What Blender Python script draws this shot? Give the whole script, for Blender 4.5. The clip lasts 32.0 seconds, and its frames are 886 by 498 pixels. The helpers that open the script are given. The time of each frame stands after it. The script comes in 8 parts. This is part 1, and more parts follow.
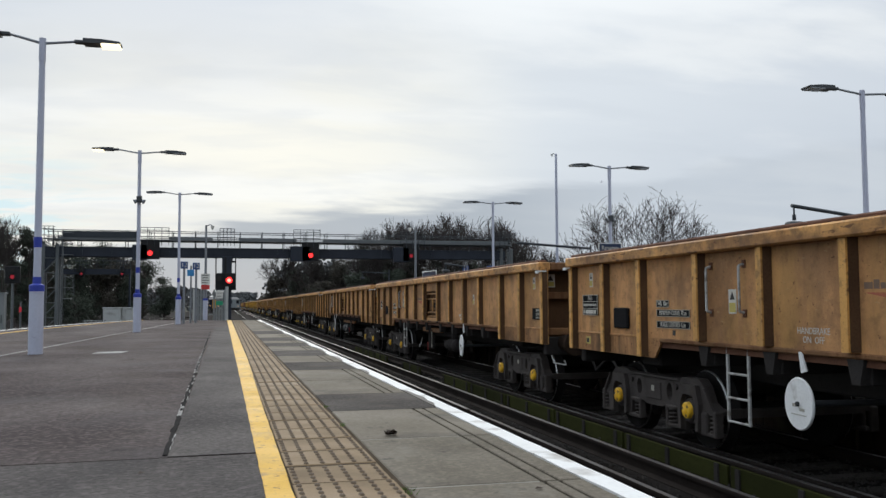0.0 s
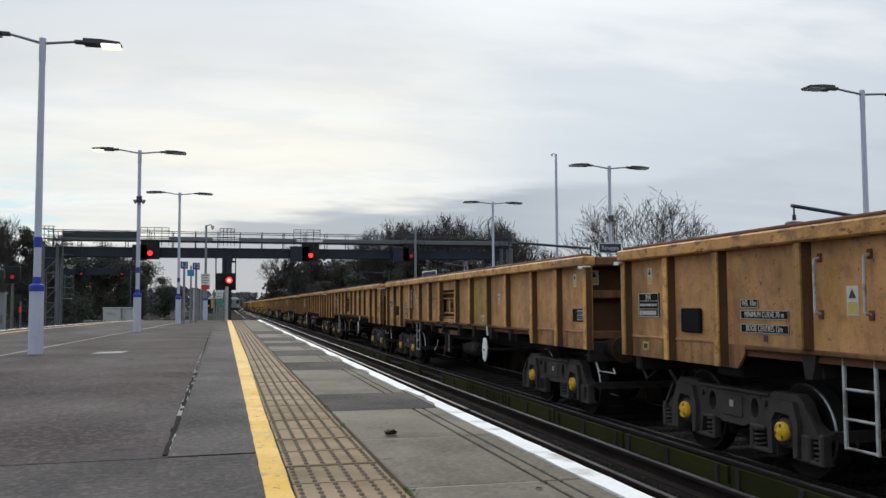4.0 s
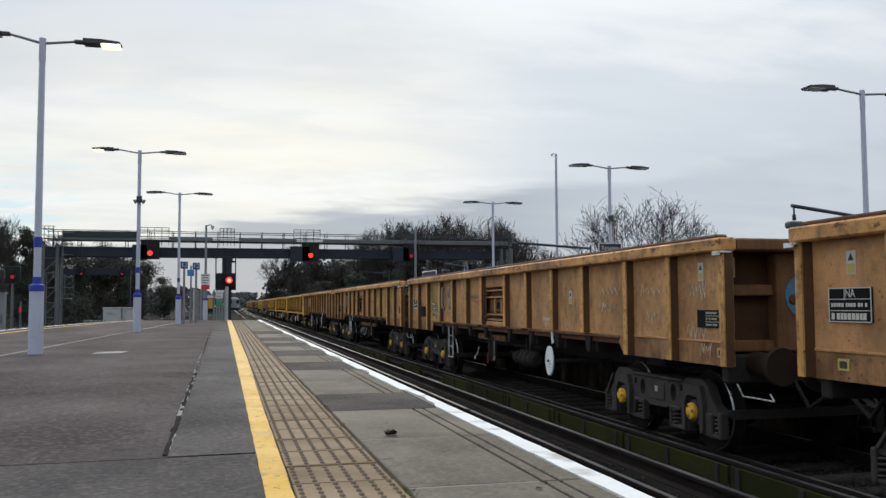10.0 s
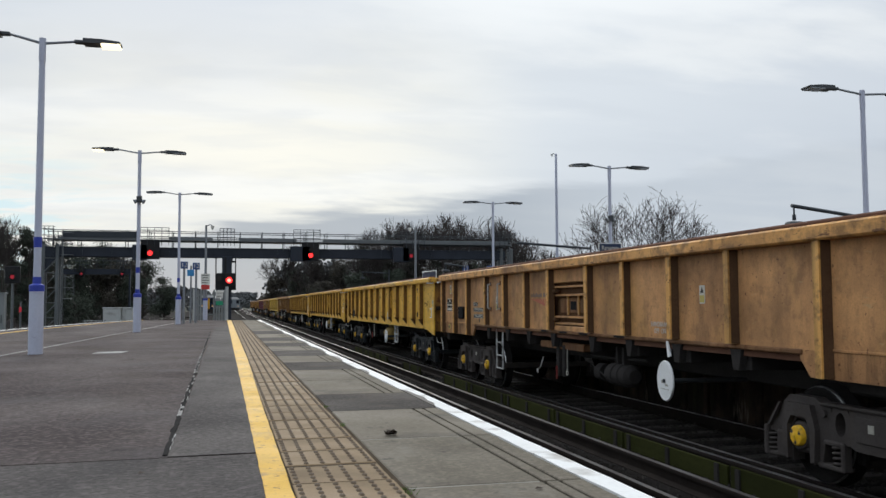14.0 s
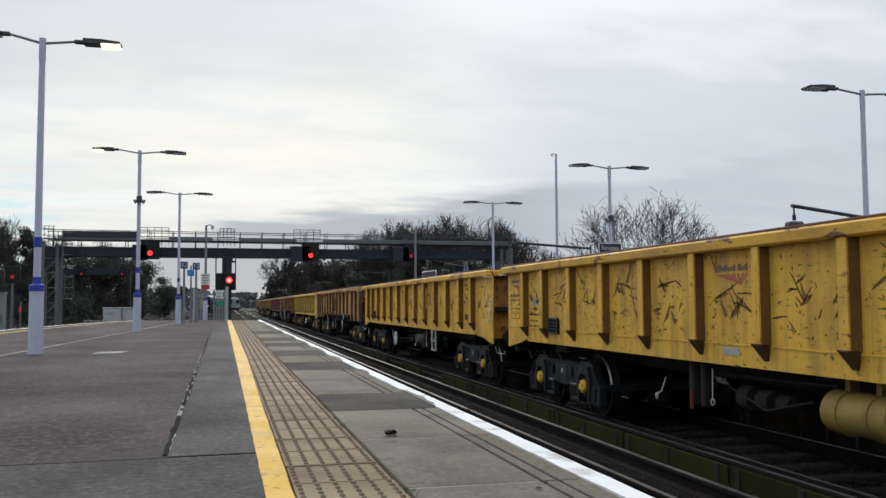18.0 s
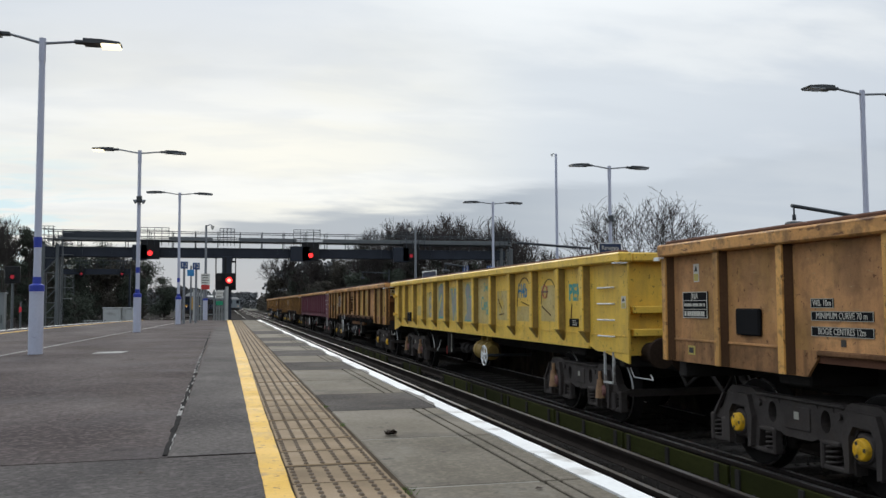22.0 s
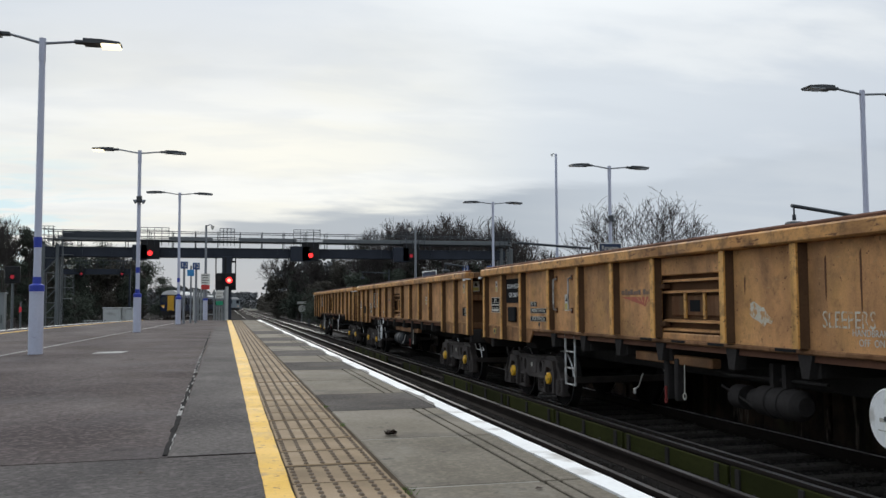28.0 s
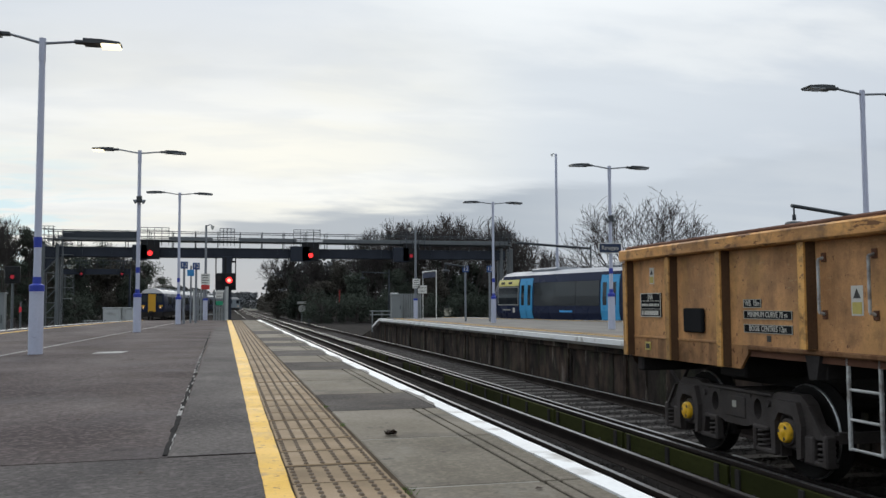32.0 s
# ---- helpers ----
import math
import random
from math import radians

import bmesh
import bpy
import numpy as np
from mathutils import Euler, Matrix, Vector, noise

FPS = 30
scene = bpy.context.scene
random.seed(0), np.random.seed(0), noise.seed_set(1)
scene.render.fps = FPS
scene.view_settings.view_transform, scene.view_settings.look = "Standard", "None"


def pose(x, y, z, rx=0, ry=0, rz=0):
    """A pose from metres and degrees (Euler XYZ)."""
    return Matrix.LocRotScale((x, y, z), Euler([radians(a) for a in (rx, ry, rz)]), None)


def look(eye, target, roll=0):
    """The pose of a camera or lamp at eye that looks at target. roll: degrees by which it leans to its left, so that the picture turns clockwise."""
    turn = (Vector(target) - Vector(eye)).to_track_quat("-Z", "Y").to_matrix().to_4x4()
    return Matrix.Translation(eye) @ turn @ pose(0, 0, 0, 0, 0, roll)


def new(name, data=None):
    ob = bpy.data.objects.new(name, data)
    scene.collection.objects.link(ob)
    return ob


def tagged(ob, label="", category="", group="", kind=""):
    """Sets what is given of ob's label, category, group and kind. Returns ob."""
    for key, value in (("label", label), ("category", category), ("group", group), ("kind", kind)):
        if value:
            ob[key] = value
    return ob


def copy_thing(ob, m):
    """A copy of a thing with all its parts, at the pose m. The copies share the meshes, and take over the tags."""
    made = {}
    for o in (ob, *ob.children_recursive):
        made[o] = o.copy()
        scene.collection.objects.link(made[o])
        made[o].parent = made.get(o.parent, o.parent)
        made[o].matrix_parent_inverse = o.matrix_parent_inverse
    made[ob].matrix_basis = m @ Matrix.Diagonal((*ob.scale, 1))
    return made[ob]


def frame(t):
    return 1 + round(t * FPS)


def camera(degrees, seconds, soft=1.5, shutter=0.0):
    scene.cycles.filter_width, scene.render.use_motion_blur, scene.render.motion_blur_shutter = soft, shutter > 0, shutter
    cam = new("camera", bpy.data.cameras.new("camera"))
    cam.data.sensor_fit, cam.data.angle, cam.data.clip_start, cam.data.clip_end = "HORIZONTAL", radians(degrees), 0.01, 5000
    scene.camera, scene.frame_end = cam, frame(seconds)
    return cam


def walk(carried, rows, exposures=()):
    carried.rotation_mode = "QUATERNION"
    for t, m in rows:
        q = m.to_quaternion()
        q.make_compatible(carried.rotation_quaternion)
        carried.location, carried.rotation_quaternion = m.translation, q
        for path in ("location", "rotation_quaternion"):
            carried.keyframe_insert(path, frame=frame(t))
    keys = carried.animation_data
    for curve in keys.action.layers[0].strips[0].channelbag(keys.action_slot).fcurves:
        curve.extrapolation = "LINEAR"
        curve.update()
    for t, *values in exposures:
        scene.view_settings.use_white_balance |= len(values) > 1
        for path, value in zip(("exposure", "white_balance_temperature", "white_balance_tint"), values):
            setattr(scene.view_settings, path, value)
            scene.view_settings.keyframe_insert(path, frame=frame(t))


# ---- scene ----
cam = camera(53.66, 32.0)
walk(cam, [(0.0, pose(0, 0, 0.73, 93.586, 0.279, -13.853)), (32.0, pose(0, 0, 0.73, 93.586, 0.279, -13.853))])

# ---- world, sun, exposure ----
SUN_AZ, SUN_EL = radians(-3), radians(24)      # from the +Y axis towards +X


def build_world():
    w = bpy.data.worlds.new("overcast_sky")
    scene.world = w
    w.use_nodes = True
    nt = w.node_tree
    nt.nodes.clear()
    N, L = nt.nodes.new, nt.links.new

    def math_node(op, a, b=None, c=None):
        n = N("ShaderNodeMath")
        n.operation = op
        for i, v in enumerate((a, b, c)):
            if v is None:
                continue
            if isinstance(v, (int, float)):
                n.inputs[i].default_value = v
            else:
                L(v, n.inputs[i])
        return n.outputs[0]

    def mix(fac, a, b):
        n = N("ShaderNodeMix")
        n.data_type = "RGBA"
        for sock, v in ((n.inputs["Factor"], fac), (n.inputs["A"], a), (n.inputs["B"], b)):
            if isinstance(v, (int, float)):
                sock.default_value = v
            elif isinstance(v, tuple):
                sock.default_value = (*v, 1)
            else:
                L(v, sock)
        return n.outputs["Result"]

    def ramp(fac, lo, hi):
        n = N("ShaderNodeMapRange")
        n.interpolation_type = "SMOOTHSTEP"
        L(fac, n.inputs["Value"])
        n.inputs["From Min"].default_value, n.inputs["From Max"].default_value = lo, hi
        return n.outputs["Result"]

    tc = N("ShaderNodeTexCoord")
    sep = N("ShaderNodeSeparateXYZ")
    L(tc.outputs["Generated"], sep.inputs[0])
    X, Y, Z = sep.outputs
    zz = math_node("ADD", math_node("MAXIMUM", Z, 0.0), 0.17)
    comb = N("ShaderNodeCombineXYZ")
    L(math_node("DIVIDE", X, zz), comb.inputs[0])
    L(math_node("DIVIDE", Y, zz), comb.inputs[1])

    def clouds(scale, detail, stretch, off):
        mp = N("ShaderNodeMapping")
        mp.inputs["Scale"].default_value = stretch
        mp.inputs["Location"].default_value = off
        mp.inputs["Rotation"].default_value = (0, 0, 0.25)
        L(comb.outputs[0], mp.inputs[0])
        n = N("ShaderNodeTexNoise")
        n.inputs["Scale"].default_value = scale
        n.inputs["Detail"].default_value = detail
        n.inputs["Roughness"].default_value = 0.52
        n.inputs["Distortion"].default_value = 0.25
        L(mp.outputs[0], n.inputs["Vector"])
        return n.outputs["Fac"]

    sky = N("ShaderNodeTexSky")
    sky.sky_type, sky.sun_disc = "NISHITA", False
    sky.sun_elevation, sky.sun_rotation = SUN_EL, SUN_AZ
    sky_dim = N("ShaderNodeVectorMath")
    sky_dim.operation = "SCALE"
    L(sky.outputs[0], sky_dim.inputs[0])
    sky_dim.inputs["Scale"].default_value = 0.10

    # the overcast brightens towards the veiled sun and the horizon below it
    toward = N("ShaderNodeVectorMath")
    toward.operation = "DOT_PRODUCT"
    L(tc.outputs["Generated"], toward.inputs[0])
    low_el = SUN_EL * 0.30
    toward.inputs[1].default_value = (math.sin(SUN_AZ) * math.cos(low_el), math.cos(SUN_AZ) * math.cos(low_el), math.sin(low_el))
    glow = ramp(toward.outputs["Value"], 0.905, 1.0)
    halo = ramp(toward.outputs["Value"], 0.70, 1.0)
    side = ramp(toward.outputs["Value"], -0.7, 0.8)
    base = mix(side, (0.37, 0.41, 0.46), (0.675, 0.730, 0.795))
    base = mix(math_node("MULTIPLY", halo, 0.60), base, (0.775, 0.835, 0.880))
    base = mix(math_node("MULTIPLY", glow, 0.92), base, (0.965, 0.955, 0.865))
    big = clouds(0.80, 6, (0.60, 1.0, 1), (3.1, 1.7, 0))
    small = clouds(2.1, 8, (0.50, 1.0, 1), (7.4, 0.3, 0))
    wisps = clouds(4.6, 9, (0.45, 1.0, 1), (1.4, 5.3, 0))
    body = mix(math_node("MULTIPLY", ramp(big, 0.40, 0.66), 0.55), base, (0.60, 0.66, 0.735))
    body = mix(math_node("MULTIPLY", ramp(small, 0.44, 0.62), 0.55), body, (0.95, 0.975, 0.975))
    body = mix(math_node("MULTIPLY", ramp(wisps, 0.44, 0.66), 0.32), body, (0.66, 0.715, 0.775))
    upper = math_node("MULTIPLY", ramp(Z, 0.16, 0.36), math_node("SUBTRACT", 1.0, ramp(X, -0.05, 0.35)))
    body = mix(math_node("MULTIPLY", upper, 0.82), body, (0.53, 0.60, 0.69))
    # a low grey bank to the west of the line and thin blue gaps low down
    height = math_node("ADD", math_node("SUBTRACT", Z, math_node("MULTIPLY_ADD", math_node("MINIMUM", X, 0.0), 0.16, math_node("MULTIPLY", X, 0.105))), math_node("MULTIPLY", math_node("SUBTRACT", small, 0.5), -0.06))
    height = math_node("ADD", height, math_node("MULTIPLY", math_node("SUBTRACT", wisps, 0.5), -0.035))
    low = math_node("SUBTRACT", 1.0, ramp(height, 0.082, 0.104))
    haze = math_node("SUBTRACT", 1.0, ramp(height, 0.07, 0.21))
    right = ramp(X, -0.20, -0.06)
    body = mix(math_node("MULTIPLY", math_node("MULTIPLY", haze, ramp(X, 0.15, 0.50)), 0.55), body, (0.55, 0.61, 0.69))
    body = mix(math_node("MULTIPLY", math_node("MULTIPLY", low, math_node("SUBTRACT", right, math_node("MULTIPLY", ramp(X, 0.26, 0.50), 0.70))), 0.92), body, (0.375, 0.432, 0.505))
    edge = math_node("ADD", wisps, math_node("MULTIPLY", big, 0.4))
    gaps = math_node("MULTIPLY", math_node("SUBTRACT", 1.0, ramp(edge, 0.60, 0.74)), math_node("SUBTRACT", 1.0, ramp(X, -0.24, -0.05)))
    gaps = math_node("MULTIPLY", gaps, math_node("SUBTRACT", 1.0, ramp(Z, 0.10, 0.20)))
    col = mix(math_node("MULTIPLY", gaps, 0.80), body, (0.58, 0.80, 0.89))
    col = mix(0.04, col, sky_dim.outputs[0])
    bg = N("ShaderNodeBackground")
    L(col, bg.inputs["Color"])
    L(math_node("MULTIPLY_ADD", math_node("MAXIMUM", math_node("SUBTRACT", Z, 0.28), 0.0), 1.75, 1.0), bg.inputs["Strength"])   # brighter overhead, as overcast skies are
    out = N("ShaderNodeOutputWorld")
    L(bg.outputs[0], out.inputs[0])


build_world()
sun_data = bpy.data.lights.new("sun", "SUN")
sun_data.energy, sun_data.angle, sun_data.color = 0.9, radians(25), (1.0, 0.95, 0.87)
sun = new("sun", sun_data)
sun.matrix_world = look((0, 0, 40), (-40 * math.sin(SUN_AZ) / math.tan(SUN_EL), -40 * math.cos(SUN_AZ) / math.tan(SUN_EL), 0))
scene.view_settings.exposure = 0.0


# ---- materials ----
def material(name, col, col2=None, rough=0.6, metal=0.0, grain=30.0, blot=1.2, amount=0.5, bump=0.15, dirt=None, dirt_amount=0.0,
             streak=False, rand=0.0, spec=0.3, stretch=(1, 1, 1), dirt_scale=2.5, dirt_edge=(0.52, 0.70), coords="Object", coat=0.0, speck=0.0, layers=()):
    """Two-scale colour variation, optional dirt (streaked down when streak), fine bump.
    layers: more stains as (colour, amount, scale, low edge, high edge, stretch)."""
    m = bpy.data.materials.new(name)
    m.use_nodes = True
    nt = m.node_tree
    N, L = nt.nodes.new, nt.links.new
    b = nt.nodes["Principled BSDF"]
    b.inputs["Metallic"].default_value = metal
    b.inputs["Specular IOR Level"].default_value = spec
    b.inputs["Coat Weight"].default_value = coat
    tc = N("ShaderNodeTexCoord")
    mp = N("ShaderNodeMapping")
    mp.inputs["Scale"].default_value = stretch
    L(tc.outputs[coords], mp.inputs[0])
    info = N("ShaderNodeObjectInfo")
    shift = N("ShaderNodeVectorMath")
    shift.operation = "ADD"
    spread = N("ShaderNodeVectorMath")
    spread.operation = "SCALE"
    comb = N("ShaderNodeCombineXYZ")
    for i in range(3):
        L(info.outputs["Random"], comb.inputs[i])
    L(comb.outputs[0], spread.inputs[0])
    spread.inputs["Scale"].default_value = 37.0
    L(mp.outputs[0], shift.inputs[0])
    L(spread.outputs[0], shift.inputs[1])
    vec = shift.outputs[0]

    def noise_tex(scale, detail, v=None):
        n = N("ShaderNodeTexNoise")
        n.inputs["Scale"].default_value, n.inputs["Detail"].default_value = scale, detail
        L(v or vec, n.inputs["Vector"])
        return n.outputs["Fac"]

    def mixer(fac, a, bb, kind="MIX"):
        n = N("ShaderNodeMix")
        n.data_type, n.blend_type = "RGBA", kind
        for sock, v in ((n.inputs["Factor"], fac), (n.inputs["A"], a), (n.inputs["B"], bb)):
            if isinstance(v, (int, float)):
                sock.default_value = v
            elif isinstance(v, tuple):
                sock.default_value = (*v, 1)
            else:
                L(v, sock)
        return n.outputs["Result"]

    def ranged(fac, lo, hi, a=0.0, bb=1.0):
        n = N("ShaderNodeMapRange")
        L(fac, n.inputs["Value"])
        for k, v in zip(("From Min", "From Max", "To Min", "To Max"), (lo, hi, a, bb)):
            n.inputs[k].default_value = v
        return n.outputs["Result"]

    col2 = col2 or tuple(c * 0.7 for c in col)
    fine, broad = noise_tex(grain, 3), noise_tex(blot, 5)
    c = mixer(ranged(broad, 0.35, 0.68, 0, amount), col, col2)
    dark = tuple(x * 0.72 for x in col2)
    c = mixer(ranged(fine, 0.45, 0.75, 0, amount * 0.6), c, dark)
    if speck:
        c = mixer(ranged(noise_tex(grain * 0.55, 2), 0.50, 0.62, 0, speck), c, tuple(min(1, x * 1.9) for x in col))
        c = mixer(ranged(noise_tex(grain * 0.8, 1), 0.54, 0.64, 0, speck), c, tuple(x * 0.35 for x in col2))
    if rand:
        c = mixer(ranged(info.outputs["Random"], 0, 1, 0, rand), c, tuple(min(1, x * 1.45) for x in col))
    rough_sock = ranged(broad, 0.3, 0.7, max(0.05, rough - 0.1), min(1, rough + 0.12))
    if dirt:
        v = vec
        if streak:
            st = N("ShaderNodeMapping")
            st.inputs["Scale"].default_value = (1.0, 1.0, 0.12)
            L(vec, st.inputs[0])
            v = st.outputs[0]
        d1 = ranged(noise_tex(dirt_scale, 6, v), dirt_edge[0], dirt_edge[1], 0, dirt_amount)
        c = mixer(d1, c, dirt)
    for tint, much, scale, lo, hi, pull in layers:
        st = N("ShaderNodeMapping")
        st.inputs["Scale"].default_value = pull
        L(vec, st.inputs[0])
        n = N("ShaderNodeTexNoise")
        n.inputs["Scale"].default_value, n.inputs["Detail"].default_value, n.inputs["Roughness"].default_value = scale, 8, 0.62
        L(st.outputs[0], n.inputs["Vector"])
        c = mixer(ranged(n.outputs["Fac"], lo, hi, 0, much), c, tint)
    L(c, b.inputs["Base Color"])
    L(rough_sock, b.inputs["Roughness"])
    if bump:
        bm = N("ShaderNodeBump")
        bm.inputs["Strength"].default_value, bm.inputs["Distance"].default_value = bump, 0.01
        L(fine, bm.inputs["Height"])
        L(bm.outputs[0], b.inputs["Normal"])
    return m


def plain(name, col, rough=0.5, metal=0.0, **kw):
    return material(name, col, tuple(c * 0.82 for c in col), rough, metal, amount=0.35, bump=0.04, **kw)


def glowing(name, col, strength):
    m = bpy.data.materials.new(name)
    m.use_nodes = True
    b = m.node_tree.nodes["Principled BSDF"]
    b.inputs["Base Color"].default_value = (*col, 1)
    b.inputs["Emission Color"].default_value = (*col, 1)
    b.inputs["Emission Strength"].default_value = strength
    return m


M = {}
RUST = (0.11, 0.045, 0.02)
DOWN, ALL, ALONG = (1, 1, 0.10), (1, 1, 1), (1, 0.25, 1)
GRIME = (0.085, 0.048, 0.026)
M["tan"] = material("weathered_tan_paint", (0.63, 0.318, 0.124), (0.46, 0.226, 0.092), 0.6, grain=55, blot=1.3, amount=0.9, bump=0.12, rand=0.30,
                    layers=((GRIME, 0.50, 1.2, 0.42, 0.62, ALL), ((0.14, 0.066, 0.030), 0.42, 5.0, 0.46, 0.68, (1, 1, 0.2)), ((0.52, 0.29, 0.075), 0.35, 2.0, 0.50, 0.66, (1, 1, 0.4)), ((0.14, 0.070, 0.032), 0.4, 7.0, 0.50, 0.66, ALL), (RUST, 0.8, 17.0, 0.635, 0.66, ALL), ((0.50, 0.36, 0.18), 0.35, 28.0, 0.63, 0.68, ALONG)))
M["ochre"] = material("faded_ochre_panel", (0.56, 0.350, 0.080), (0.42, 0.255, 0.065), 0.6, grain=55, blot=1.3, amount=0.8, bump=0.1, layers=((GRIME, 0.6, 1.6, 0.44, 0.64, ALL), (RUST, 0.8, 17.0, 0.63, 0.66, ALL)))
M["tan_post"] = material("tan_post_paint", (0.69, 0.365, 0.098), (0.54, 0.268, 0.078), 0.5, grain=45, blot=1.6, amount=0.6, bump=0.08, rand=0.25,
                         layers=((GRIME, 0.60, 2.6, 0.47, 0.66, DOWN), (GRIME, 0.5, 9.0, 0.50, 0.62, ALL), (RUST, 0.8, 19.0, 0.61, 0.65, ALL)))
# Rust brown that also paints shade onto post flanks and recess backs.
M["post_side"] = material("rust_and_shade_brown", (0.105, 0.056, 0.028), (0.060, 0.033, 0.020), 0.85, grain=50, blot=2.0, amount=0.8, bump=0.15, rand=0.2, spec=0.1)
# Yellow post flanks: rust stains, and a darker tone painting in their shade.
M["yellow_flank"] = material("rusty_shaded_yellow_flank", (0.20, 0.105, 0.030), (0.12, 0.060, 0.024), 0.8, grain=50, blot=3.0, amount=0.9, bump=0.15, rand=0.2, spec=0.1)
M["smear"] = material("rubbed_rust_smear", (0.30, 0.165, 0.040), (0.20, 0.105, 0.032), 0.8, blot=8, amount=0.8, bump=0.05)
M["gouge"] = material("rusty_gouge", (0.125, 0.064, 0.026), (0.085, 0.044, 0.020), 0.85, blot=8, amount=0.8, bump=0.1)
# Dark brown ends: rust, with the shade of the recess painted in.
M["end_tan"] = material("rusty_shaded_end_paint", (0.260, 0.132, 0.060), (0.160, 0.080, 0.040), 0.75, grain=45, blot=1.6, amount=0.9, bump=0.15, rand=0.2, spec=0.15,
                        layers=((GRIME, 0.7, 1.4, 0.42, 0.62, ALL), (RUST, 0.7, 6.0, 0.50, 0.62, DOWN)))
M["skirt_tan"] = material("grimy_tan_skirt", (0.46, 0.232, 0.096), (0.32, 0.158, 0.068), 0.65, grain=50, blot=1.5, amount=0.9, bump=0.12, rand=0.25, spec=0.2,
                          layers=((GRIME, 0.7, 1.8, 0.42, 0.62, ALL), (GRIME, 0.6, 6.0, 0.48, 0.64, DOWN), (RUST, 0.8, 16.0, 0.60, 0.64, ALL)))
M["end_yellow"] = material("rust_stained_orange_end", (0.46, 0.220, 0.040), (0.27, 0.120, 0.032), 0.75, grain=45, blot=1.3, amount=0.9, bump=0.15, spec=0.15,
                           layers=((GRIME, 0.8, 1.2, 0.42, 0.60, ALL), (RUST, 0.9, 7.0, 0.54, 0.60, ALL)))
M["tan_rim"] = material("scuffed_tan_rim", (0.67, 0.342, 0.104), (0.49, 0.232, 0.078), 0.6, grain=40, blot=1.4, amount=0.8, bump=0.1, rand=0.2,
                        layers=((RUST, 0.62, 2.2, 0.49, 0.62, ALONG), (GRIME, 0.6, 6.0, 0.48, 0.64, ALL), (RUST, 0.85, 15.0, 0.585, 0.62, ALONG)))
M["yellow"] = material("scratched_yellow_paint", (0.85, 0.475, 0.058), (0.72, 0.385, 0.054), 0.5, grain=50, blot=1.0, amount=0.6, bump=0.08, rand=0.15,
                       layers=(((0.34, 0.19, 0.045), 0.45, 1.8, 0.45, 0.64, ALL), ((0.22, 0.115, 0.035), 0.45, 5.0, 0.49, 0.66, DOWN), (RUST, 0.85, 12.0, 0.625, 0.655, ALL), (RUST, 0.7, 26.0, 0.62, 0.66, ALONG)))
M["yellow_rim"] = material("chipped_yellow_rim", (0.74, 0.400, 0.040), (0.58, 0.30, 0.040), 0.55, grain=50, blot=1.0, amount=0.7, bump=0.1, rand=0.15,
                           layers=(((0.26, 0.13, 0.04), 0.6, 3.0, 0.47, 0.64, ALONG), (RUST, 0.9, 9.0, 0.565, 0.60, ALONG)))
M["clean_yellow"] = material("bright_yellow_paint", (0.87, 0.560, 0.082), (0.74, 0.455, 0.068), 0.5, grain=50, blot=0.9, amount=0.6, bump=0.05, rand=0.1,
                             layers=(((0.46, 0.28, 0.08), 0.38, 3.0, 0.46, 0.68, ALL), ((0.36, 0.21, 0.06), 0.35, 5.0, 0.48, 0.68, (1, 1, 0.2)), (GRIME, 0.6, 16.0, 0.61, 0.65, ALL)))
# Grimy tank colour, also used on bright yellow post flanks as painted shade.
M["dirty_shaded_yellow"] = material("grimy_and_shaded_yellow", (0.34, 0.225, 0.055), (0.20, 0.13, 0.04), 0.7, grain=30, blot=3, amount=0.8)
M["maroon"] = material("faded_maroon_paint", (0.165, 0.050, 0.068), (0.115, 0.038, 0.052), 0.5, grain=40, blot=1.0, amount=0.5, bump=0.06,
                       dirt=(0.17, 0.075, 0.065), dirt_amount=0.5, streak=True, rand=0.15, dirt_scale=3.0)
M["rust"] = material("rusted_steel", (0.15, 0.065, 0.035), (0.085, 0.040, 0.026), 0.85, grain=60, blot=2.0, amount=0.7, bump=0.3)
M["bogie"] = material("grimy_dark_steel", (0.070, 0.060, 0.055), (0.040, 0.034, 0.031), 0.7, spec=0.15, grain=40, blot=3.0, amount=0.6, bump=0.2,
                      dirt=(0.070, 0.056, 0.046), dirt_amount=0.5, dirt_scale=5)
M["black_bogie"] = material("black_painted_bogie", (0.022, 0.026, 0.028), (0.014, 0.016, 0.017), 0.4, grain=40, blot=3.0, amount=0.5, bump=0.1,
                            dirt=(0.05, 0.04, 0.032), dirt_amount=0.4, dirt_scale=5)
M["under"] = material("brake_dust_black", (0.044, 0.040, 0.038), (0.026, 0.023, 0.022), 0.95, spec=0.03, grain=30, blot=2.0, amount=0.5, bump=0.15)
M["wheel"] = material("worn_wheel_steel", (0.026, 0.024, 0.023), (0.016, 0.015, 0.014), 0.95, 0.0, spec=0.01, grain=30, blot=4, amount=0.5, bump=0.1)
# Bright steel for the narrow ring that draws the wheel's edge highlight.
M["tread"] = plain("rim_highlight_steel", (0.42, 0.42, 0.41), 0.32, 0.9)
M["cap"] = material("yellow_axle_cap", (0.78, 0.44, 0.02), (0.60, 0.30, 0.02), 0.45, grain=60, blot=10, amount=0.5, bump=0.05, dirt=(0.12, 0.07, 0.03), dirt_amount=0.6, dirt_scale=12, rand=0.2)
M["dull_cap"] = material("dull_red_axle_cap", (0.30, 0.14, 0.12), (0.2, 0.09, 0.08), 0.6, blot=10, amount=0.5)
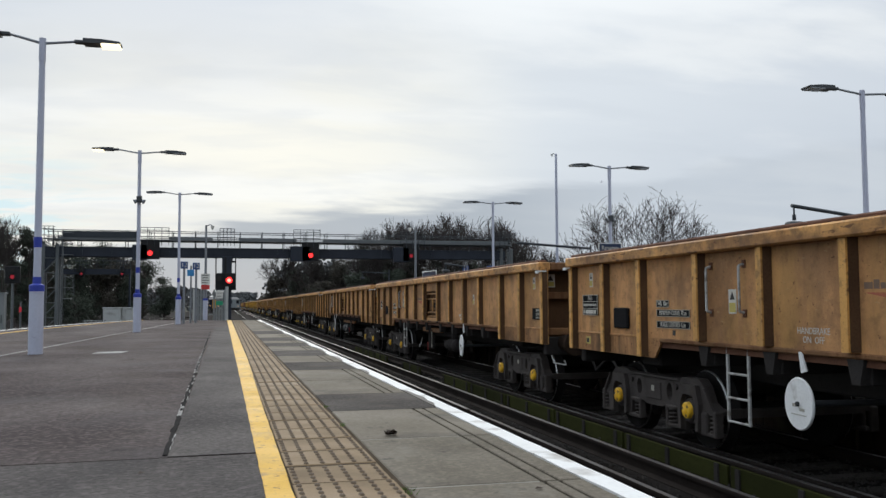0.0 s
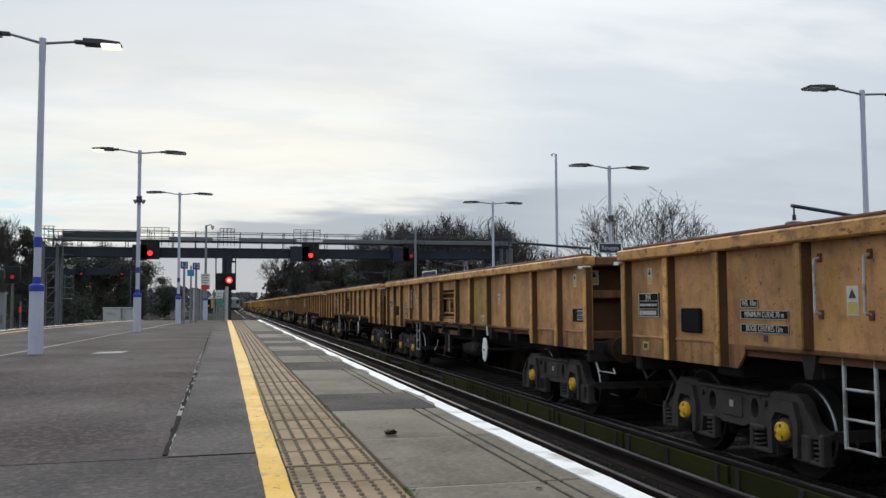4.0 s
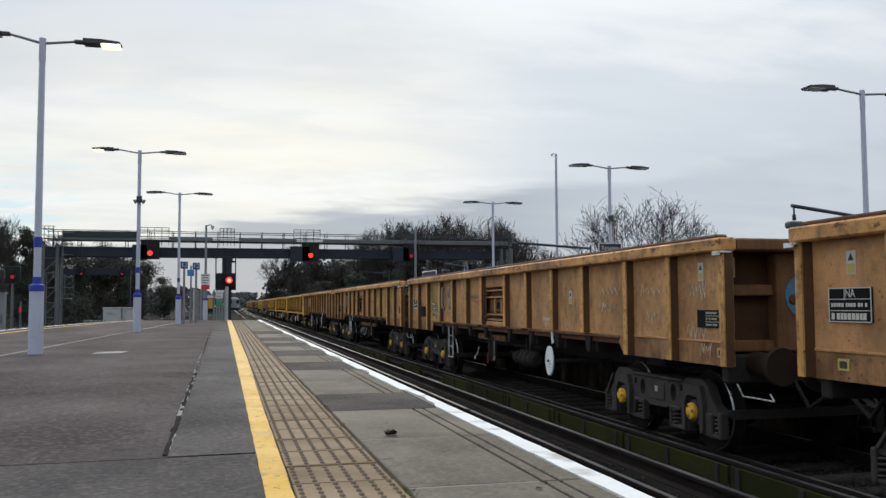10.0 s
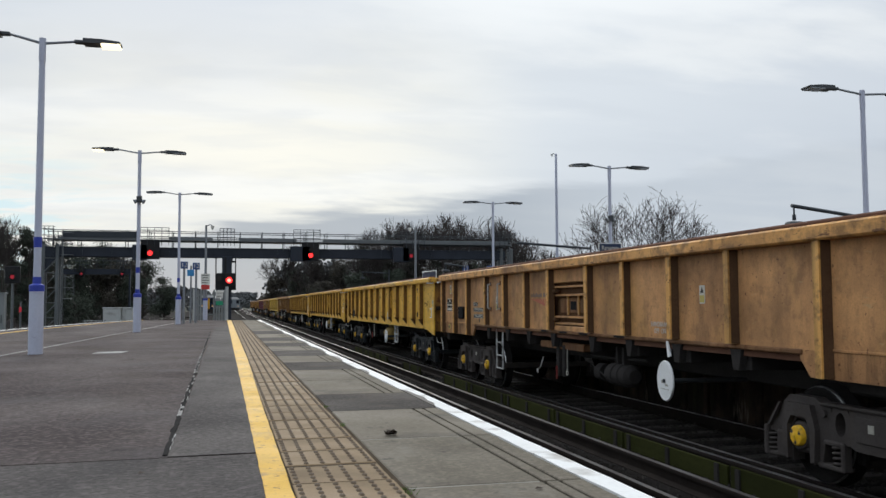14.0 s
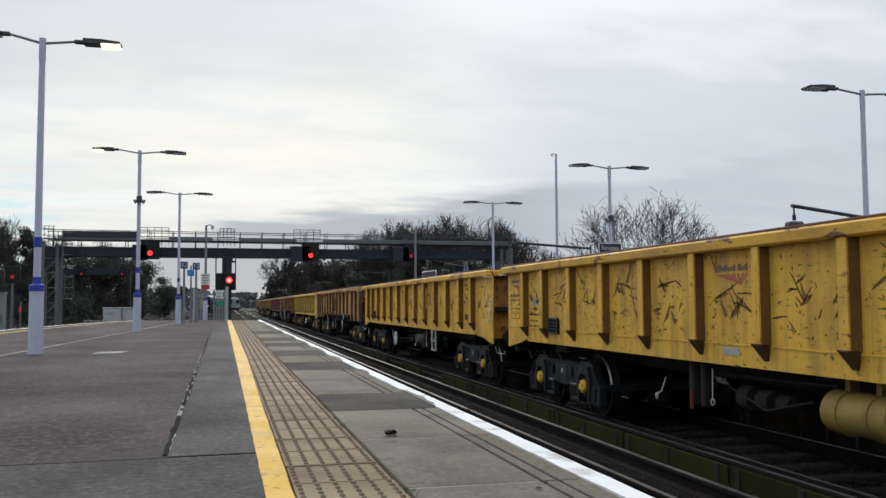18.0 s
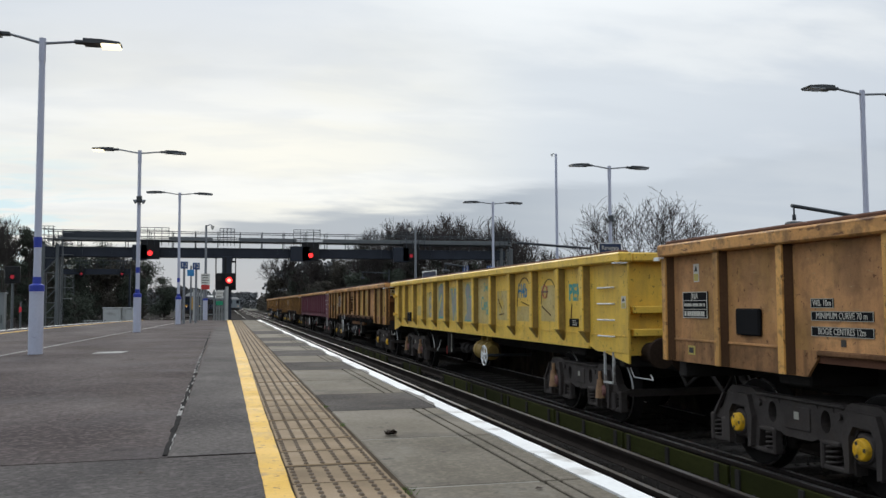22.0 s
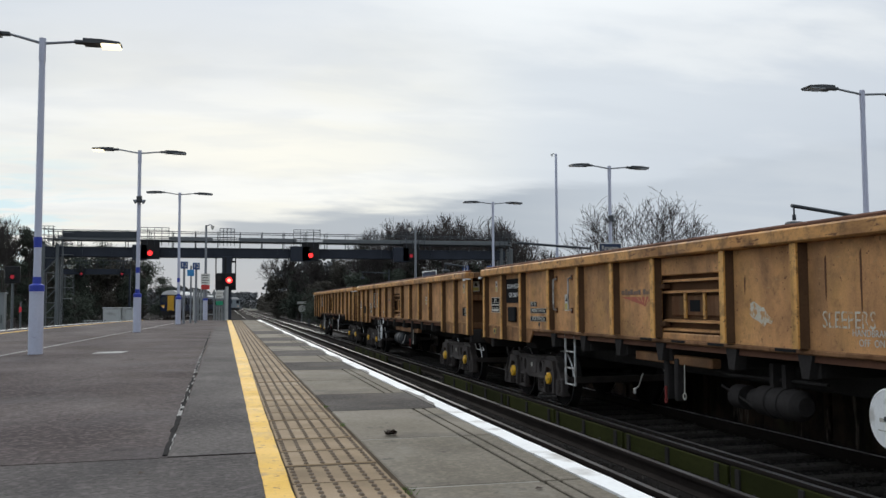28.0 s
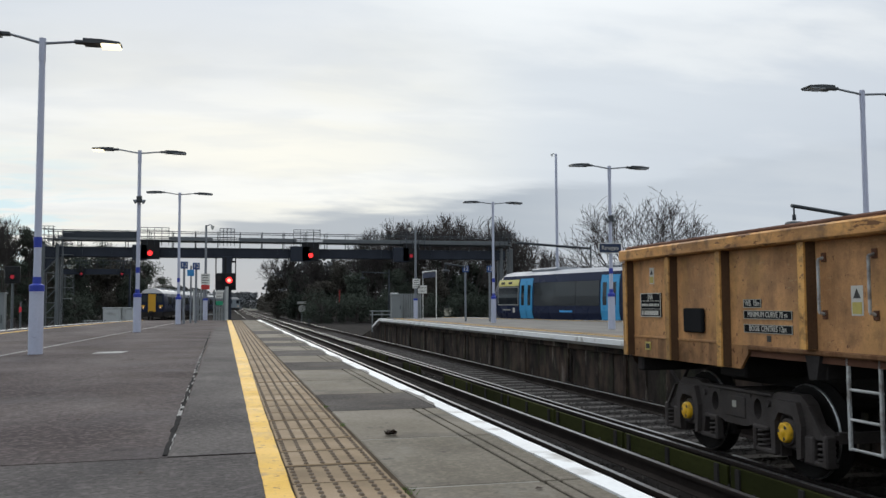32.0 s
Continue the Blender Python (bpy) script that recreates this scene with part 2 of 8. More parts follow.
M["white"] = material("chipped_white_paint", (0.80, 0.80, 0.79), (0.66, 0.66, 0.64), 0.5, grain=40, blot=5, amount=0.4, bump=0.05, dirt=(0.30, 0.27, 0.22), dirt_amount=0.55, dirt_scale=6, dirt_edge=(0.58, 0.72))
M["worn_white"] = material("worn_grey_white_paint", (0.50, 0.50, 0.48), (0.34, 0.33, 0.31), 0.6, grain=40, blot=5, amount=0.6, bump=0.05, dirt=(0.12, 0.09, 0.07), dirt_amount=0.7, dirt_scale=7, dirt_edge=(0.50, 0.64))
M["plate"] = plain("black_data_plate", (0.015, 0.015, 0.016), 0.85, spec=0.06)
M["print"] = plain("white_print", (0.60, 0.57, 0.50), 0.7)
M["dull_print"] = plain("faded_white_print", (0.42, 0.40, 0.34), 0.7)
M["blue_print"] = material("faded_blue_print", (0.155, 0.115, 0.105), (0.26, 0.155, 0.085), 0.7, blot=6, amount=0.9, bump=0.03)
M["red_print"] = material("faded_red_print", (0.44, 0.105, 0.072), (0.44, 0.15, 0.085), 0.7, blot=5, amount=0.9, bump=0.03, layers=(((0.50, 0.25, 0.09), 0.4, 9.0, 0.52, 0.66, ALL),))
M["label_yellow"] = plain("yellow_label", (0.52, 0.42, 0.12), 0.6)
M["ink"] = plain("dark_ink", (0.05, 0.045, 0.04), 0.6)
M["chalk"] = material("chalk_white_spray", (0.62, 0.58, 0.48), (0.52, 0.45, 0.33), 0.9, grain=60, blot=7, amount=0.9, bump=0.0, layers=(((0.50, 0.26, 0.10), 0.9, 16.0, 0.50, 0.57, ALL),))
M["teal"] = material("teal_spray", (0.075, 0.36, 0.34), (0.13, 0.34, 0.27), 0.8, blot=6, amount=0.8, bump=0, layers=(((0.42, 0.36, 0.15), 0.55, 9.0, 0.52, 0.64, (1, 1, 1)),))
M["silver"] = material("silver_grey_spray", (0.33, 0.33, 0.31), (0.25, 0.25, 0.23), 0.6, blot=3, amount=0.8, bump=0, layers=(((0.42, 0.34, 0.14), 0.5, 5.0, 0.54, 0.66, (1, 1, 1)),))
M["primer"] = material("patched_buff_paint", (0.60, 0.470, 0.200), (0.50, 0.36, 0.125), 0.7, blot=2.5, amount=0.9, bump=0.03, layers=(((0.60, 0.40, 0.06), 0.7, 3.0, 0.54, 0.64, (1, 1, 1)), ((0.14, 0.10, 0.06), 0.5, 14.0, 0.58, 0.64, (1, 1, 1))))
M["blue_spray"] = plain("blue_green_spray", (0.08, 0.22, 0.34), 0.8)
M["damper"] = material("stained_buff_damper", (0.40, 0.24, 0.12), (0.22, 0.12, 0.07), 0.6, blot=8, amount=0.8)
M["tank"] = material("grey_air_tank", (0.044, 0.046, 0.048), (0.028, 0.029, 0.031), 0.6, blot=3, amount=0.5)
M["red_handle"] = plain("red_valve_paint", (0.22, 0.03, 0.025), 0.6)
M["under_rust"] = material("dark_rusty_underframe", (0.046, 0.030, 0.021), (0.024, 0.016, 0.012), 0.9, grain=40, blot=3, amount=0.8, bump=0.2, spec=0.1)


# ---- mesh building ----
class Geo:
    """Collects vertices and faces, with a material slot and a smooth flag a face."""

    def __init__(self):
        self.v, self.f, self.m, self.s = [], [], [], []

    def add(self, verts, faces, mi=0, smooth=False):
        o = len(self.v)
        self.v.extend(verts)
        self.f.extend([tuple(i + o for i in f) for f in faces])
        self.m.extend([mi] * len(faces))
        self.s.extend([smooth] * len(faces))
        return self

    def box(self, x0, x1, y0, y1, z0, z1, mi=0, ch=0.0):
        x0, x1, y0, y1, z0, z1 = min(x0, x1), max(x0, x1), min(y0, y1), max(y0, y1), min(z0, z1), max(z0, z1)
        ch = min(ch, (x1 - x0) * 0.45, (y1 - y0) * 0.45, (z1 - z0) * 0.45)
        if ch <= 0:
            v = [(x, y, z) for x in (x0, x1) for y in (y0, y1) for z in (z0, z1)]
            return self.add(v, [(0, 1, 3, 2), (4, 6, 7, 5), (0, 4, 5, 1), (2, 3, 7, 6), (0, 2, 6, 4), (1, 5, 7, 3)], mi)
        lo, hi = (x0, y0, z0), (x1, y1, z1)
        v, idx = [], {}
        for i in range(8):
            s = ((i >> 2) & 1, (i >> 1) & 1, i & 1)
            for a in range(3):
                p = [(hi[k] - ch if s[k] else lo[k] + ch) for k in range(3)]
                p[a] = hi[a] if s[a] else lo[a]
                idx[s, a] = len(v)
                v.append(tuple(p))
        f = []
        cyc = ((0, 0), (0, 1), (1, 1), (1, 0))
        for a in range(3):
            b, c = (a + 1) % 3, (a + 2) % 3
            for e in (0, 1):
                q = []
                for u, w in cyc:
                    s = [0, 0, 0]
                    s[a], s[b], s[c] = e, u, w
                    q.append(idx[tuple(s), a])
                f.append(tuple(q if not e else q[::-1])[::-1])
            for u in (0, 1):
                for w in (0, 1):
                    s0, s1 = [0, 0, 0], [0, 0, 0]
                    s0[b] = s1[b] = u
                    s0[c] = s1[c] = w
                    s1[a] = 1
                    q = (idx[tuple(s0), b], idx[tuple(s1), b], idx[tuple(s1), c], idx[tuple(s0), c])
                    f.append(q if u != w else q[::-1])
        for i in range(8):
            s = ((i >> 2) & 1, (i >> 1) & 1, i & 1)
            q = (idx[s, 0], idx[s, 1], idx[s, 2])
            f.append(q if sum(s) % 2 else q[::-1])
        return self.add(v, f, mi)

    def prism(self, pts, axis, lo, hi, mi=0):
        """Polygon pts in the two other axes (in the order of x, y, z), drawn out along axis from lo to hi."""
        k = "xyz".index(axis)
        def put(p, h):
            q = list(p)
            q.insert(k, h)
            return tuple(q)
        n = len(pts)
        v = [put(p, lo) for p in pts] + [put(p, hi) for p in pts]
        f = [tuple(range(n)), tuple(range(2 * n - 1, n - 1, -1))]
        f += [(i, i + n, (i + 1) % n + n, (i + 1) % n) for i in range(n)]
        return self.add(v, f, mi)

    def cyl(self, p0, p1, r0, r1=None, n=12, mi=0, caps=True, smooth=True):
        r1 = r0 if r1 is None else r1
        p0, p1 = Vector(p0), Vector(p1)
        d = (p1 - p0).normalized()
        a = d.orthogonal().normalized()
        b = d.cross(a)
        ring = [(math.cos(2 * math.pi * i / n), math.sin(2 * math.pi * i / n)) for i in range(n)]
        v = [tuple(p0 + (a * c + b * s) * r0) for c, s in ring] + [tuple(p1 + (a * c + b * s) * r1) for c, s in ring]
        self.add(v, [(i, (i + 1) % n, (i + 1) % n + n, i + n) for i in range(n)], mi, smooth)
        if caps:
            self.add(v[:n], [tuple(range(n - 1, -1, -1))], mi)
            self.add(v[n:], [tuple(range(n))], mi)
        return self

    def tube(self, pts, r, n=6, mi=0):
        for p, q in zip(pts, pts[1:]):
            self.cyl(p, q, r, r, n, mi)
        return self

    def ring(self, c, axis, r, t, n=20, k=6, mi=0):
        """A torus round axis."""
        ax = {"x": 0, "y": 1, "z": 2}[axis]
        o = [i for i in range(3) if i != ax]
        v = []
        for i in range(n):
            a = 2 * math.pi * i / n
            for j in range(k):
                q = 2 * math.pi * j / k
                p = [0, 0, 0]
                p[o[0]] = c[o[0]] + (r + t * math.cos(q)) * math.cos(a)
                p[o[1]] = c[o[1]] + (r + t * math.cos(q)) * math.sin(a)
                p[ax] = c[ax] + t * math.sin(q)
                v.append(tuple(p))
        f = [(i * k + j, ((i + 1) % n) * k + j, ((i + 1) % n) * k + (j + 1) % k, i * k + (j + 1) % k) for i in range(n) for j in range(k)]
        return self.add(v, f, mi, True)

    def quad(self, a, b, c, d, mi=0):
        return self.add([a, b, c, d], [(0, 1, 2, 3)], mi)

    def mesh(self, name, mats, outward=True):
        me = bpy.data.meshes.new(name)
        me.from_pydata(self.v, [], self.f)
        for m in mats if isinstance(mats, (list, tuple)) else [mats]:
            me.materials.append(M[m])
        me.polygons.foreach_set("material_index", self.m)
        me.polygons.foreach_set("use_smooth", self.s)
        if outward:
            bm = bmesh.new()
            bm.from_mesh(me)
            bmesh.ops.recalc_face_normals(bm, faces=bm.faces)
            bm.to_mesh(me)
            bm.free()
        return me


def part(name, geo, mats, parent, label="", at=(0, 0, 0)):
    """One mesh object under a thing or a part. geo: a Geo or ready mesh data."""
    ob = new(name, geo.mesh(name, mats) if isinstance(geo, Geo) else geo)
    ob.parent, ob.location = parent, at
    if label:
        ob["label"] = label
    return ob


def thing(name, label, category, m=None, group="", kind="", geo=None, mats=None):
    """A top-level thing: an Empty at its base, or one mesh when geo is given."""
    ob = new(name, geo.mesh(name, mats) if geo else None)
    if m is not None:
        ob.matrix_basis = m
    return tagged(ob, label, category, group, kind)


def structure(name, geo, mats, label="", category=""):
    return tagged(new(name, geo.mesh(name, mats)), label, category, kind="structure")


def lettering(text, size, mat, parent, m, name="lettering", label="", width=None, offset=0.0):
    cu = bpy.data.curves.new(name, "FONT")
    cu.body, cu.size, cu.align_x, cu.align_y = text, size, "CENTER", "CENTER"
    cu.extrude, cu.offset, cu.resolution_u = 0.001, offset, 3
    cu.materials.append(M[mat])
    ob = new(name, cu)
    ob.parent, ob.matrix_basis = parent, m
    if label:
        ob["label"] = label
    return ob


def on_side(x, y, z, width=1.0):
    """The pose of writing on a wall that faces -X: read from that side, it runs towards -Y."""
    return Matrix.Translation((x, y, z)) @ Matrix(((0, 0, -1, 0), (-1, 0, 0, 0), (0, 1, 0, 0), (0, 0, 0, 1))) @ Matrix.Diagonal((width, 1, 1, 1))


def facing_near(x, y, z, width=1.0):
    """The pose of writing on a wall that faces -Y."""
    return Matrix.Translation((x, y, z)) @ Matrix.Rotation(math.pi / 2, 4, "X") @ Matrix.Diagonal((width, 1, 1, 1))

# ---- station materials ----
M["asphalt"] = material("damp_asphalt", (0.080, 0.063, 0.060), (0.050, 0.039, 0.038), 0.85, grain=48, blot=0.7, amount=0.8, bump=0.6, dirt=(0.090, 0.080, 0.078), dirt_amount=0.6, dirt_scale=1.2, spec=0.10, speck=0.5,
                        layers=(((0.060, 0.044, 0.036), 0.6, 0.9, 0.50, 0.66, (1, 0.35, 1)), ((0.030, 0.025, 0.024), 0.6, 5.0, 0.58, 0.70, (1, 1, 1)), ((0.034, 0.027, 0.025), 0.45, 26.0, 0.54, 0.64, (1, 1, 1)), ((0.15, 0.132, 0.125), 0.5, 34.0, 0.60, 0.68, (1, 1, 1))))
M["asphalt_new"] = material("smooth_grey_asphalt", (0.073, 0.064, 0.061), (0.049, 0.043, 0.041), 0.8, grain=55, blot=0.9, amount=0.7, bump=0.5, spec=0.10, speck=0.4,
                            layers=(((0.036, 0.033, 0.034), 0.6, 3.0, 0.52, 0.70, (1, 0.4, 1)), ((0.030, 0.026, 0.025), 0.4, 30.0, 0.55, 0.64, (1, 1, 1)), ((0.13, 0.12, 0.115), 0.6, 38.0, 0.61, 0.67, (1, 1, 1))))
M["patch"] = material("dark_asphalt_patch", (0.066, 0.057, 0.050), (0.044, 0.038, 0.034), 0.8, grain=80, blot=1.5, amount=0.7, bump=0.5, dirt=(0.095, 0.078, 0.062), dirt_amount=0.6, spec=0.12, speck=0.35)
M["coping"] = material("damp_concrete_slab", (0.166, 0.143, 0.110), (0.120, 0.103, 0.078), 0.8, grain=60, blot=1.8, amount=0.85, bump=0.2, dirt=(0.062, 0.054, 0.044), dirt_amount=0.75, dirt_scale=1.7, rand=0.35, spec=0.10, speck=0.2,
                       layers=(((0.20, 0.185, 0.155), 0.5, 3.0, 0.55, 0.68, (1, 0.5, 1)), ((0.045, 0.040, 0.035), 0.6, 6.0, 0.60, 0.68, (1, 1, 1))))
M["mortar"] = material("pale_joint_mortar", (0.27, 0.25, 0.21), (0.18, 0.165, 0.14), 0.8, grain=60, blot=4, amount=0.6, spec=0.1)
M["bitumen"] = material("matt_black_bitumen", (0.026, 0.024, 0.024), (0.014, 0.013, 0.013), 0.95, grain=60, blot=3, amount=0.6, spec=0.03)
M["tile_joint"] = material("brown_grout", (0.066, 0.047, 0.029), (0.042, 0.031, 0.020), 0.9, grain=60, blot=3, amount=0.6, spec=0.05)
M["blister"] = material("brown_blister", (0.098, 0.068, 0.042), (0.066, 0.046, 0.030), 0.75, grain=60, blot=5, amount=0.5, spec=0.15)
M["faint_line"] = material("faint_worn_line", (0.40, 0.385, 0.365), (0.22, 0.21, 0.195), 0.8, grain=30, blot=6, amount=0.8, spec=0.1)
M["p2_paving"] = material("pale_buff_paving", (0.165, 0.150, 0.130), (0.12, 0.11, 0.097), 0.7, grain=40, blot=1.0, amount=0.6, spec=0.2)
M["tactile"] = material("buff_tactile_paving", (0.245, 0.174, 0.102), (0.165, 0.116, 0.068), 0.7, grain=80, blot=3, amount=0.6, bump=0.15, dirt=(0.15, 0.110, 0.070), dirt_amount=0.65, dirt_scale=3, rand=0.25, spec=0.08)
M["joint"] = material("mossy_dark_joint", (0.030, 0.024, 0.017), (0.018, 0.015, 0.011), 0.95, spec=0.05, grain=60, blot=3, amount=0.6, bump=0.2)
M["line_yellow"] = material("worn_yellow_line", (0.70, 0.415, 0.058), (0.60, 0.345, 0.055), 0.6, grain=60, blot=2.0, amount=0.5, bump=0.15, dirt=(0.30, 0.20, 0.10), dirt_amount=0.6, dirt_scale=5, dirt_edge=(0.60, 0.70),
                            layers=(((0.36, 0.23, 0.07), 0.5, 3.0, 0.50, 0.64, (1, 0.6, 1)), ((0.16, 0.11, 0.06), 0.8, 22.0, 0.60, 0.64, (1, 1, 1))), spec=0.12)
M["line_white"] = material("worn_white_edge_paint", (0.83, 0.82, 0.79), (0.68, 0.66, 0.62), 0.55, grain=50, blot=2.5, amount=0.4, bump=0.1, dirt=(0.26, 0.22, 0.17), dirt_amount=0.6, dirt_scale=4, dirt_edge=(0.56, 0.70), spec=0.12)
M["ballast"] = material("oily_dark_ballast", (0.030, 0.027, 0.025), (0.017, 0.015, 0.014), 0.95, grain=22, blot=1.5, amount=0.9, bump=0.8, spec=0.02)
M["stone"] = material("grey_ballast_stone", (0.046, 0.042, 0.039), (0.024, 0.022, 0.020), 0.9, spec=0.15, grain=20, blot=6, amount=0.7, bump=0.3, rand=0.4)
M["earth"] = material("damp_brown_verge", (0.060, 0.055, 0.035), (0.035, 0.040, 0.020), 0.95, grain=8, blot=0.15, amount=0.8, bump=0.5, coords="Generated")
M["sleeper"] = material("stained_concrete_sleeper", (0.058, 0.051, 0.046), (0.030, 0.026, 0.023), 0.9, grain=30, blot=3, amount=0.7, bump=0.2, rand=0.3)
M["rail"] = material("brown_rail_web", (0.026, 0.021, 0.018), (0.016, 0.013, 0.012), 0.9, 0.0, spec=0.03, grain=30, blot=2, amount=0.5)
M["railhead"] = plain("worn_rail_head", (0.26, 0.255, 0.25), 0.37, 0.9)
M["board"] = material("mossy_guard_board", (0.034, 0.037, 0.011), (0.011, 0.012, 0.006), 0.95, spec=0.03, grain=25, blot=2, amount=0.6, bump=0.2, stretch=(1, 0.3, 1), rand=0.4)
M["brick_wall"] = material("soot_black_platform_wall", (0.030, 0.023, 0.019), (0.014, 0.012, 0.011), 0.9, grain=14, blot=1.2, amount=0.85, bump=0.4, spec=0.12,
                           layers=(((0.085, 0.058, 0.043), 0.75, 1.6, 0.44, 0.62, (1, 1, 0.7)), ((0.050, 0.052, 0.030), 0.5, 2.4, 0.52, 0.64, (1, 1, 0.5)), ((0.20, 0.17, 0.145), 0.7, 4.0, 0.60, 0.66, (1, 1, 0.16)), ((0.010, 0.009, 0.008), 0.7, 3.5, 0.54, 0.68, (1, 1, 0.2))))
M["pole"] = material("lilac_grey_lamp_post", (0.46, 0.48, 0.58), (0.40, 0.42, 0.51), 0.45, grain=30, blot=2, amount=0.35, bump=0.04)
M["pole_dark"] = plain("galvanised_grey_pole", (0.20, 0.215, 0.235), 0.45, 0.3)
M["collar"] = plain("royal_blue_collar", (0.035, 0.055, 0.33), 0.45)
M["fitting"] = plain("dark_grey_lamp_housing", (0.055, 0.06, 0.066), 0.5)
M["lens_off"] = plain("unlit_lamp_lens", (0.30, 0.32, 0.33), 0.25)
M["lens_on"] = glowing("lit_lamp_lens", (1.0, 0.84, 0.52), 1.7)
M["signal_red"] = glowing("red_signal_aspect", (1.0, 0.03, 0.03), 2.2)
M["signal_core"] = glowing("red_signal_core", (1.0, 0.12, 0.09), 6.0)
M["signal_dim"] = glowing("dim_red_aspect", (0.42, 0.02, 0.035), 0.42)
M["navy"] = material("navy_gantry_steel", (0.022, 0.028, 0.042), (0.014, 0.018, 0.026), 0.5, grain=20, blot=0.8, amount=0.5, bump=0.05)
M["galv"] = material("galvanised_walkway_steel", (0.15, 0.16, 0.165), (0.10, 0.11, 0.115), 0.5, 0.4, grain=20, blot=1, amount=0.5)
M["dark_rail"] = plain("dark_handrail_steel", (0.035, 0.042, 0.05), 0.5)
M["black"] = plain("matt_black_signal_casing", (0.012, 0.012, 0.013), 0.6)
M["cabinet"] = material("pale_grey_cabinet", (0.42, 0.43, 0.42), (0.33, 0.34, 0.33), 0.5, grain=20, blot=1.5, amount=0.4, dirt=(0.14, 0.13, 0.11), dirt_amount=0.5, dirt_scale=2)
M["fence"] = plain("grey_palisade_steel", (0.21, 0.225, 0.225), 0.5, 0.2, rand=0.2)
M["sign_white"] = plain("white_sign_face", (0.62, 0.62, 0.58), 0.5)
M["sign_blue"] = plain("bright_blue_sign", (0.06, 0.30, 0.62), 0.5)
M["sign_navy"] = plain("navy_sign_face", (0.022, 0.035, 0.075), 0.4)
M["marker_blue"] = plain("blue_marker_face", (0.030, 0.075, 0.21), 0.5)
M["sign_red"] = plain("red_sign_face", (0.50, 0.05, 0.045), 0.5)
M["sign_green"] = plain("green_sign_face", (0.03, 0.30, 0.16), 0.5)
M["leaf_brown"] = plain("dead_brown_leaf", (0.045, 0.030, 0.020), 0.8)
M["weed"] = plain("green_weed", (0.10, 0.17, 0.035), 0.7)

# ---- ground, tracks, platforms ----
EDGE = 1.56
g = Geo()
g.box(-900, 900, -300, 2600, -2.6, -1.42)
structure("ground", g, ["earth"], "damp brown railway land")
g = Geo()
for x0, x1, y0, y1 in ((1.9, 7.9, -40, 420), (-40.0, -7.2, -40, 260)):
    nx, ny = 7, 60
    vs = []
    for j in range(ny + 1):
        for i in range(nx + 1):
            x, y = x0 + (x1 - x0) * i / nx, y0 + (y1 - y0) * (j / ny) ** 1.6
            vs.append((x, y, -1.17 + 0.03 * noise.noise((x * 1.3, y * 0.6, 0))))
    g.add(vs, [(j * (nx + 1) + i, j * (nx + 1) + i + 1, (j + 1) * (nx + 1) + i + 1, (j + 1) * (nx + 1) + i) for j in range(ny) for i in range(nx)])
g.box(-7.2, 1.9, 47, 420, -1.40, -1.18).box(7.9, 34, 49, 300, -1.40, -1.18).box(8.1, 60, -40, 49, -1.40, -1.2)
structure("trackbed", g, ["ballast"], "oily dark stone ballast")


def rail_profile(head_z):
    z = head_z
    return [(-0.07, z - 0.159), (0.07, z - 0.159), (0.07, z - 0.148), (0.012, z - 0.125), (0.012, z - 0.045), (0.035, z - 0.036), (0.035, z - 0.006), (0.028, z), (-0.028, z), (-0.035, z - 0.006), (-0.035, z - 0.036), (-0.012, z - 0.045), (-0.012, z - 0.125), (-0.07, z - 0.148)]


def rail_line(x, y0, y1, head_z, dx=0.0, name="rail"):
    """One rail on a straight line; dx: sideways run over its length."""
    g = Geo()
    prof = rail_profile(head_z)
    n = len(prof)
    v = [(x + p, y0, z) for p, z in prof] + [(x + dx + p, y1, z) for p, z in prof]
    for i in range(n):
        j = (i + 1) % n
        g.add([v[i], v[j], v[j + n], v[i + n]], [(0, 1, 2, 3)], 1 if i == 7 else 0)
    g.add(v[:n], [tuple(range(n))]).add(v[n:], [tuple(range(n))])
    return structure(name, g, ["rail", "railhead"], "steel running rail with a polished head" if name == "rail" else "steel conductor rail on insulators", "rail")


SLEEPERS = []


def track(x, y0, y1, head_z, dx=0.0, count=90):
    for s in (-0.7525, 0.7525):
        rail_line(x + s, y0, y1, head_z, dx)
    bed = tagged(new("sleeper_row"), "stained concrete sleepers bedded in ballast", "sleepers", kind="structure")
    SLEEPERS.append((bed, x, y0, y1, head_z - 0.16, dx, count))


track(2.97, -25, 420, -0.93)
track(6.30, -25, 420, -0.98)
rail_line(4.17, -25, 300, -0.85, name="conductor_rail")
rail_line(5.10, -25, 300, -0.90, name="conductor_rail")
track(-8.3, -25, 60, -0.95, 0.6, 30)
track(-19.5, 10, 132, -0.98, 13.5, 60)


def platform(name, outline, z, base, mat, label):
    g = Geo()
    g.prism([(x, y) for x, y in outline], "z", base, z)
    return structure(name, g, [mat], label, "platform")


platform("platform_1", [(EDGE - 0.10, -40), (EDGE - 0.10, 43.2), (0.9, 43.6), (-4.5, 45.8), (-6.0, 37.4), (-6.75, 29.5), (-7.6, 8), (-8.0, -40)], -0.055, -1.5, "asphalt", "damp worn asphalt platform")
g = Geo()                                        # ramps down at the platform ends
g.add([(EDGE - 0.1, 43.2, -0.055), (-4.5, 45.8, -0.055), (-3.6, 54, -1.15), (1.2, 52, -1.15), (EDGE - 0.1, 43.2, -1.4), (-4.5, 45.8, -1.4), (-3.6, 54, -1.4), (1.2, 52, -1.4)], [(0, 1, 2, 3), (0, 3, 7, 4), (1, 5, 6, 2), (3, 2, 6, 7)])
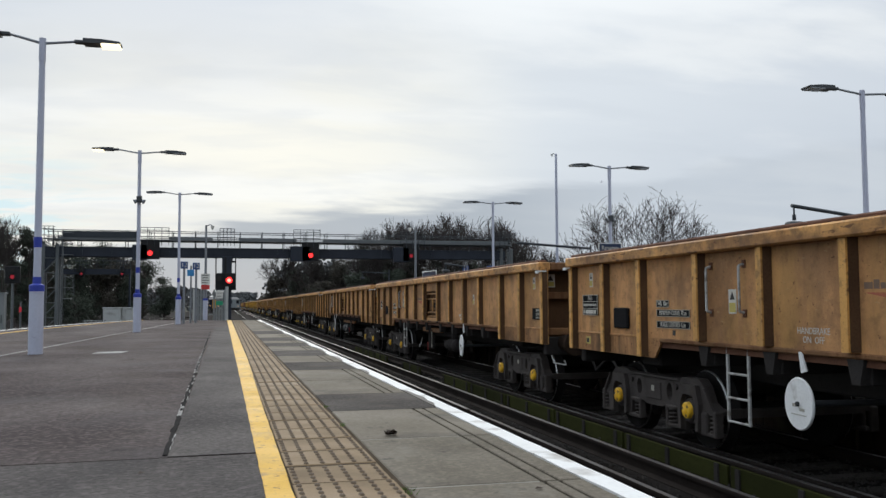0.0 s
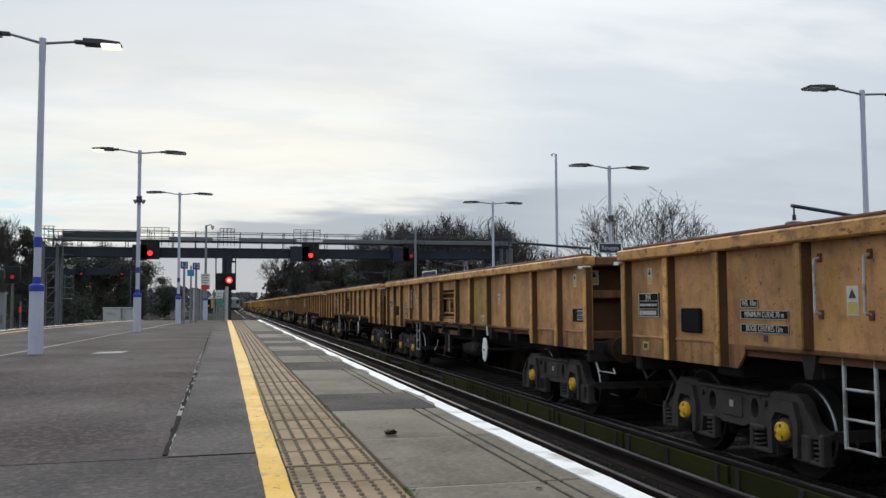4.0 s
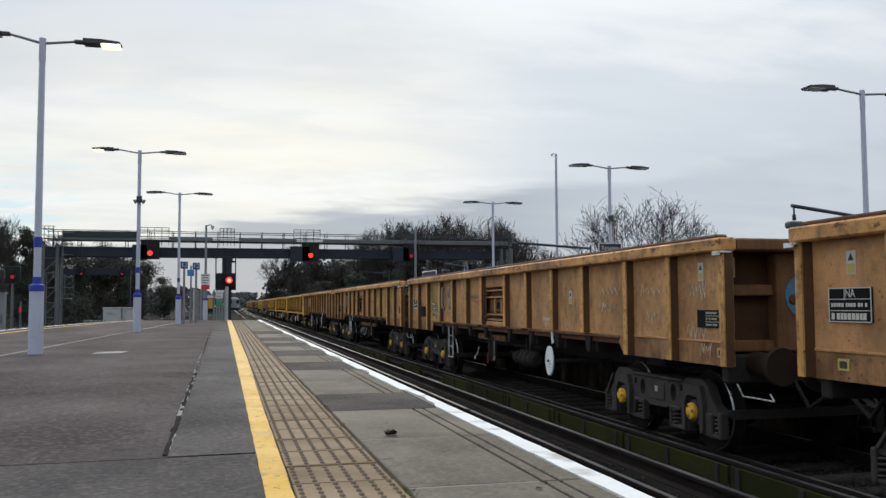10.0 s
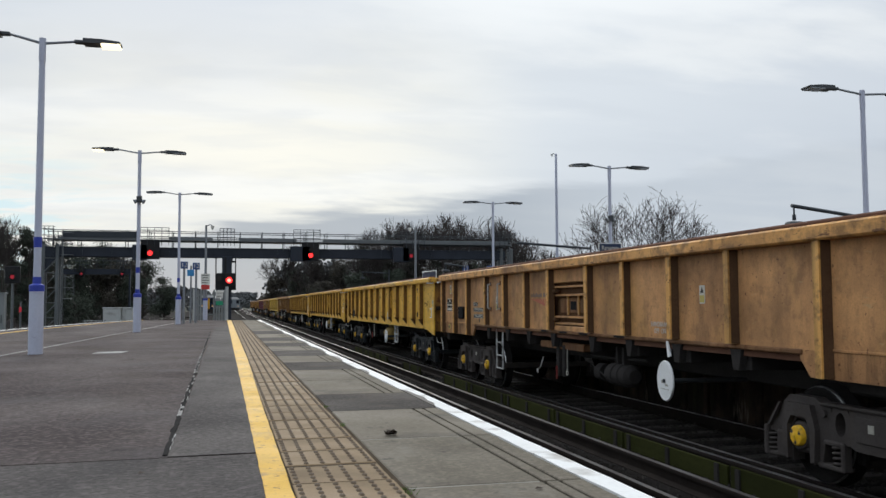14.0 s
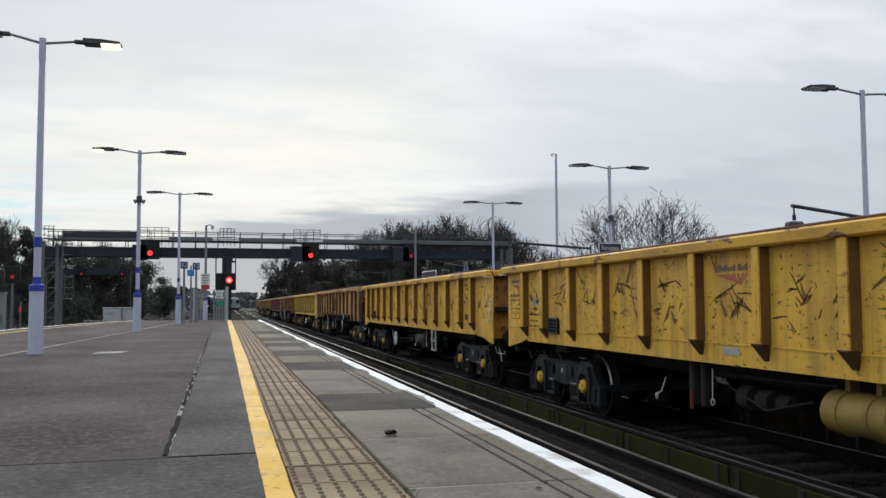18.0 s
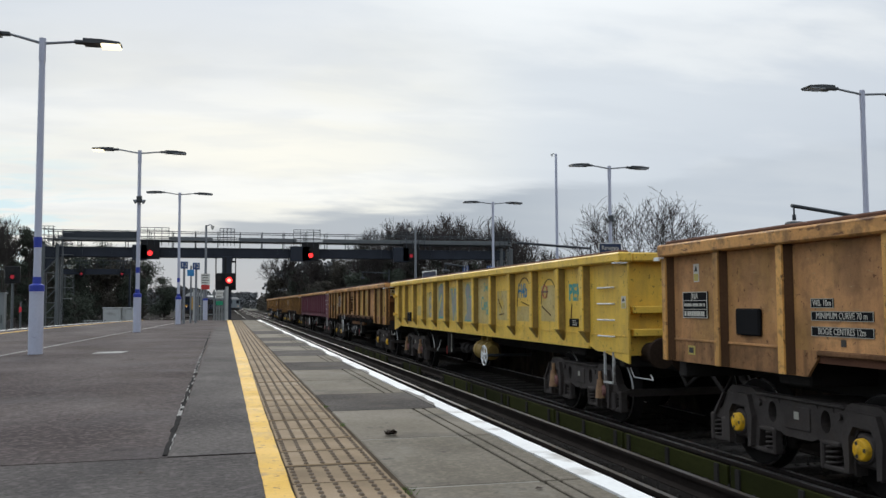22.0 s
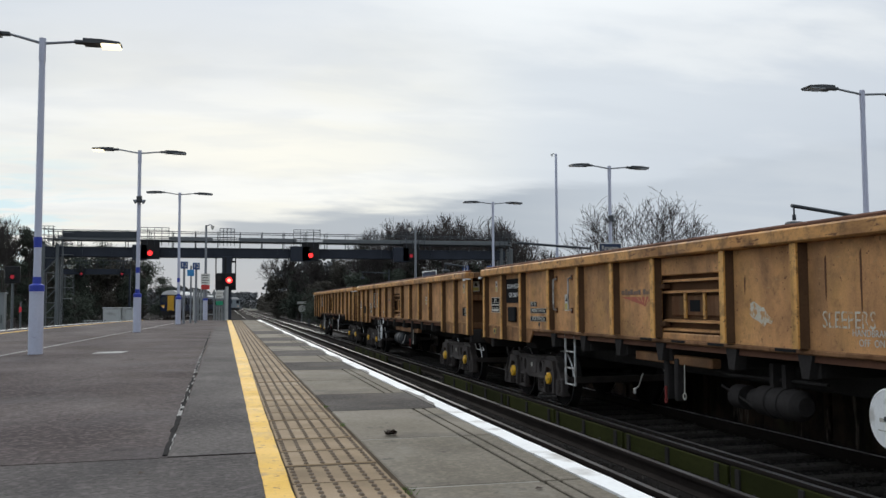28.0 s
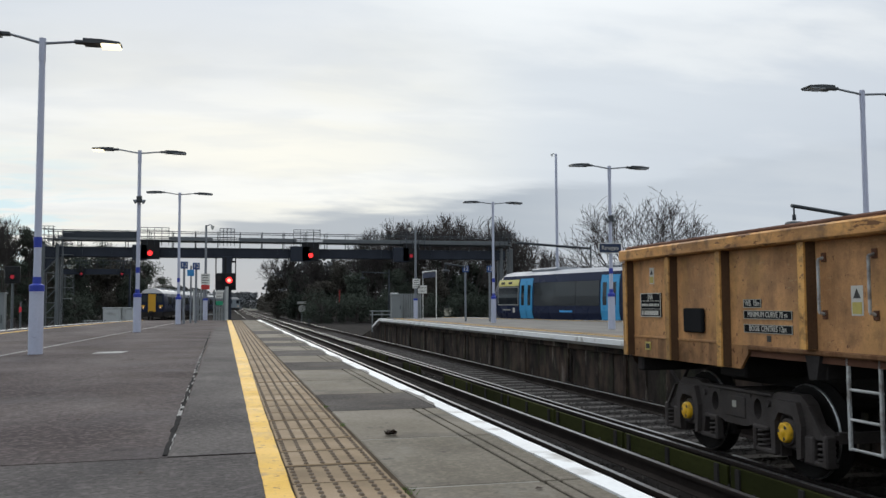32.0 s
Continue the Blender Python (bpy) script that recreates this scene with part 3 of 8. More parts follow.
structure("platform_1_ramp", g, ["patch"], "asphalt ramp at the platform end")

# surfaces of platform 1
g = Geo()
g.prism([(0.155, 4.47), (0.155, 43.0), (-4.3, 45.3), (-5.9, 37.4), (-6.6, 29.5), (-7.45, 8), (-7.6, 4.25)], "z", -0.06, 0.0)
structure("platform_1_surface", g, ["asphalt"], "worn brownish-grey asphalt with stains")
g = Geo().prism([(0.155, -38), (0.155, 4.44), (-7.6, 4.22), (-7.9, -38)], "z", -0.06, 0.002)
structure("platform_1_near_surface", g, ["asphalt_new"], "smoother blue-grey asphalt")
g = Geo().prism([(0.155, 4.47), (0.155, 30), (-0.36, 30), (-0.27, 4.46)], "z", -0.02, 0.004)
structure("platform_1_strip", g, ["asphalt_new"], "smoother strip beside the yellow line")
# bitumen sealed crack along the strip, with pale broken edges
rnd = random.Random(5)
g = Geo()
pts = [(-0.283 - 0.0068 * (y - 4.5) + rnd.uniform(-0.004, 0.004), y) for y in [4.5 + 0.14 * i for i in range(144)]]
for i, ((x0, y0), (x1, y1)) in enumerate(zip(pts, pts[1:])):
    w = rnd.uniform(0.010, 0.017) * (1 if i < 60 else 0.75)
    g.prism([(x0 - w, y0), (x0 + w, y0), (x1 + w, y1), (x1 - w, y1)], "z", -0.02, 0.0065, 0)
    for side in (-1, 1):
        if rnd.random() < (0.40 if i < 70 else 0.12):
            a, b = rnd.uniform(0.2, 0.9) * w, w + rnd.uniform(0.000, 0.004)
            g.prism([(x0 + side * a, y0), (x0 + side * b, y0 + 0.01), (x1 + side * b * 0.9, y1), (x1 + side * a * 1.1, y1 - 0.02)], "z", -0.02, 0.0085, 1)
    if rnd.random() < 0.10 and i < 60:
        g.prism([(x0 - w, y0), (x0 + w, y0 + 0.02), (x1 + w * 0.8, y1), (x1 - w, y1 - 0.03)], "z", -0.02, 0.0095, 1)
structure("sealed_crack", g, ["bitumen", "faint_line"], "bitumen-sealed crack with pale worn patches", "crack")
g = Geo()
for i in range(30):
    y = 4.9 + i * 1.3
    g.prism([(-3.27 + 0.05 * (y - 14), y - 0.66), (-3.225 + 0.05 * (y - 14), y - 0.66), (-3.165 + 0.05 * (y - 14), y + 0.62), (-3.21 + 0.05 * (y - 14), y + 0.62)], "z", -0.02, 0.005)
structure("platform_line", g, ["faint_line"], "thin worn white line", "line")
thing("manhole_cover", "pale flat manhole cover set in the asphalt", "cover", geo=Geo().prism([(-1.97, 14.2), (-1.55, 14.3), (-1.50, 14.75), (-1.95, 14.70)], "z", -0.02, 0.006), mats=["faint_line"])

# yellow line, tactile paving, coping, white edge, each laid piece by piece
TILE, TILE_W = 0.403, 0.437
line = tagged(new("yellow_line"), "worn yellow safety line", "line", kind="structure")
tactile = tagged(new("tactile_strip"), "buff blistered tactile paving", "paving", kind="structure")
coping = tagged(new("coping"), "damp concrete coping slabs with dark patches", "coping", kind="structure")
edge_line = tagged(new("edge_line"), "white painted platform edge", "line", kind="structure")
bed = Geo().box(0.155, EDGE - 0.1, -38, 43.1, -0.05, -0.012)
structure("paving_bed", bed, ["joint"], "dark joint bed under the paving")
structure("tile_bed", Geo().box(0.10, 0.705, -6.6, 43.1, -0.04, -0.004), ["tile_joint"], "brown grout under the tactile paving")
structure("mortar_bed", Geo().box(0.712, EDGE - 0.30, -38, 43.1, -0.04, -0.002), ["mortar"], "pale mortar joints between the slabs")


def tile_geo():
    """A tile with six rows of brown, lengthwise blisters."""
    g = Geo().box(0, TILE_W - 0.02, 0, TILE - 0.034, -0.05, 0.0, 0, 0.004)
    p, q = 0.0735, (TILE - 0.034) / 5
    for i in range(6):
        for j in range(5):
            x, y = 0.022 + p * i, q * (j + 0.5)
            n = 8
            lo = [(x + 0.0125 * math.cos(2 * math.pi * k / n), y + 0.029 * math.sin(2 * math.pi * k / n), 0.0) for k in range(n)]
            hi = [(x + 0.009 * math.cos(2 * math.pi * k / n), y + 0.023 * math.sin(2 * math.pi * k / n), 0.0045) for k in range(n)]
            g.add(lo + hi, [tuple(range(n, 2 * n))] + [(k, (k + 1) % n, (k + 1) % n + n, k + n) for k in range(n)], 1, True)
    return g


tile_mesh = tile_geo().mesh("tile", ["tactile", "blister"])
rnd = random.Random(8)
for k in range(-16, 105):
    part("tile", tile_mesh, None, tactile, "", (0.268, 0.457 + TILE * k, rnd.uniform(-0.003, 0.002)))
N_EDGE = 42 * 7
edge_a = [rnd.uniform(-0.0025, 0.0025) for _ in range(N_EDGE + 1)]
edge_b = [rnd.uniform(-0.0025, 0.0025) for _ in range(N_EDGE + 1)]
for k in range(42):
    a, b = [], []
    for i in range(8):
        y = -8.38 + 1.23 * (k + i / 7) - (0.002 if i == 7 else 0)
        x = 0.162 - 0.0030 * max(y, 0)
        a.append((x + edge_a[k * 7 + i], y))
        b.append((0.257 + (0.004 * (y - 6.0) if 6.0 < y < 12 else 0.024 - 0.0018 * (y - 12) if y >= 12 else 0.0) + edge_b[k * 7 + i], y))
    part("line_stretch", Geo().prism(a + b[::-1], "z", -0.03, 0.006), ["line_yellow"], line)
JOINTS = [-9.1, -7.8, -6.5, -5.2, -3.9, -2.6, -1.3, -0.05, 1.1, 2.25, 3.46, 4.75, 6.06, 7.19, 8.55, 9.95, 11.3, 12.75, 14.2, 15.8, 17.0, 18.2, 20.0, 22.4, 25.0, 28.0, 31.0, 34.0, 37.0, 40.0, 43.0]
DARK = {12: 1, 15: 1, 17: 1, 19: 1, 21: 1, 23: 1}
for k, (a, b) in enumerate(zip(JOINTS, JOINTS[1:])):
    x0, x1 = 0.705, EDGE - 0.112
    if k in DARK:
        g = Geo().box(x0, x1, a + 0.009, b - 0.009, -0.05, 0.0005, 0, 0.003)
        part("asphalt_patch", g, ["patch"], coping, "dark asphalt infill patch")
    else:
        g = Geo().box(x0, x1 - 0.18, a + 0.009, b - 0.009, -0.05, 0.0, 0, 0.006)
        g.box(x1 - 0.165, x1 - 0.11, a + 0.009, b - 0.009, -0.05, 0.0, 0, 0.004).box(x1 - 0.095, x1, a + 0.009, b - 0.009, -0.05, 0.0, 0, 0.004)
        part("slab", g, ["coping"], coping)
for y, w in ((6.2, 1.05), (9.2, 0.6), (11.4, 1.0), (13.4, 1.7), (16.3, 2.0), (19.4, 2.6), (23.6, 3.0), (28.2, 3.6), (33.5, 4.0)):       # grime worn through the white beside the dark patches
    part("worn_patch", Geo().prism([(EDGE - 0.115, y - 0.1), (EDGE - 0.075, y + 0.12), (EDGE - 0.082, y + 0.3), (EDGE - 0.055, y + w * 0.5), (EDGE - 0.075, y + w * 0.7), (EDGE - 0.08, y + w), (EDGE - 0.115, y + w * 1.1)], "z", -0.01, 0.0065), ["p2_paving"], edge_line, "buff worn patch in the white paint")
for k in range(41):
    y = -8.62 + 1.27 * k
    n = 6
    a = [(EDGE - 0.105 + rnd.uniform(-0.006, 0.004), y + 1.266 * i / n) for i in range(n + 1)]
    b = [(EDGE + rnd.uniform(-0.003, 0.003), y + 1.266 * i / n) for i in range(n + 1)]
    part("edge_stone", Geo().prism(a + b[::-1], "z", -0.12, 0.004), ["line_white"], edge_line)
g = Geo()
for k in range(38):
    y = 4.5 + 0.9 * k
    x = -6.55 + max(0, y - 29.5) * 0.09 + (0.02 * (y - 29.5) if y < 29.5 else 0)
    if y < 37.5:
        g.prism([(x, y), (x + 0.12, y), (x + 0.12 + 0.03, y + 0.86), (x + 0.03, y + 0.86)], "z", -0.02, 0.006, 0)
        g.prism([(x + 0.75, y), (x + 0.87, y), (x + 0.90, y + 0.86), (x + 0.78, y + 0.86)], "z", -0.02, 0.006, 1)
for (xa, ya), (xb, yb) in (((-5.85, 37.9), (-4.45, 45.4)),):
    g.prism([(xa, ya), (xa + 0.12, ya), (xb + 0.12, yb), (xb, yb)], "z", -0.02, 0.006, 0)
    g.prism([(xa + 0.75, ya), (xa + 0.87, ya), (xb + 0.5, yb), (xb + 0.4, yb)], "z", -0.02, 0.006, 1)
structure("far_edge_lines", g, ["line_white", "line_yellow"], "white edge and yellow line along the other side", "line")

# platform 2 across the goods track
P2Z = -0.03
p2 = [(7.74, -40), (7.74, 45.6), (8.3, 46.4), (12.9, 48.5), (15.3, 40.0), (16.6, 33.0), (19.0, 18), (30, -40)]
platform("platform_2", [(7.95, -40), (7.95, 45.2), (8.4, 46.2), (12.7, 48.3), (15.1, 40.0), (16.4, 33.0), (18.8, 18), (29.5, -40)], P2Z - 0.16, -1.5, "brick_wall", "soot-black platform wall with pale runs")
g = Geo().prism(p2, "z", P2Z - 0.16, P2Z - 0.004)
structure("platform_2_surface", g, ["p2_paving"], "pale damp platform paving")
g = Geo()
for k in range(62):
    y = -30 + 1.22 * k
    g.prism([(7.72, y), (7.82, y), (7.82, y + 1.214), (7.72, y + 1.214)], "z", P2Z - 0.10, P2Z + 0.004, 0)
    g.prism([(8.57, y), (8.64, y), (8.64, y + 1.2), (8.57, y + 1.2)], "z", P2Z - 0.02, P2Z + 0.002, 1)
    g.prism([(8.75, y), (9.15, y), (9.15, y + 1.2), (8.75, y + 1.2)], "z", P2Z - 0.02, P2Z + 0.001, 2)
for (xa, ya), (xb, yb) in (((12.75, 48.2), (15.1, 39.9)), ((15.1, 39.9), (16.4, 33.0)), ((16.4, 33.0), (18.8, 18)), ((7.74, 45.7), (8.3, 46.5))):
    g.prism([(xa, ya), (xa + 0.16, ya), (xb + 0.16, yb), (xb, yb)], "z", P2Z - 0.1, P2Z + 0.005, 0)
    if xa > 9:
        g.prism([(xa - 0.9, ya), (xa - 0.78, ya), (xb - 0.78, yb), (xb - 0.9, yb)], "z", P2Z - 0.02, P2Z + 0.003, 1)
structure("platform_2_lines", g, ["line_white", "line_yellow", "tactile"], "white edge, yellow line and buff paving", "line")
g = Geo()
g.add([(7.95, 45.2, P2Z - 0.16), (12.7, 48.3, P2Z - 0.16), (11.5, 56, -1.2), (8.0, 53.5, -1.2), (7.95, 45.2, -1.45), (12.7, 48.3, -1.45), (11.5, 56, -1.45), (8.0, 53.5, -1.45)], [(0, 1, 2, 3), (0, 3, 7, 4), (1, 5, 6, 2), (3, 2, 6, 7)])
part_end = Geo().add([(7.74, 45.55, P2Z + 0.006), (7.90, 45.55, P2Z + 0.006), (7.90, 47.6, P2Z - 0.42), (7.74, 47.6, P2Z - 0.42), (7.74, 45.55, P2Z - 0.11), (7.90, 45.55, P2Z - 0.11), (7.90, 47.6, P2Z - 0.54), (7.74, 47.6, P2Z - 0.54)], [(0, 1, 2, 3), (0, 3, 7, 4), (1, 5, 6, 2), (3, 2, 6, 7), (4, 7, 6, 5)])
structure("platform_2_end_edge", part_end, ["line_white"], "white coping running down the ramp", "line")
structure("platform_2_ramp", g, ["brick_wall"], "dark ramp at the platform end")
wall = tagged(new("platform_2_wall"), "platform wall of sooty upright slabs", "wall", kind="structure")
rnd = random.Random(12)
for k in range(58):
    y = 2.0 + 0.76 * k
    part("wall_slab", Geo().box(7.93 + rnd.uniform(-0.012, 0.012), 7.99, y, y + 0.74, -1.25, P2Z - 0.2, 0, 0.012), ["brick_wall"], wall)
for k in range(15):
    y = 1.0 + 3.1 * k
    part("wall_pier", Geo().box(7.88, 7.95, y, y + 0.12, -1.25, P2Z - 0.3, 0, 0.01), ["brick_wall"], wall)
part("corbel", Geo().box(7.86, 7.96, 0, 45.2, P2Z - 0.30, P2Z - 0.165, 0, 0.01), ["brick_wall"], wall)

# guard boards beside the conductor rail
boards = tagged(new("guard_boards"), "mossy green timber boards guarding the conductor rail", "boards", kind="structure")
for k in range(13):
    y = 3.2 + 2.44 * k
    if k in (7, 9):
        continue
    part("board", Geo().box(4.96, 4.995, y, y + 2.38, -1.13 + rnd.uniform(-0.01, 0.01), -0.925 + rnd.uniform(-0.02, 0.012), 0, 0.006), ["board"], boards)
    for q in (0.15, 1.2, 2.2):
        part("board_bracket", Geo().box(4.94, 4.96, y + q, y + q + 0.07, -1.17, -0.93), ["under"], boards)

# plain unseen blocks added behind the camera to block low sky light
g = Geo().box(-7.5, 1.0, -34, -30, -0.05, 6.5).box(8.5, 24, -34, -30, -0.1, 6.5)
structure("station_building", g, ["brick_wall"], "plain dark unseen blocks added to block low sky light", "building")


# ---- the goods train ----
TRACK_X, RAIL_Z, PITCH = 6.30, -0.98, 17.29
WHEEL_R = 0.46
SPEED = (9.131813, -0.0235872, 0.00381097, -0.00010138, 7.87527e-07)
TAN_POSTS = (8.0, 6.88, 5.79, 4.42, 3.22, 2.03, 0.87, -0.67, -1.86, -3.10, -4.32, -5.74, -6.88, -8.02)
YEL_POSTS = (7.10, 6.14, 4.98, 3.80, 2.60, 1.36, 0.16, -1.08, -2.30, -3.48, -4.68, -5.88, -6.84)


def holed_panel(g, x0, x1, y0, y1, z0, z1, cy, cz, ry, rz, n=16):
    """A plate across x with an oval hole cut right through it."""
    inner, outer = [], []
    for k in range(n):
        a = 2 * math.pi * (k + 0.5) / n
        c, q = math.cos(a), math.sin(a)
        inner.append((cy + ry * c, cz + rz * q))
        t = min(((y1 - cy) if c > 0 else (y0 - cy)) / c, ((z1 - cz) if q > 0 else (z0 - cz)) / q)
        outer.append((cy + t * c, cz + t * q))
    v = [(x, y, z) for x in (x0, x1) for ring in (inner, outer) for y, z in ring]
    f = []
    for k in range(n):
        j = (k + 1) % n
        f += [(k, j, n + j, n + k), (2 * n + k, 3 * n + k, 3 * n + j, 2 * n + j), (k, 2 * n + k, 2 * n + j, j), (n + k, n + j, 3 * n + j, 3 * n + k)]
    return g.add(v, f)


PEDESTAL = ((0.52, 0.45), (0.52, 0.77), (0.66, 0.79), (0.74, 0.83), (1.10, 0.83), (1.20, 0.76), (1.30, 0.58), (1.47, 0.50), (1.47, 0.45), (1.24, 0.44), (1.20, 0.24), (1.07, 0.21), (1.07, 0.54), (1.02, 0.61), (0.83, 0.61), (0.78, 0.54), (0.78, 0.21), (0.65, 0.24), (0.61, 0.43))
HORN = ((0.70, 0.25), (0.68, 0.55), (0.75, 0.76), (1.10, 0.76), (1.17, 0.55), (1.15, 0.25), (1.09, 0.23), (1.09, 0.55), (1.03, 0.64), (0.82, 0.64), (0.76, 0.55), (0.76, 0.23))


def bogie_frame_geo():
    """Cast side frames: a beam with oval lightening holes between arched pedestals, spring shelves and ties."""
    g = Geo()
    for sx in (-1, 1):
        a, b = sx * 0.90, sx * 1.02
        g.prism([(-0.28, 0.45), (-0.28, 0.77), (0.28, 0.77), (0.28, 0.45), (0.20, 0.42), (-0.20, 0.42)], "x", a, b)
        g.box(sx * 1.02, sx * 1.034, -0.19, 0.19, 0.50, 0.72, 0, 0.008)
        g.box(sx * 0.90, sx * 1.045, -0.66, 0.66, 0.765, 0.80, 0, 0.012)
        for sy in (-1, 1):
            holed_panel(g, a, b, min(sy * 0.28, sy * 0.52), max(sy * 0.28, sy * 0.52), 0.45, 0.77, sy * 0.40, 0.625, 0.068, 0.105)
            g.prism([(sy * p, q) for p, q in PEDESTAL], "x", a, b)
            g.prism([(sy * p, q) for p, q in HORN], "x", b, sx * 1.075)
            c = sy * 0.925
            g.box(sx * 0.92, sx * 1.035, c - 0.13, c + 0.13, 0.30, 0.59, 0, 0.03)
            g.cyl((sx * 1.03, c, 0.46), (sx * 1.055, c, 0.46), 0.135, 0.12, 18)
            g.box(sx * 0.90, sx * 1.04, sy * 1.14, sy * 1.47, 0.205, 0.255, 0, 0.012)
            g.box(sx * 0.90, sx * 1.04, sy * 0.37, sy * 0.70, 0.205, 0.255, 0, 0.012)
            g.box(sx * 0.90, sx * 1.05, sy * 0.34, sy * 0.60, 0.425, 0.47, 0, 0.012)
            g.prism([(sy * 1.22, 0.74), (sy * 1.25, 0.74), (sy * 1.44, 0.50), (sy * 1.40, 0.50)], "x", b, sx * 1.055)
            g.box(sx * 0.95, sx * 1.06, sy * 1.435, sy * 1.50, 0.205, 0.50, 0, 0.015)
            g.box(sx * 0.95, sx * 1.05, sy * 0.335, sy * 0.385, 0.205, 0.47, 0, 0.015)
            g.box(sx * 0.99, sx * 1.05, sy * 1.17, sy * 1.30, 0.215, 0.47, 0, 0.015)
            g.cyl((sx * 1.02, sy * 0.60, 0.70), (sx * 1.05, sy * 0.60, 0.70), 0.035, n=8)
    g.box(-0.95, 0.95, -0.28, 0.28, 0.55, 0.79, 0, 0.03)        # bolster
    g.box(-0.90, 0.90, -1.47, -1.40, 0.42, 0.52)
    g.box(-0.90, 0.90, 1.40, 1.47, 0.42, 0.52)
    return g


def spring_geo(x, y):
    """A coil spring as one helix."""
    g, n, k = Geo(), 40, 5
    v = []
    for i in range(n + 1):
        t = 2 * math.pi * i / 10
        for j in range(k):
            q = 2 * math.pi * j / k
            r = 0.070 + 0.015 * math.cos(q)
            v.append((x + r * math.cos(t), y + r * math.sin(t), 0.25 + 0.19 * i / n + 0.014 * math.sin(q)))
    return g.add(v, [(i * k + j, (i + 1) * k + j, (i + 1) * k + (j + 1) % k, i * k + (j + 1) % k) for i in range(n) for j in range(k)], 0, True)


def lathe_x(g, prof, n=36):
    """A body turned round the x axis. prof: x, radius, material slot of the stretch that follows."""
    v = [(x, r * math.cos(2 * math.pi * i / n), r * math.sin(2 * math.pi * i / n)) for x, r, _ in prof for i in range(n)]
    o = len(g.v)
    for j, (_, _, mi) in enumerate(prof[:-1]):
        fs = [(j * n + i, j * n + (i + 1) % n, (j + 1) * n + (i + 1) % n, (j + 1) * n + i) for i in range(n)]
        if j == 0:
            g.add(v, fs, mi, True)
        else:
            g.f.extend([tuple(q + o for q in f) for f in fs])
            g.m.extend([mi] * n)
            g.s.extend([True] * n)
    return g


def wheelset_geo():
    R = WHEEL_R
    # Only the rim chamfer is bright, painting in the highlight along the wheel's edge.
    half = [(0.0, 0.075, 0), (0.60, 0.08, 0), (0.62, 0.12, 0), (0.66, 0.14, 0), (0.675, R - 0.09, 0), (0.665, R - 0.05, 0), (0.665, R + 0.026, 0), (0.690, R + 0.028, 0), (0.70, R, 0), (0.798, R - 0.003, 1), (0.818, R - 0.016, 0), (0.818, R - 0.05, 0), (0.78, R - 0.09, 0), (0.80, 0.15, 0), (0.84, 0.12, 0), (0.86, 0.075, 0), (1.08, 0.07, 0), (1.085, 0.002, 0)]
    prof = [(-x, r, 0) for x, r, _ in half[::-1]]
    mats = [m for _, _, m in half[::-1]][1:] + [0]
    prof = [(x, r, m) for (x, r, _), m in zip(prof, mats)]
    return lathe_x(Geo(), prof[:-1] + half)


def cap_geo():
    """A domed axle-end cap facing -X, with three dark bolt pockets in its face."""
    g, n = Geo(), 24
    prof = [(0.0, 0.098), (-0.038, 0.095), (-0.050, 0.080), (-0.051, 0.046), (-0.058, 0.036), (-0.059, 0.002)]
    v = [(x, r * math.cos(2 * math.pi * i / n), r * math.sin(2 * math.pi * i / n)) for x, r in prof for i in range(n)]
    g.add(v, [])
    for j in range(len(prof) - 1):
        for i in range(n):
            g.f.append((j * n + i, j * n + (i + 1) % n, (j + 1) * n + (i + 1) % n, (j + 1) * n + i))
            g.m.append(1 if j == 2 and i % 8 in (0, 1) else 0)
            g.s.append(j != 2)
    return g


SHARED = {}


def shared(key, make, mats):
    if key not in SHARED:
        SHARED[key] = make().mesh(key.split(":")[0], mats)
    return SHARED[key]


def add_bogie(root, y, frame_mat, cap_mat, cone=False):
    b = part("bogie", shared("bogie:" + frame_mat, bogie_frame_geo, [frame_mat]), None, root, "", (0, y, 0))
    for sy in (-1, 1):
        part("wheelset", shared("wheelset:a", wheelset_geo, ["wheel", "tread"]), None, b, "", (0, sy * 0.925, WHEEL_R))
        part("axle_cap", shared("axle_cap:" + cap_mat, cap_geo, [cap_mat, "ink"]), None, b, "yellow axle-end cap" if cap_mat == "cap" else "dull red axle-end cap", (-1.055, sy * 0.925, WHEEL_R))
        for dy in (-0.376, 0.376):
            part("spring", shared("spring:a", lambda: spring_geo(0, 0), ["bogie"]), None, b, "", (-0.97, sy * 0.925 + dy * sy * 1.25, 0))
    part("bogie_plate", Geo().box(-1.040, -1.033, -0.035, 0.035, 0.60, 0.67), ["dull_print"], b, "small pale maker's plate")
    g = Geo()                                   # brake rigging between the wheels
    for x in (-0.78, 0.78):
        for sy in (-1, 1):
            g.box(x - 0.05, x + 0.05, sy * 0.40 - 0.05, sy * 0.40 + 0.05, 0.25, 0.62, 0, 0.02)
    g.cyl((-0.8, 0.35, 0.34), (0.8, 0.35, 0.34), 0.035, n=8).cyl((-0.8, -0.35, 0.34), (0.8, -0.35, 0.34), 0.035, n=8)
    part("brake_rigging", g, ["under"], b)
    if cone:
        for sy in (-1, 1):
            g = Geo().cyl((-1.10, sy * 0.925, 0.36), (-1.10, sy * 0.925, 0.62), 0.075, 0.045, 12).cyl((-1.10, sy * 0.925, 0.62), (-1.10, sy * 0.925, 0.74), 0.03, n=8)
            part("damper", g, ["damper"], b, "buff vertical damper")
    return b


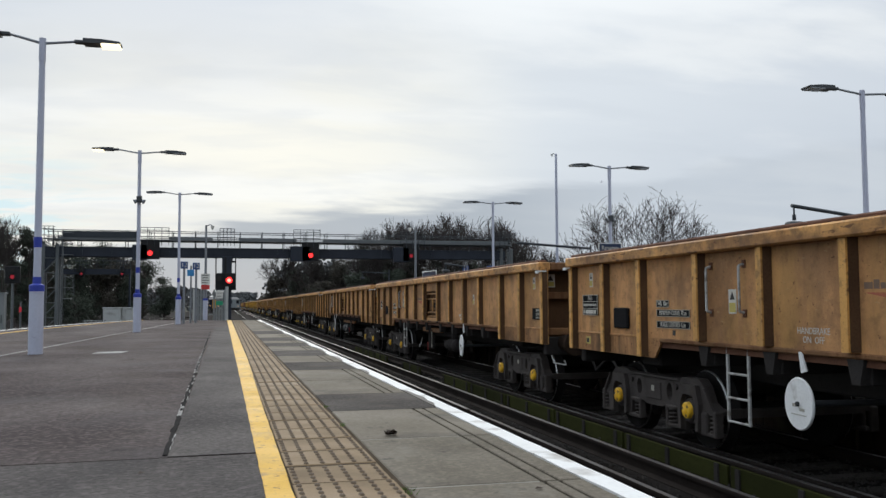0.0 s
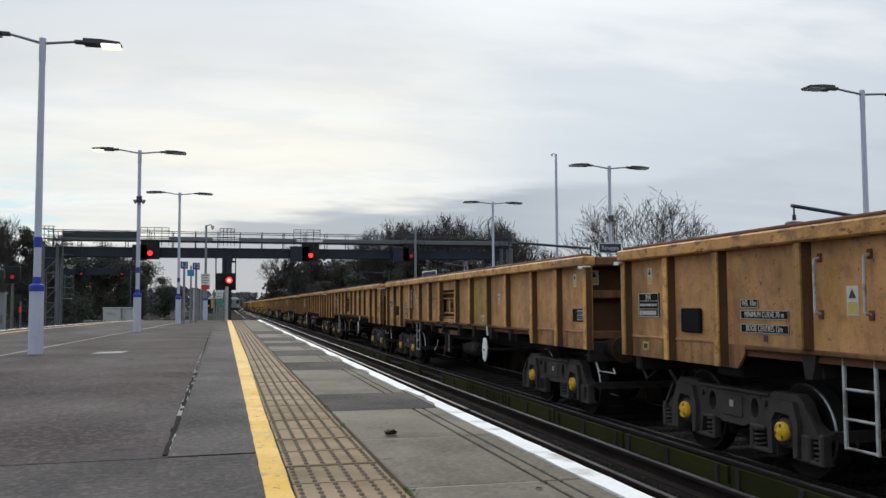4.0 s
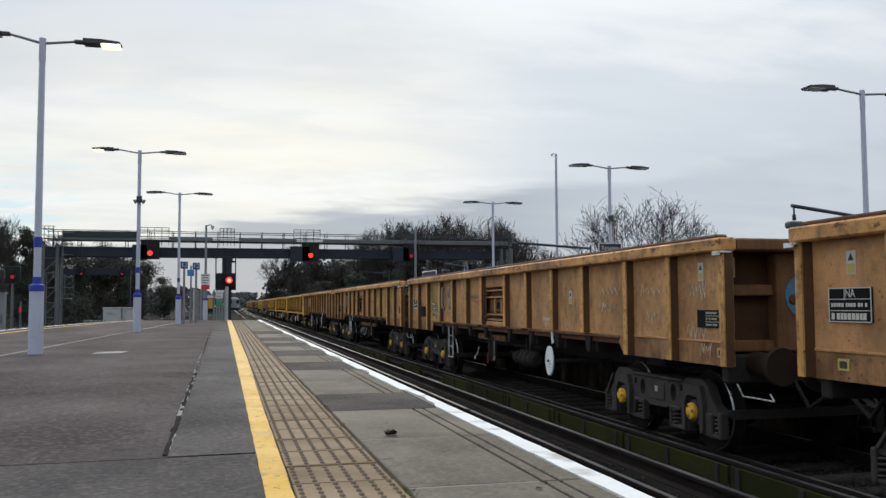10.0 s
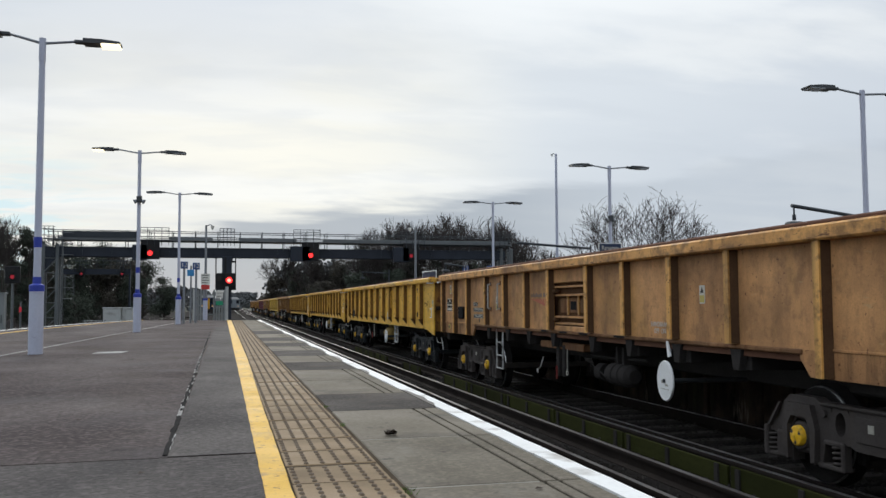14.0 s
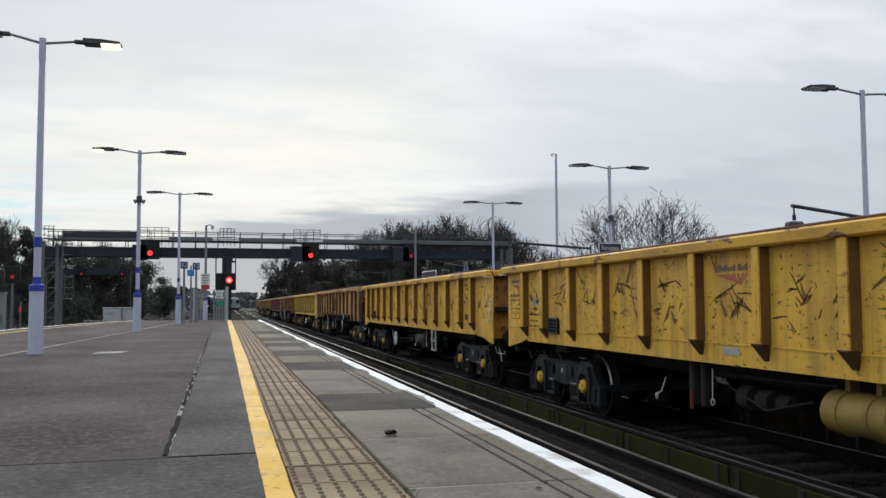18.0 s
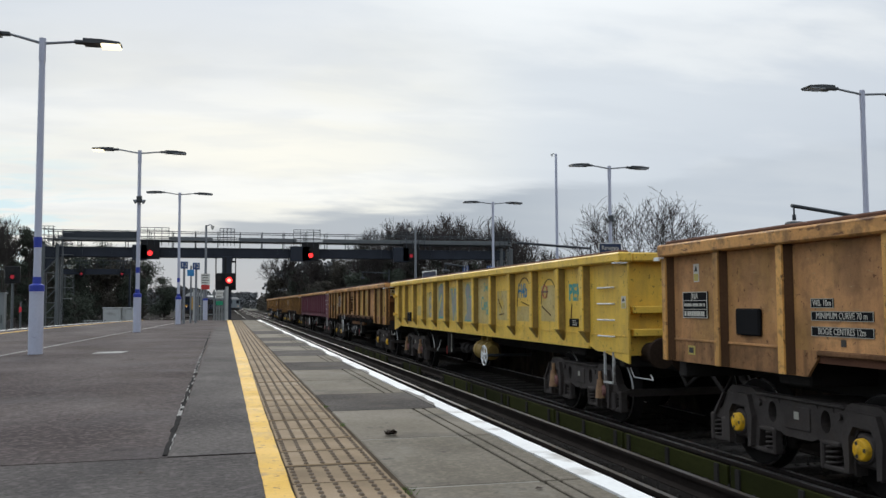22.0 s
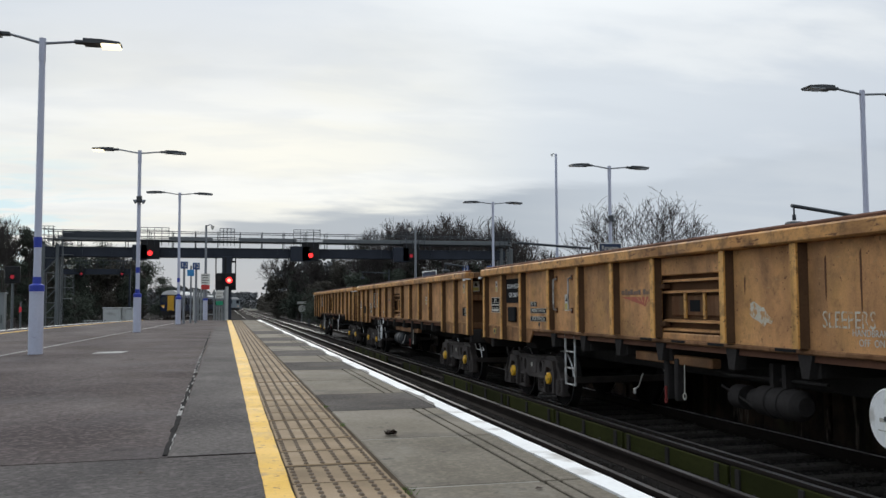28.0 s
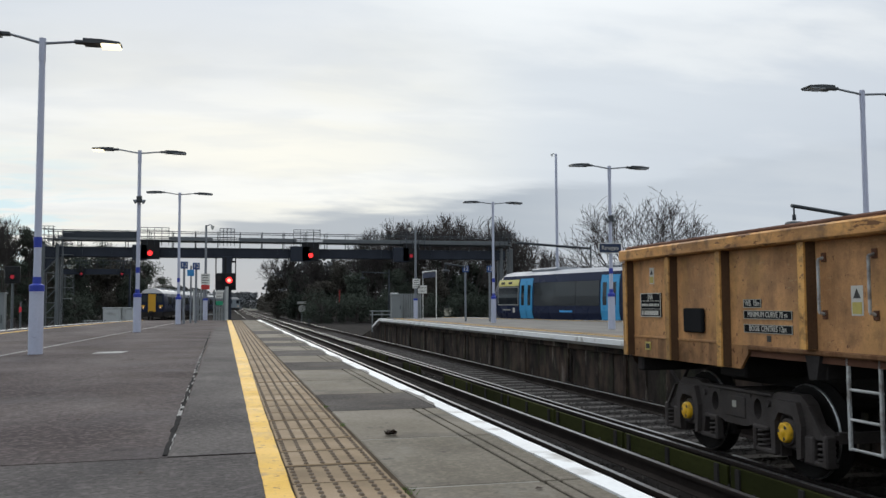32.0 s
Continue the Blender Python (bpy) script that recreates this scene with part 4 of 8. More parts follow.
def underframe(root):
    part("centre_sill", Geo().box(-0.32, 0.32, -7.77, 7.77, 0.78, 1.16, 0, 0.02), ["under"], root, "black centre sill")
    for y in (-6, 6):
        part("bolster_beam", shared("bolster_beam:a", lambda: Geo().box(-1.05, 1.05, -0.25, 0.25, 0.92, 1.165, 0, 0.02), ["under"]), None, root, "", (0, y, 0))
    for y in (-3.2, -1.9, -0.6, 0.8, 2.0, 3.2, 4.4, -4.4):
        part("cross_member", shared("cross_member:a", lambda: Geo().box(-1.15, 1.15, -0.06, 0.06, 1.02, 1.168, 0, 0.01), ["under"]), None, root, "", (0, y, 0))
    for e in (-1, 1):
        g = Geo().box(-1.2, 1.2, e * 7.78, e * 7.92, 0.86, 1.16, 0, 0.02)
        part("headstock", g, ["under"], root)
        for x in (-0.87, 0.87):
            g = Geo().cyl((x, e * 7.9, 1.06), (x, e * 8.25, 1.06), 0.13, n=16).cyl((x, e * 8.25, 1.06), (x, e * 8.34, 1.06), 0.09, n=16)
            g.cyl((x, e * 8.34, 1.06), (x, e * 8.38, 1.06), 0.20, 0.19, n=24)
            part("buffer", g, ["under_rust"], root)
        g = Geo().cyl((0, e * 7.9, 1.0), (0, e * 8.62, 1.0), 0.06, n=8).box(-0.09, 0.09, e * 8.3, e * 8.64, 0.9, 1.1, 0, 0.02)
        part("coupler", g, ["under"], root)
        g = Geo()
        ye, yi = e * 8.42, e * 7.95
        if e < 0:
            g.tube([(-1.12, yi, 0.86), (-1.12, yi - 0.10, 0.745), (-1.12, ye - 0.16, 0.745), (-1.12, ye - 0.10, 0.81)], 0.009, 6)
            part("shunter_rail", g, ["worn_white"], root, "bent white shunter's hand rail")
        g = Geo().tube([(-0.45, e * 7.9, 0.95), (-0.45, e * 8.2, 0.62), (-0.42, e * 8.5, 0.80)], 0.022, 6)
        part("brake_hose", g, ["under"], root)


def handwheel(root, y, solid, z=0.80):
    if solid:
        g = Geo().cyl((-1.325, 0, 0), (-1.30, 0, 0), 0.220, n=28).ring((-1.312, 0, 0), "x", 0.222, 0.016, 28, 6)
        g.cyl((-1.345, 0, 0), (-1.325, 0, 0), 0.022, n=10, mi=1)
        g.cyl((-1.30, 0, 0), (-0.3, 0, 0), 0.03, n=8, mi=1)
        hw = part("handbrake_wheel", g, ["white", "tank"], root, "solid white handbrake wheel disc", (0, y - 0.137, z))
        hw.rotation_euler = (0, 0, radians(-6))
        part("stencil", Geo().box(-1.3275, -1.325, -0.10, -0.02, -0.06, -0.035).box(-1.3275, -1.325, 0.03, 0.10, -0.03, 0.0).box(-1.3275, -1.325, -0.13, 0.12, -0.10, -0.092), ["dull_print"], hw, "worn grey stencil marks")
        g = Geo().prism([(-0.05, 0), (0.02, 0.17), (0.06, 0.17), (0.03, -0.02)], "x", -1.26, -1.245)
        part("brake_pointer", g, ["white"], root, "", (0, y, z + 0.29))
    else:
        g = Geo().ring((-1.3, 0, 0), "x", 0.190, 0.015, 28, 8)
        for k in range(5):
            a = 2 * math.pi * k / 5 + 0.3
            c, q = math.cos(a), math.sin(a)
            g.prism([(0.02 * c - 0.030 * q, 0.02 * q + 0.030 * c), (0.02 * c + 0.030 * q, 0.02 * q - 0.030 * c), (0.188 * c + 0.016 * q, 0.188 * q - 0.016 * c), (0.188 * c - 0.016 * q, 0.188 * q + 0.016 * c)], "x", -1.308, -1.294)
        g.cyl((-1.33, 0, 0), (-1.27, 0, 0), 0.040, n=12).cyl((-1.27, 0, 0), (-0.3, 0, 0), 0.03, n=8, mi=1)
        part("handbrake_wheel", g, ["white", "tank"], root, "white five-spoke handbrake wheel", (0, y, z))


def brake_levers(root, y):
    g = Geo().tube([(-1.22, -0.10, 0.95), (-1.24, -0.02, 0.78), (-1.26, 0.05, 0.74)], 0.010, 6).box(-1.27, -1.25, 0.03, 0.09, 0.68, 0.75, 0, 0.008)
    part("release_lever", g, ["worn_white"], root, "bent white release lever", (0, y + 0.55, -0.12))
    g = Geo().box(-1.15, -1.05, -0.05, 0.05, 0.55, 1.05, 0, 0.015).box(-1.15, -1.05, -0.28, -0.20, 0.55, 1.05, 0, 0.015)
    part("brake_hanger", g, ["under"], root, "", (0, y, 0))
    g = Geo().cyl((-1.2, -0.1, 0.72), (-1.2, -0.1, 0.58), 0.016, n=8).ring((-1.2, -0.1, 0.55), "x", 0.03, 0.009, 10, 5)
    part("valve_handle", g, ["red_handle"], root, "red valve handle", (0, y, 0))
    g = Geo().tube([(-1.2, 0, 1.02), (-1.2, 0.01, 0.70)], 0.007, 6).ring((-1.2, 0.01, 0.66), "x", 0.035, 0.008, 12, 5)
    part("pull_ring", g, ["dull_print"], root, "", (0, y - 0.55, -0.02))


def air_tank(root, y, mat="tank", r=0.18, z=0.66, length=1.2):
    g = Geo()
    a, b = y - length / 2, y + length / 2
    g.cyl((-0.98, a, z), (-0.98, b, z), r, n=20, caps=False)
    g.cyl((-0.98, b, z), (-0.98, b + 0.07, z), r, r * 0.6, 20).cyl((-0.98, a, z), (-0.98, a - 0.07, z), r, r * 0.6, 20)
    for q in (a + 0.2, b - 0.2):
        g.ring((-0.98, q, z), "y", r + 0.004, 0.014, 20, 5)
        g.box(-1.03, -0.93, q - 0.03, q + 0.03, z + r - 0.02, 1.1)
    part("air_tank", g, [mat], root, "cylindrical air reservoir")


def brake_gear(root, y):
    g = Geo()
    for k in range(3):
        g.cyl((-0.9, y + 0.35 - k * 0.32, 0.70), (-0.9, y + 0.15 - k * 0.32, 0.70), 0.13 - 0.02 * k, n=14)
    g.tube([(-0.95, y + 1.0, 0.98), (-0.95, y + 0.4, 0.92), (-0.95, y - 1.2, 0.95)], 0.018, 5)
    g.tube([(-1.0, y + 0.5, 0.80), (-1.02, y - 0.2, 0.62), (-1.0, y - 0.9, 0.78)], 0.014, 5)
    part("brake_cylinder", g, ["under"], root, "dark brake cylinders and pipes")


def data_plate(root, y0, y1, z0, z1, x=-1.245, rows=3, name="data_plate", label="black data plate with worn white print"):
    p = part(name, Geo().box(x - 0.006, x + 0.01, y0, y1, z0, z1, 0, 0.002), ["plate"], root, label)
    g = Geo()
    h = (z1 - z0) / rows
    for k in range(rows):
        zc = z1 - h * (k + 0.5)
        yy = y0 + (y1 - y0) * 0.60
        rnd = random.Random(int(y1 * 100) + k)
        while yy > y0 + 0.06:
            w = rnd.uniform(0.02, 0.05)
            g.box(x - 0.009, x - 0.006, yy - w, yy, zc - h * 0.17, zc + h * 0.17)
            yy -= w + rnd.choice((0.008, 0.012, 0.03))
        if k:
            g.box(x - 0.009, x - 0.006, y0 + 0.005, y0 + (y1 - y0) * 0.62, z1 - h * k - 0.004, z1 - h * k + 0.004)
    part("print", g, ["dull_print"], p)
    return p


def class_plate(root, y0, y1, z0, z1, x=-1.245):
    """The black plate with the class letters, a line of small print and a worn number line."""
    p = part("data_plate", Geo().box(x - 0.006, x + 0.01, y0, y1, z0, z1, 0, 0.002), ["plate"], root, "black data plate with white class letters")
    h = (z1 - z0) / 3
    lettering("JNA", h * 1.05, "print", p, on_side(x - 0.0075, (y0 + y1) / 2, z1 - h * 0.52, 0.8))
    g, rnd = Geo(), random.Random(6)
    for z, half, wide in ((z1 - h * 1.5, 0.016, 0.022), (z1 - h * 2.5, 0.027, 0.036)):
        yy = y1 - 0.035
        while yy > y0 + 0.06:
            w = wide * rnd.uniform(0.7, 1.2)
            g.box(x - 0.009, x - 0.006, yy - w, yy, z - half, z + half)
            yy -= w + rnd.choice((0.010, 0.012, 0.028))
    for a, b, c, d in ((y0, y0 + 0.010, z0, z1), (y1 - 0.010, y1, z0, z1), (y0, y1, z0, z0 + 0.008), (y0, y1, z1 - 0.008, z1), (y0, y1, z1 - h - 0.003, z1 - h + 0.003), (y0, y1, z1 - 2 * h - 0.003, z1 - 2 * h + 0.003)):
        g.box(x - 0.009, x - 0.006, a, b, c, d)
    part("print", g, ["print"], p)
    return p


def warning_label(root, y, z, x=-1.235, w=0.11, h=0.20):
    p = part("warning_label", Geo().box(x - 0.004, x + 0.008, y - w / 2, y + w / 2, z - h / 2, z + h / 2), ["print"], root, "white and yellow warning label")
    part("label_panel", Geo().box(x - 0.007, x - 0.004, y - w * 0.4, y + w * 0.4, z - h * 0.44, z - h * 0.05), ["label_yellow"], p)
    part("label_symbol", Geo().prism([(y - w * 0.32, z + h * 0.08), (y + w * 0.32, z + h * 0.08), (y, z + h * 0.40)], "x", x - 0.007, x - 0.004), ["ink"], p)


def company_flash(root, y, z, w=0.75, tint="red_print"):
    """The faded operator's mark: a row of worn dashes over a red fan of stripes."""
    x = -1.236
    g = Geo()
    yy = y + w / 2
    for k, (t, b) in enumerate(((0.9, 0.075), (1.2, 0.05), (0.8, 0.045), (1.1, 0.065), (0.7, 0.05), (0.8, 0.035), (1.0, 0.05), (0.0, 0.03), (1.1, 0.06), (0.7, 0.05), (1.0, 0.022), (1.2, 0.022))):
        if t:
            g.box(x - 0.002, x, yy - w * b * 1.5, yy, z + 0.015, z + 0.015 + 0.062 * t)
        yy -= w * (b * 1.5 + 0.014)
    tagged(part("faded_lettering", g, ["blue_print"], root), "faded dark lettering bars", kind="stuff")
    g = Geo()
    apex = y - w * 0.22
    for k, (a, b) in enumerate(((0.50, 0.02), (-0.02, -0.12), (-0.17, -0.26), (-0.32, -0.39), (-0.45, -0.50))):
        g.prism([(y + a * w, z - 0.015), (y + b * w, z - 0.015), (apex - 0.012 * k, z - 0.115 - 0.005 * k), (apex + 0.012 - 0.012 * k, z - 0.115 - 0.005 * k)], "x", x - 0.002, x)
    part("red_fan_mark" if tint == "red_print" else "worn_fan_mark", g, [tint], root, "faded red fan of stripes" if tint == "red_print" else "worn brown fan of stripes")


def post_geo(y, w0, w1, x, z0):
    """A pressed side post; its flanks' darker colour holds rust and painted-in shade."""
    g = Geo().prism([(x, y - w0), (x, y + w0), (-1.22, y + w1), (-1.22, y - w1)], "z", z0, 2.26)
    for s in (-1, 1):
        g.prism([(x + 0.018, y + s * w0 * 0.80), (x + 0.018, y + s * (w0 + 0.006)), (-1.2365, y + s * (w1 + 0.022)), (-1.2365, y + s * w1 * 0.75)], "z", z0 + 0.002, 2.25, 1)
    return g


def tan_wagon(left_disc):
    """A tan box wagon; left_disc: its handbrake wheel sits beside the ladder, else near the other bogie."""
    root = thing("box_wagon", "weathered tan steel box wagon with ribbed sides, rolling", "wagon", group="goods train wagons")
    underframe(root)
    add_bogie(root, 6.0, "bogie", "cap")
    add_bogie(root, -6.0, "bogie", "cap")
    P = TAN_POSTS
    for a, b in zip(P, P[1:]):
        deep = min(abs(a), abs(b)) > 5.6
        z0 = 1.04 if deep else 1.28
        if abs(a - 0.87) < 0.01:
            lp = part("louvre_frame", Geo().box(-1.235, -1.20, b, a, 1.28, 1.36, 0, 0.01).box(-1.235, -1.20, b, a, 2.03, 2.24, 0, 0.01), ["tan"], root, "recessed panel with horizontal ribs")
            # The recess back is dark brown, painting in the shade between the ribs.
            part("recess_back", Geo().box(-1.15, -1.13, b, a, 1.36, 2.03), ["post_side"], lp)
            part("recess_plate", Geo().box(-1.175, -1.15, b + 0.2, a - 0.2, 1.56, 1.79, 0, 0.01), ["end_tan"], lp)
            for z in (1.40, 1.50, 1.84, 1.97):
                part("rib", Geo().prism([(-1.22, z - 0.016), (-1.22, z + 0.006), (-1.15, z + 0.016), (-1.15, z - 0.018)], "y", b + 0.04, a - 0.04), ["tan"], lp)
            for y in (a - 0.12, b + 0.12):
                for z in (1.46, 1.90):
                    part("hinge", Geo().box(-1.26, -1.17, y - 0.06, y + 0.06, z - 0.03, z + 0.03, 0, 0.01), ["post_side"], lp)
            part("recess_label", Geo().box(-1.179, -1.175, 0.02, 0.24, 1.61, 1.74), ["plate"], lp, "small dark worn label")
            part("recess_rib", Geo().box(-1.195, -1.175, -0.12, -0.07, 1.53, 1.83), ["tan_post"], lp)
            part("recess_rib", Geo().box(-1.195, -1.175, 0.30, 0.35, 1.53, 1.83), ["tan_post"], lp)
        else:
            part("side_panel", Geo().box(-1.235, -1.205, b, a, 1.28, 2.26), ["tan"], root)
            if deep:
                part("skirt_plate", Geo().box(-1.234, -1.205, b, a, z0, 1.28), ["skirt_tan"], root, "grimier welded skirt plate")
                part("weld_seam", Geo().box(-1.245, -1.235, b + 0.04, a - 0.04, 1.28, 1.305, 0, 0.004), ["tan"], root)
    for s in (-1, 1):                           # end of the deep skirt, cut at a slant over the bogie
        y = 5.79 * s if s > 0 else -5.74
        part("skirt_end", Geo().prism([(y, 1.04), (y - s * 0.24, 1.04), (y - s * 0.38, 1.20), (y - s * 0.38, 1.285), (y, 1.285)], "x", -1.234, -1.205), ["skirt_tan"], root)
    part("side_sill", Geo().box(-1.25, -1.15, -5.4, 5.4, 1.235, 1.285, 0, 0.012), ["end_tan"], root)
    for y in P:
        z0 = 1.05 if abs(y) > 5.6 else 1.29
        w = 0.055
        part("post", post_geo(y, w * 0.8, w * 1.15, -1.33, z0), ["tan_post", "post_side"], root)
        if abs(y) < 5.0:
            part("gusset", Geo().prism([(y - 0.11, 1.27), (y + 0.11, 1.27), (y + 0.05, 1.02), (y - 0.05, 1.02)], "x", -1.235, -1.10), ["under"], root)
    g = Geo().box(-1.37, -1.17, -8.08, 8.08, 2.245, 2.385, 0, 0.018)
    part("top_rail", g, ["tan_rim"], root)
    part("rusty_lip", Geo().box(-1.33, -1.19, -7.95, 7.95, 2.38, 2.425, 0, 0.015), ["rust"], root, "rust-brown upper lip")
    part("top_rail", Geo().box(1.17, 1.37, -8.08, 8.08, 2.245, 2.385, 0, 0.018), ["tan_rim"], root)
    part("far_side", Geo().box(1.20, 1.23, -8.0, 8.0, 1.05, 2.26), ["rust"], root, "rust-stained inner side")
    part("inner_lining", Geo().box(-1.10, -1.085, -7.6, 7.6, 1.2, 2.36), ["rust"], root)
    part("floor", Geo().box(-1.2, 1.2, -7.7, 7.7, 1.17, 1.24), ["rust"], root)
    for e in (-1, 1):
        # The recessed end wall is dark brown too, its shade put into the colour.
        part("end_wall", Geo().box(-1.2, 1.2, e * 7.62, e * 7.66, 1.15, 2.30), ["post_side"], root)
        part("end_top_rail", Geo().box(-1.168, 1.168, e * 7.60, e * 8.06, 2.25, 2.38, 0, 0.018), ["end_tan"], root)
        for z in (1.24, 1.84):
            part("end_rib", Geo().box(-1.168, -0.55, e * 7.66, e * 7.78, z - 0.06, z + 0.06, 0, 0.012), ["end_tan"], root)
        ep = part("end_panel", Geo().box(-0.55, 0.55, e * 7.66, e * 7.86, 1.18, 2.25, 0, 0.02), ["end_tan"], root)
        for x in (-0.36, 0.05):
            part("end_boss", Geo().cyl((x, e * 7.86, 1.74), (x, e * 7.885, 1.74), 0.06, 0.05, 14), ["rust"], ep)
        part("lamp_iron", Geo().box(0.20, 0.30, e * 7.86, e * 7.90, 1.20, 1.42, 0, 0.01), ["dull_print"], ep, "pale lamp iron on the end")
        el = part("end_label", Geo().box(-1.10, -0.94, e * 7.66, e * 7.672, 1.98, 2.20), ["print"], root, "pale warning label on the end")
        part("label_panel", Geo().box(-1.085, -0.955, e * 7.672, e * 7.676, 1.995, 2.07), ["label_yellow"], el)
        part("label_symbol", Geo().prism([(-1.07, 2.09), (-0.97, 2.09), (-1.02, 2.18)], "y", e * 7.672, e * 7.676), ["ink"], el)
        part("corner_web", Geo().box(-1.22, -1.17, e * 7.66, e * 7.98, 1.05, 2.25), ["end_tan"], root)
        part("lamp_bracket", Geo().box(-1.40, -1.24, e * 7.98, e * 8.10, 2.225, 2.243).box(-1.40, -1.38, e * 7.98, e * 8.10, 2.20, 2.243), ["white"], root, "white lamp bracket")
    warning_label(root, -8.02 + 0.55, 2.05)
    # ladder and hand rails
    g = Geo()
    for y in (3.64, 4.02):
        g.box(-1.20, -1.17, y - 0.016, y + 0.016, 0.46, 1.27, 0, 0.006)
    for z in (0.475, 0.72, 0.97):
        g.cyl((-1.185, 3.62, z), (-1.185, 4.02, z), 0.014, n=6)
    part("ladder", g, ["worn_white"], root, "white two-rail step ladder")
    for y in (4.22, 3.60):
        g = Geo().tube([(-1.23, y, 2.10), (-1.30, y, 2.08), (-1.30, y, 1.62), (-1.23, y, 1.60)], 0.014, 8)
        part("hand_rail", g, ["worn_white"], root, "chipped white hand rail")
        for z in (2.10, 1.60):
            part("rail_foot", Geo().box(-1.25, -1.225, y - 0.03, y + 0.03, z - 0.04, z + 0.04, 0, 0.005), ["rust"], root)
    # plates and writing
    class_plate(root, 7.18, 7.70, 1.54, 1.83)
    part("tool_box", Geo().box(-1.285, -1.235, 6.20, 6.60, 1.38, 1.65, 0, 0.015), ["plate"], root, "square black box on the side")
    warning_label(root, 7.42, 2.04)
    warning_label(root, -3.70, 1.80, h=0.20, w=0.11)
    warning_label(root, 3.82, 1.72, h=0.25, w=0.14)
    for z, txt, w in ((1.70, "WB. 10m", 0.30), (1.588, "MINIMUM CURVE 70 m", 0.78), (1.452, "BOGIE CENTRES 12m", 0.78)):
        p = part("text_plate", Geo().box(-1.242, -1.23, 5.46 - w, 5.46, z - 0.042, z + 0.042), ["plate"], root, "black strip with white capitals")
        lettering(txt, 0.080, "print", p, on_side(-1.2435, 5.46 - w / 2, z, 0.80))
        g = Geo()
        for a, b, c, d in ((5.46 - w, 5.46, z - 0.042, z - 0.036), (5.46 - w, 5.46, z + 0.036, z + 0.042), (5.46 - w, 5.468 - w, z - 0.036, z + 0.036), (5.452, 5.46, z - 0.036, z + 0.036)):
            g.box(-1.2445, -1.242, a, b, c, d)
        part("strip_border", g, ["dull_print"], p)
    part("tie_point_mark", Geo().box(-1.242, -1.23, 5.02, 5.08, 1.33, 1.39), ["ink"], root)
    data_plate(root, -7.86, -7.40, 1.44, 1.63, rows=3, label="small dark blue data plate")
    for y in (7.55, -7.85):
        p = part("small_mark", Geo().box(-1.242, -1.23, y - 0.07, y + 0.07, 1.13, 1.23), ["label_yellow"], root)
        part("mark_symbol", Geo().box(-1.246, -1.242, y - 0.045, y + 0.045, 1.15, 1.21), ["ink"], p)
    company_flash(root, 1.46, 1.80, 0.86)
    if left_disc:
        handwheel(root, 2.68, True)
        lettering("HANDBRAKE", 0.085, "print", root, on_side(-1.238, 2.55, 1.45, 0.9))
        lettering("ON  OFF", 0.085, "print", root, on_side(-1.238, 2.55, 1.37, 0.9))
        air_tank(root, 0.72, length=0.85)
        part("sole_bar", Geo().box(-1.12, -1.0, -2.1, 1.1, 0.90, 1.02, 0, 0.01), ["end_tan"], root)
        brake_levers(root, -1.35)
        brake_gear(root, -0.6)
    else:
        handwheel(root, -2.96, True)
        lettering("HANDBRAKE", 0.085, "print", root, on_side(-1.238, -2.72, 1.45, 0.9))
        lettering("OFF  ON", 0.085, "print", root, on_side(-1.238, -2.72, 1.37, 0.9))
        part("sole_bar", Geo().box(-1.12, -1.0, -0.1, 1.75, 0.98, 1.09, 0, 0.01), ["end_tan"], root)
        brake_levers(root, 0.9)
        air_tank(root, -1.15, "under", 0.15, 0.72, 0.6)
        brake_gear(root, -0.6)
    for y in (0.4, -0.4, 1.2, -1.6):
        part("small_strip", Geo().box(-1.252, -1.245, y - 0.16, y + 0.16, 1.25, 1.278), ["plate"], root)
    return root


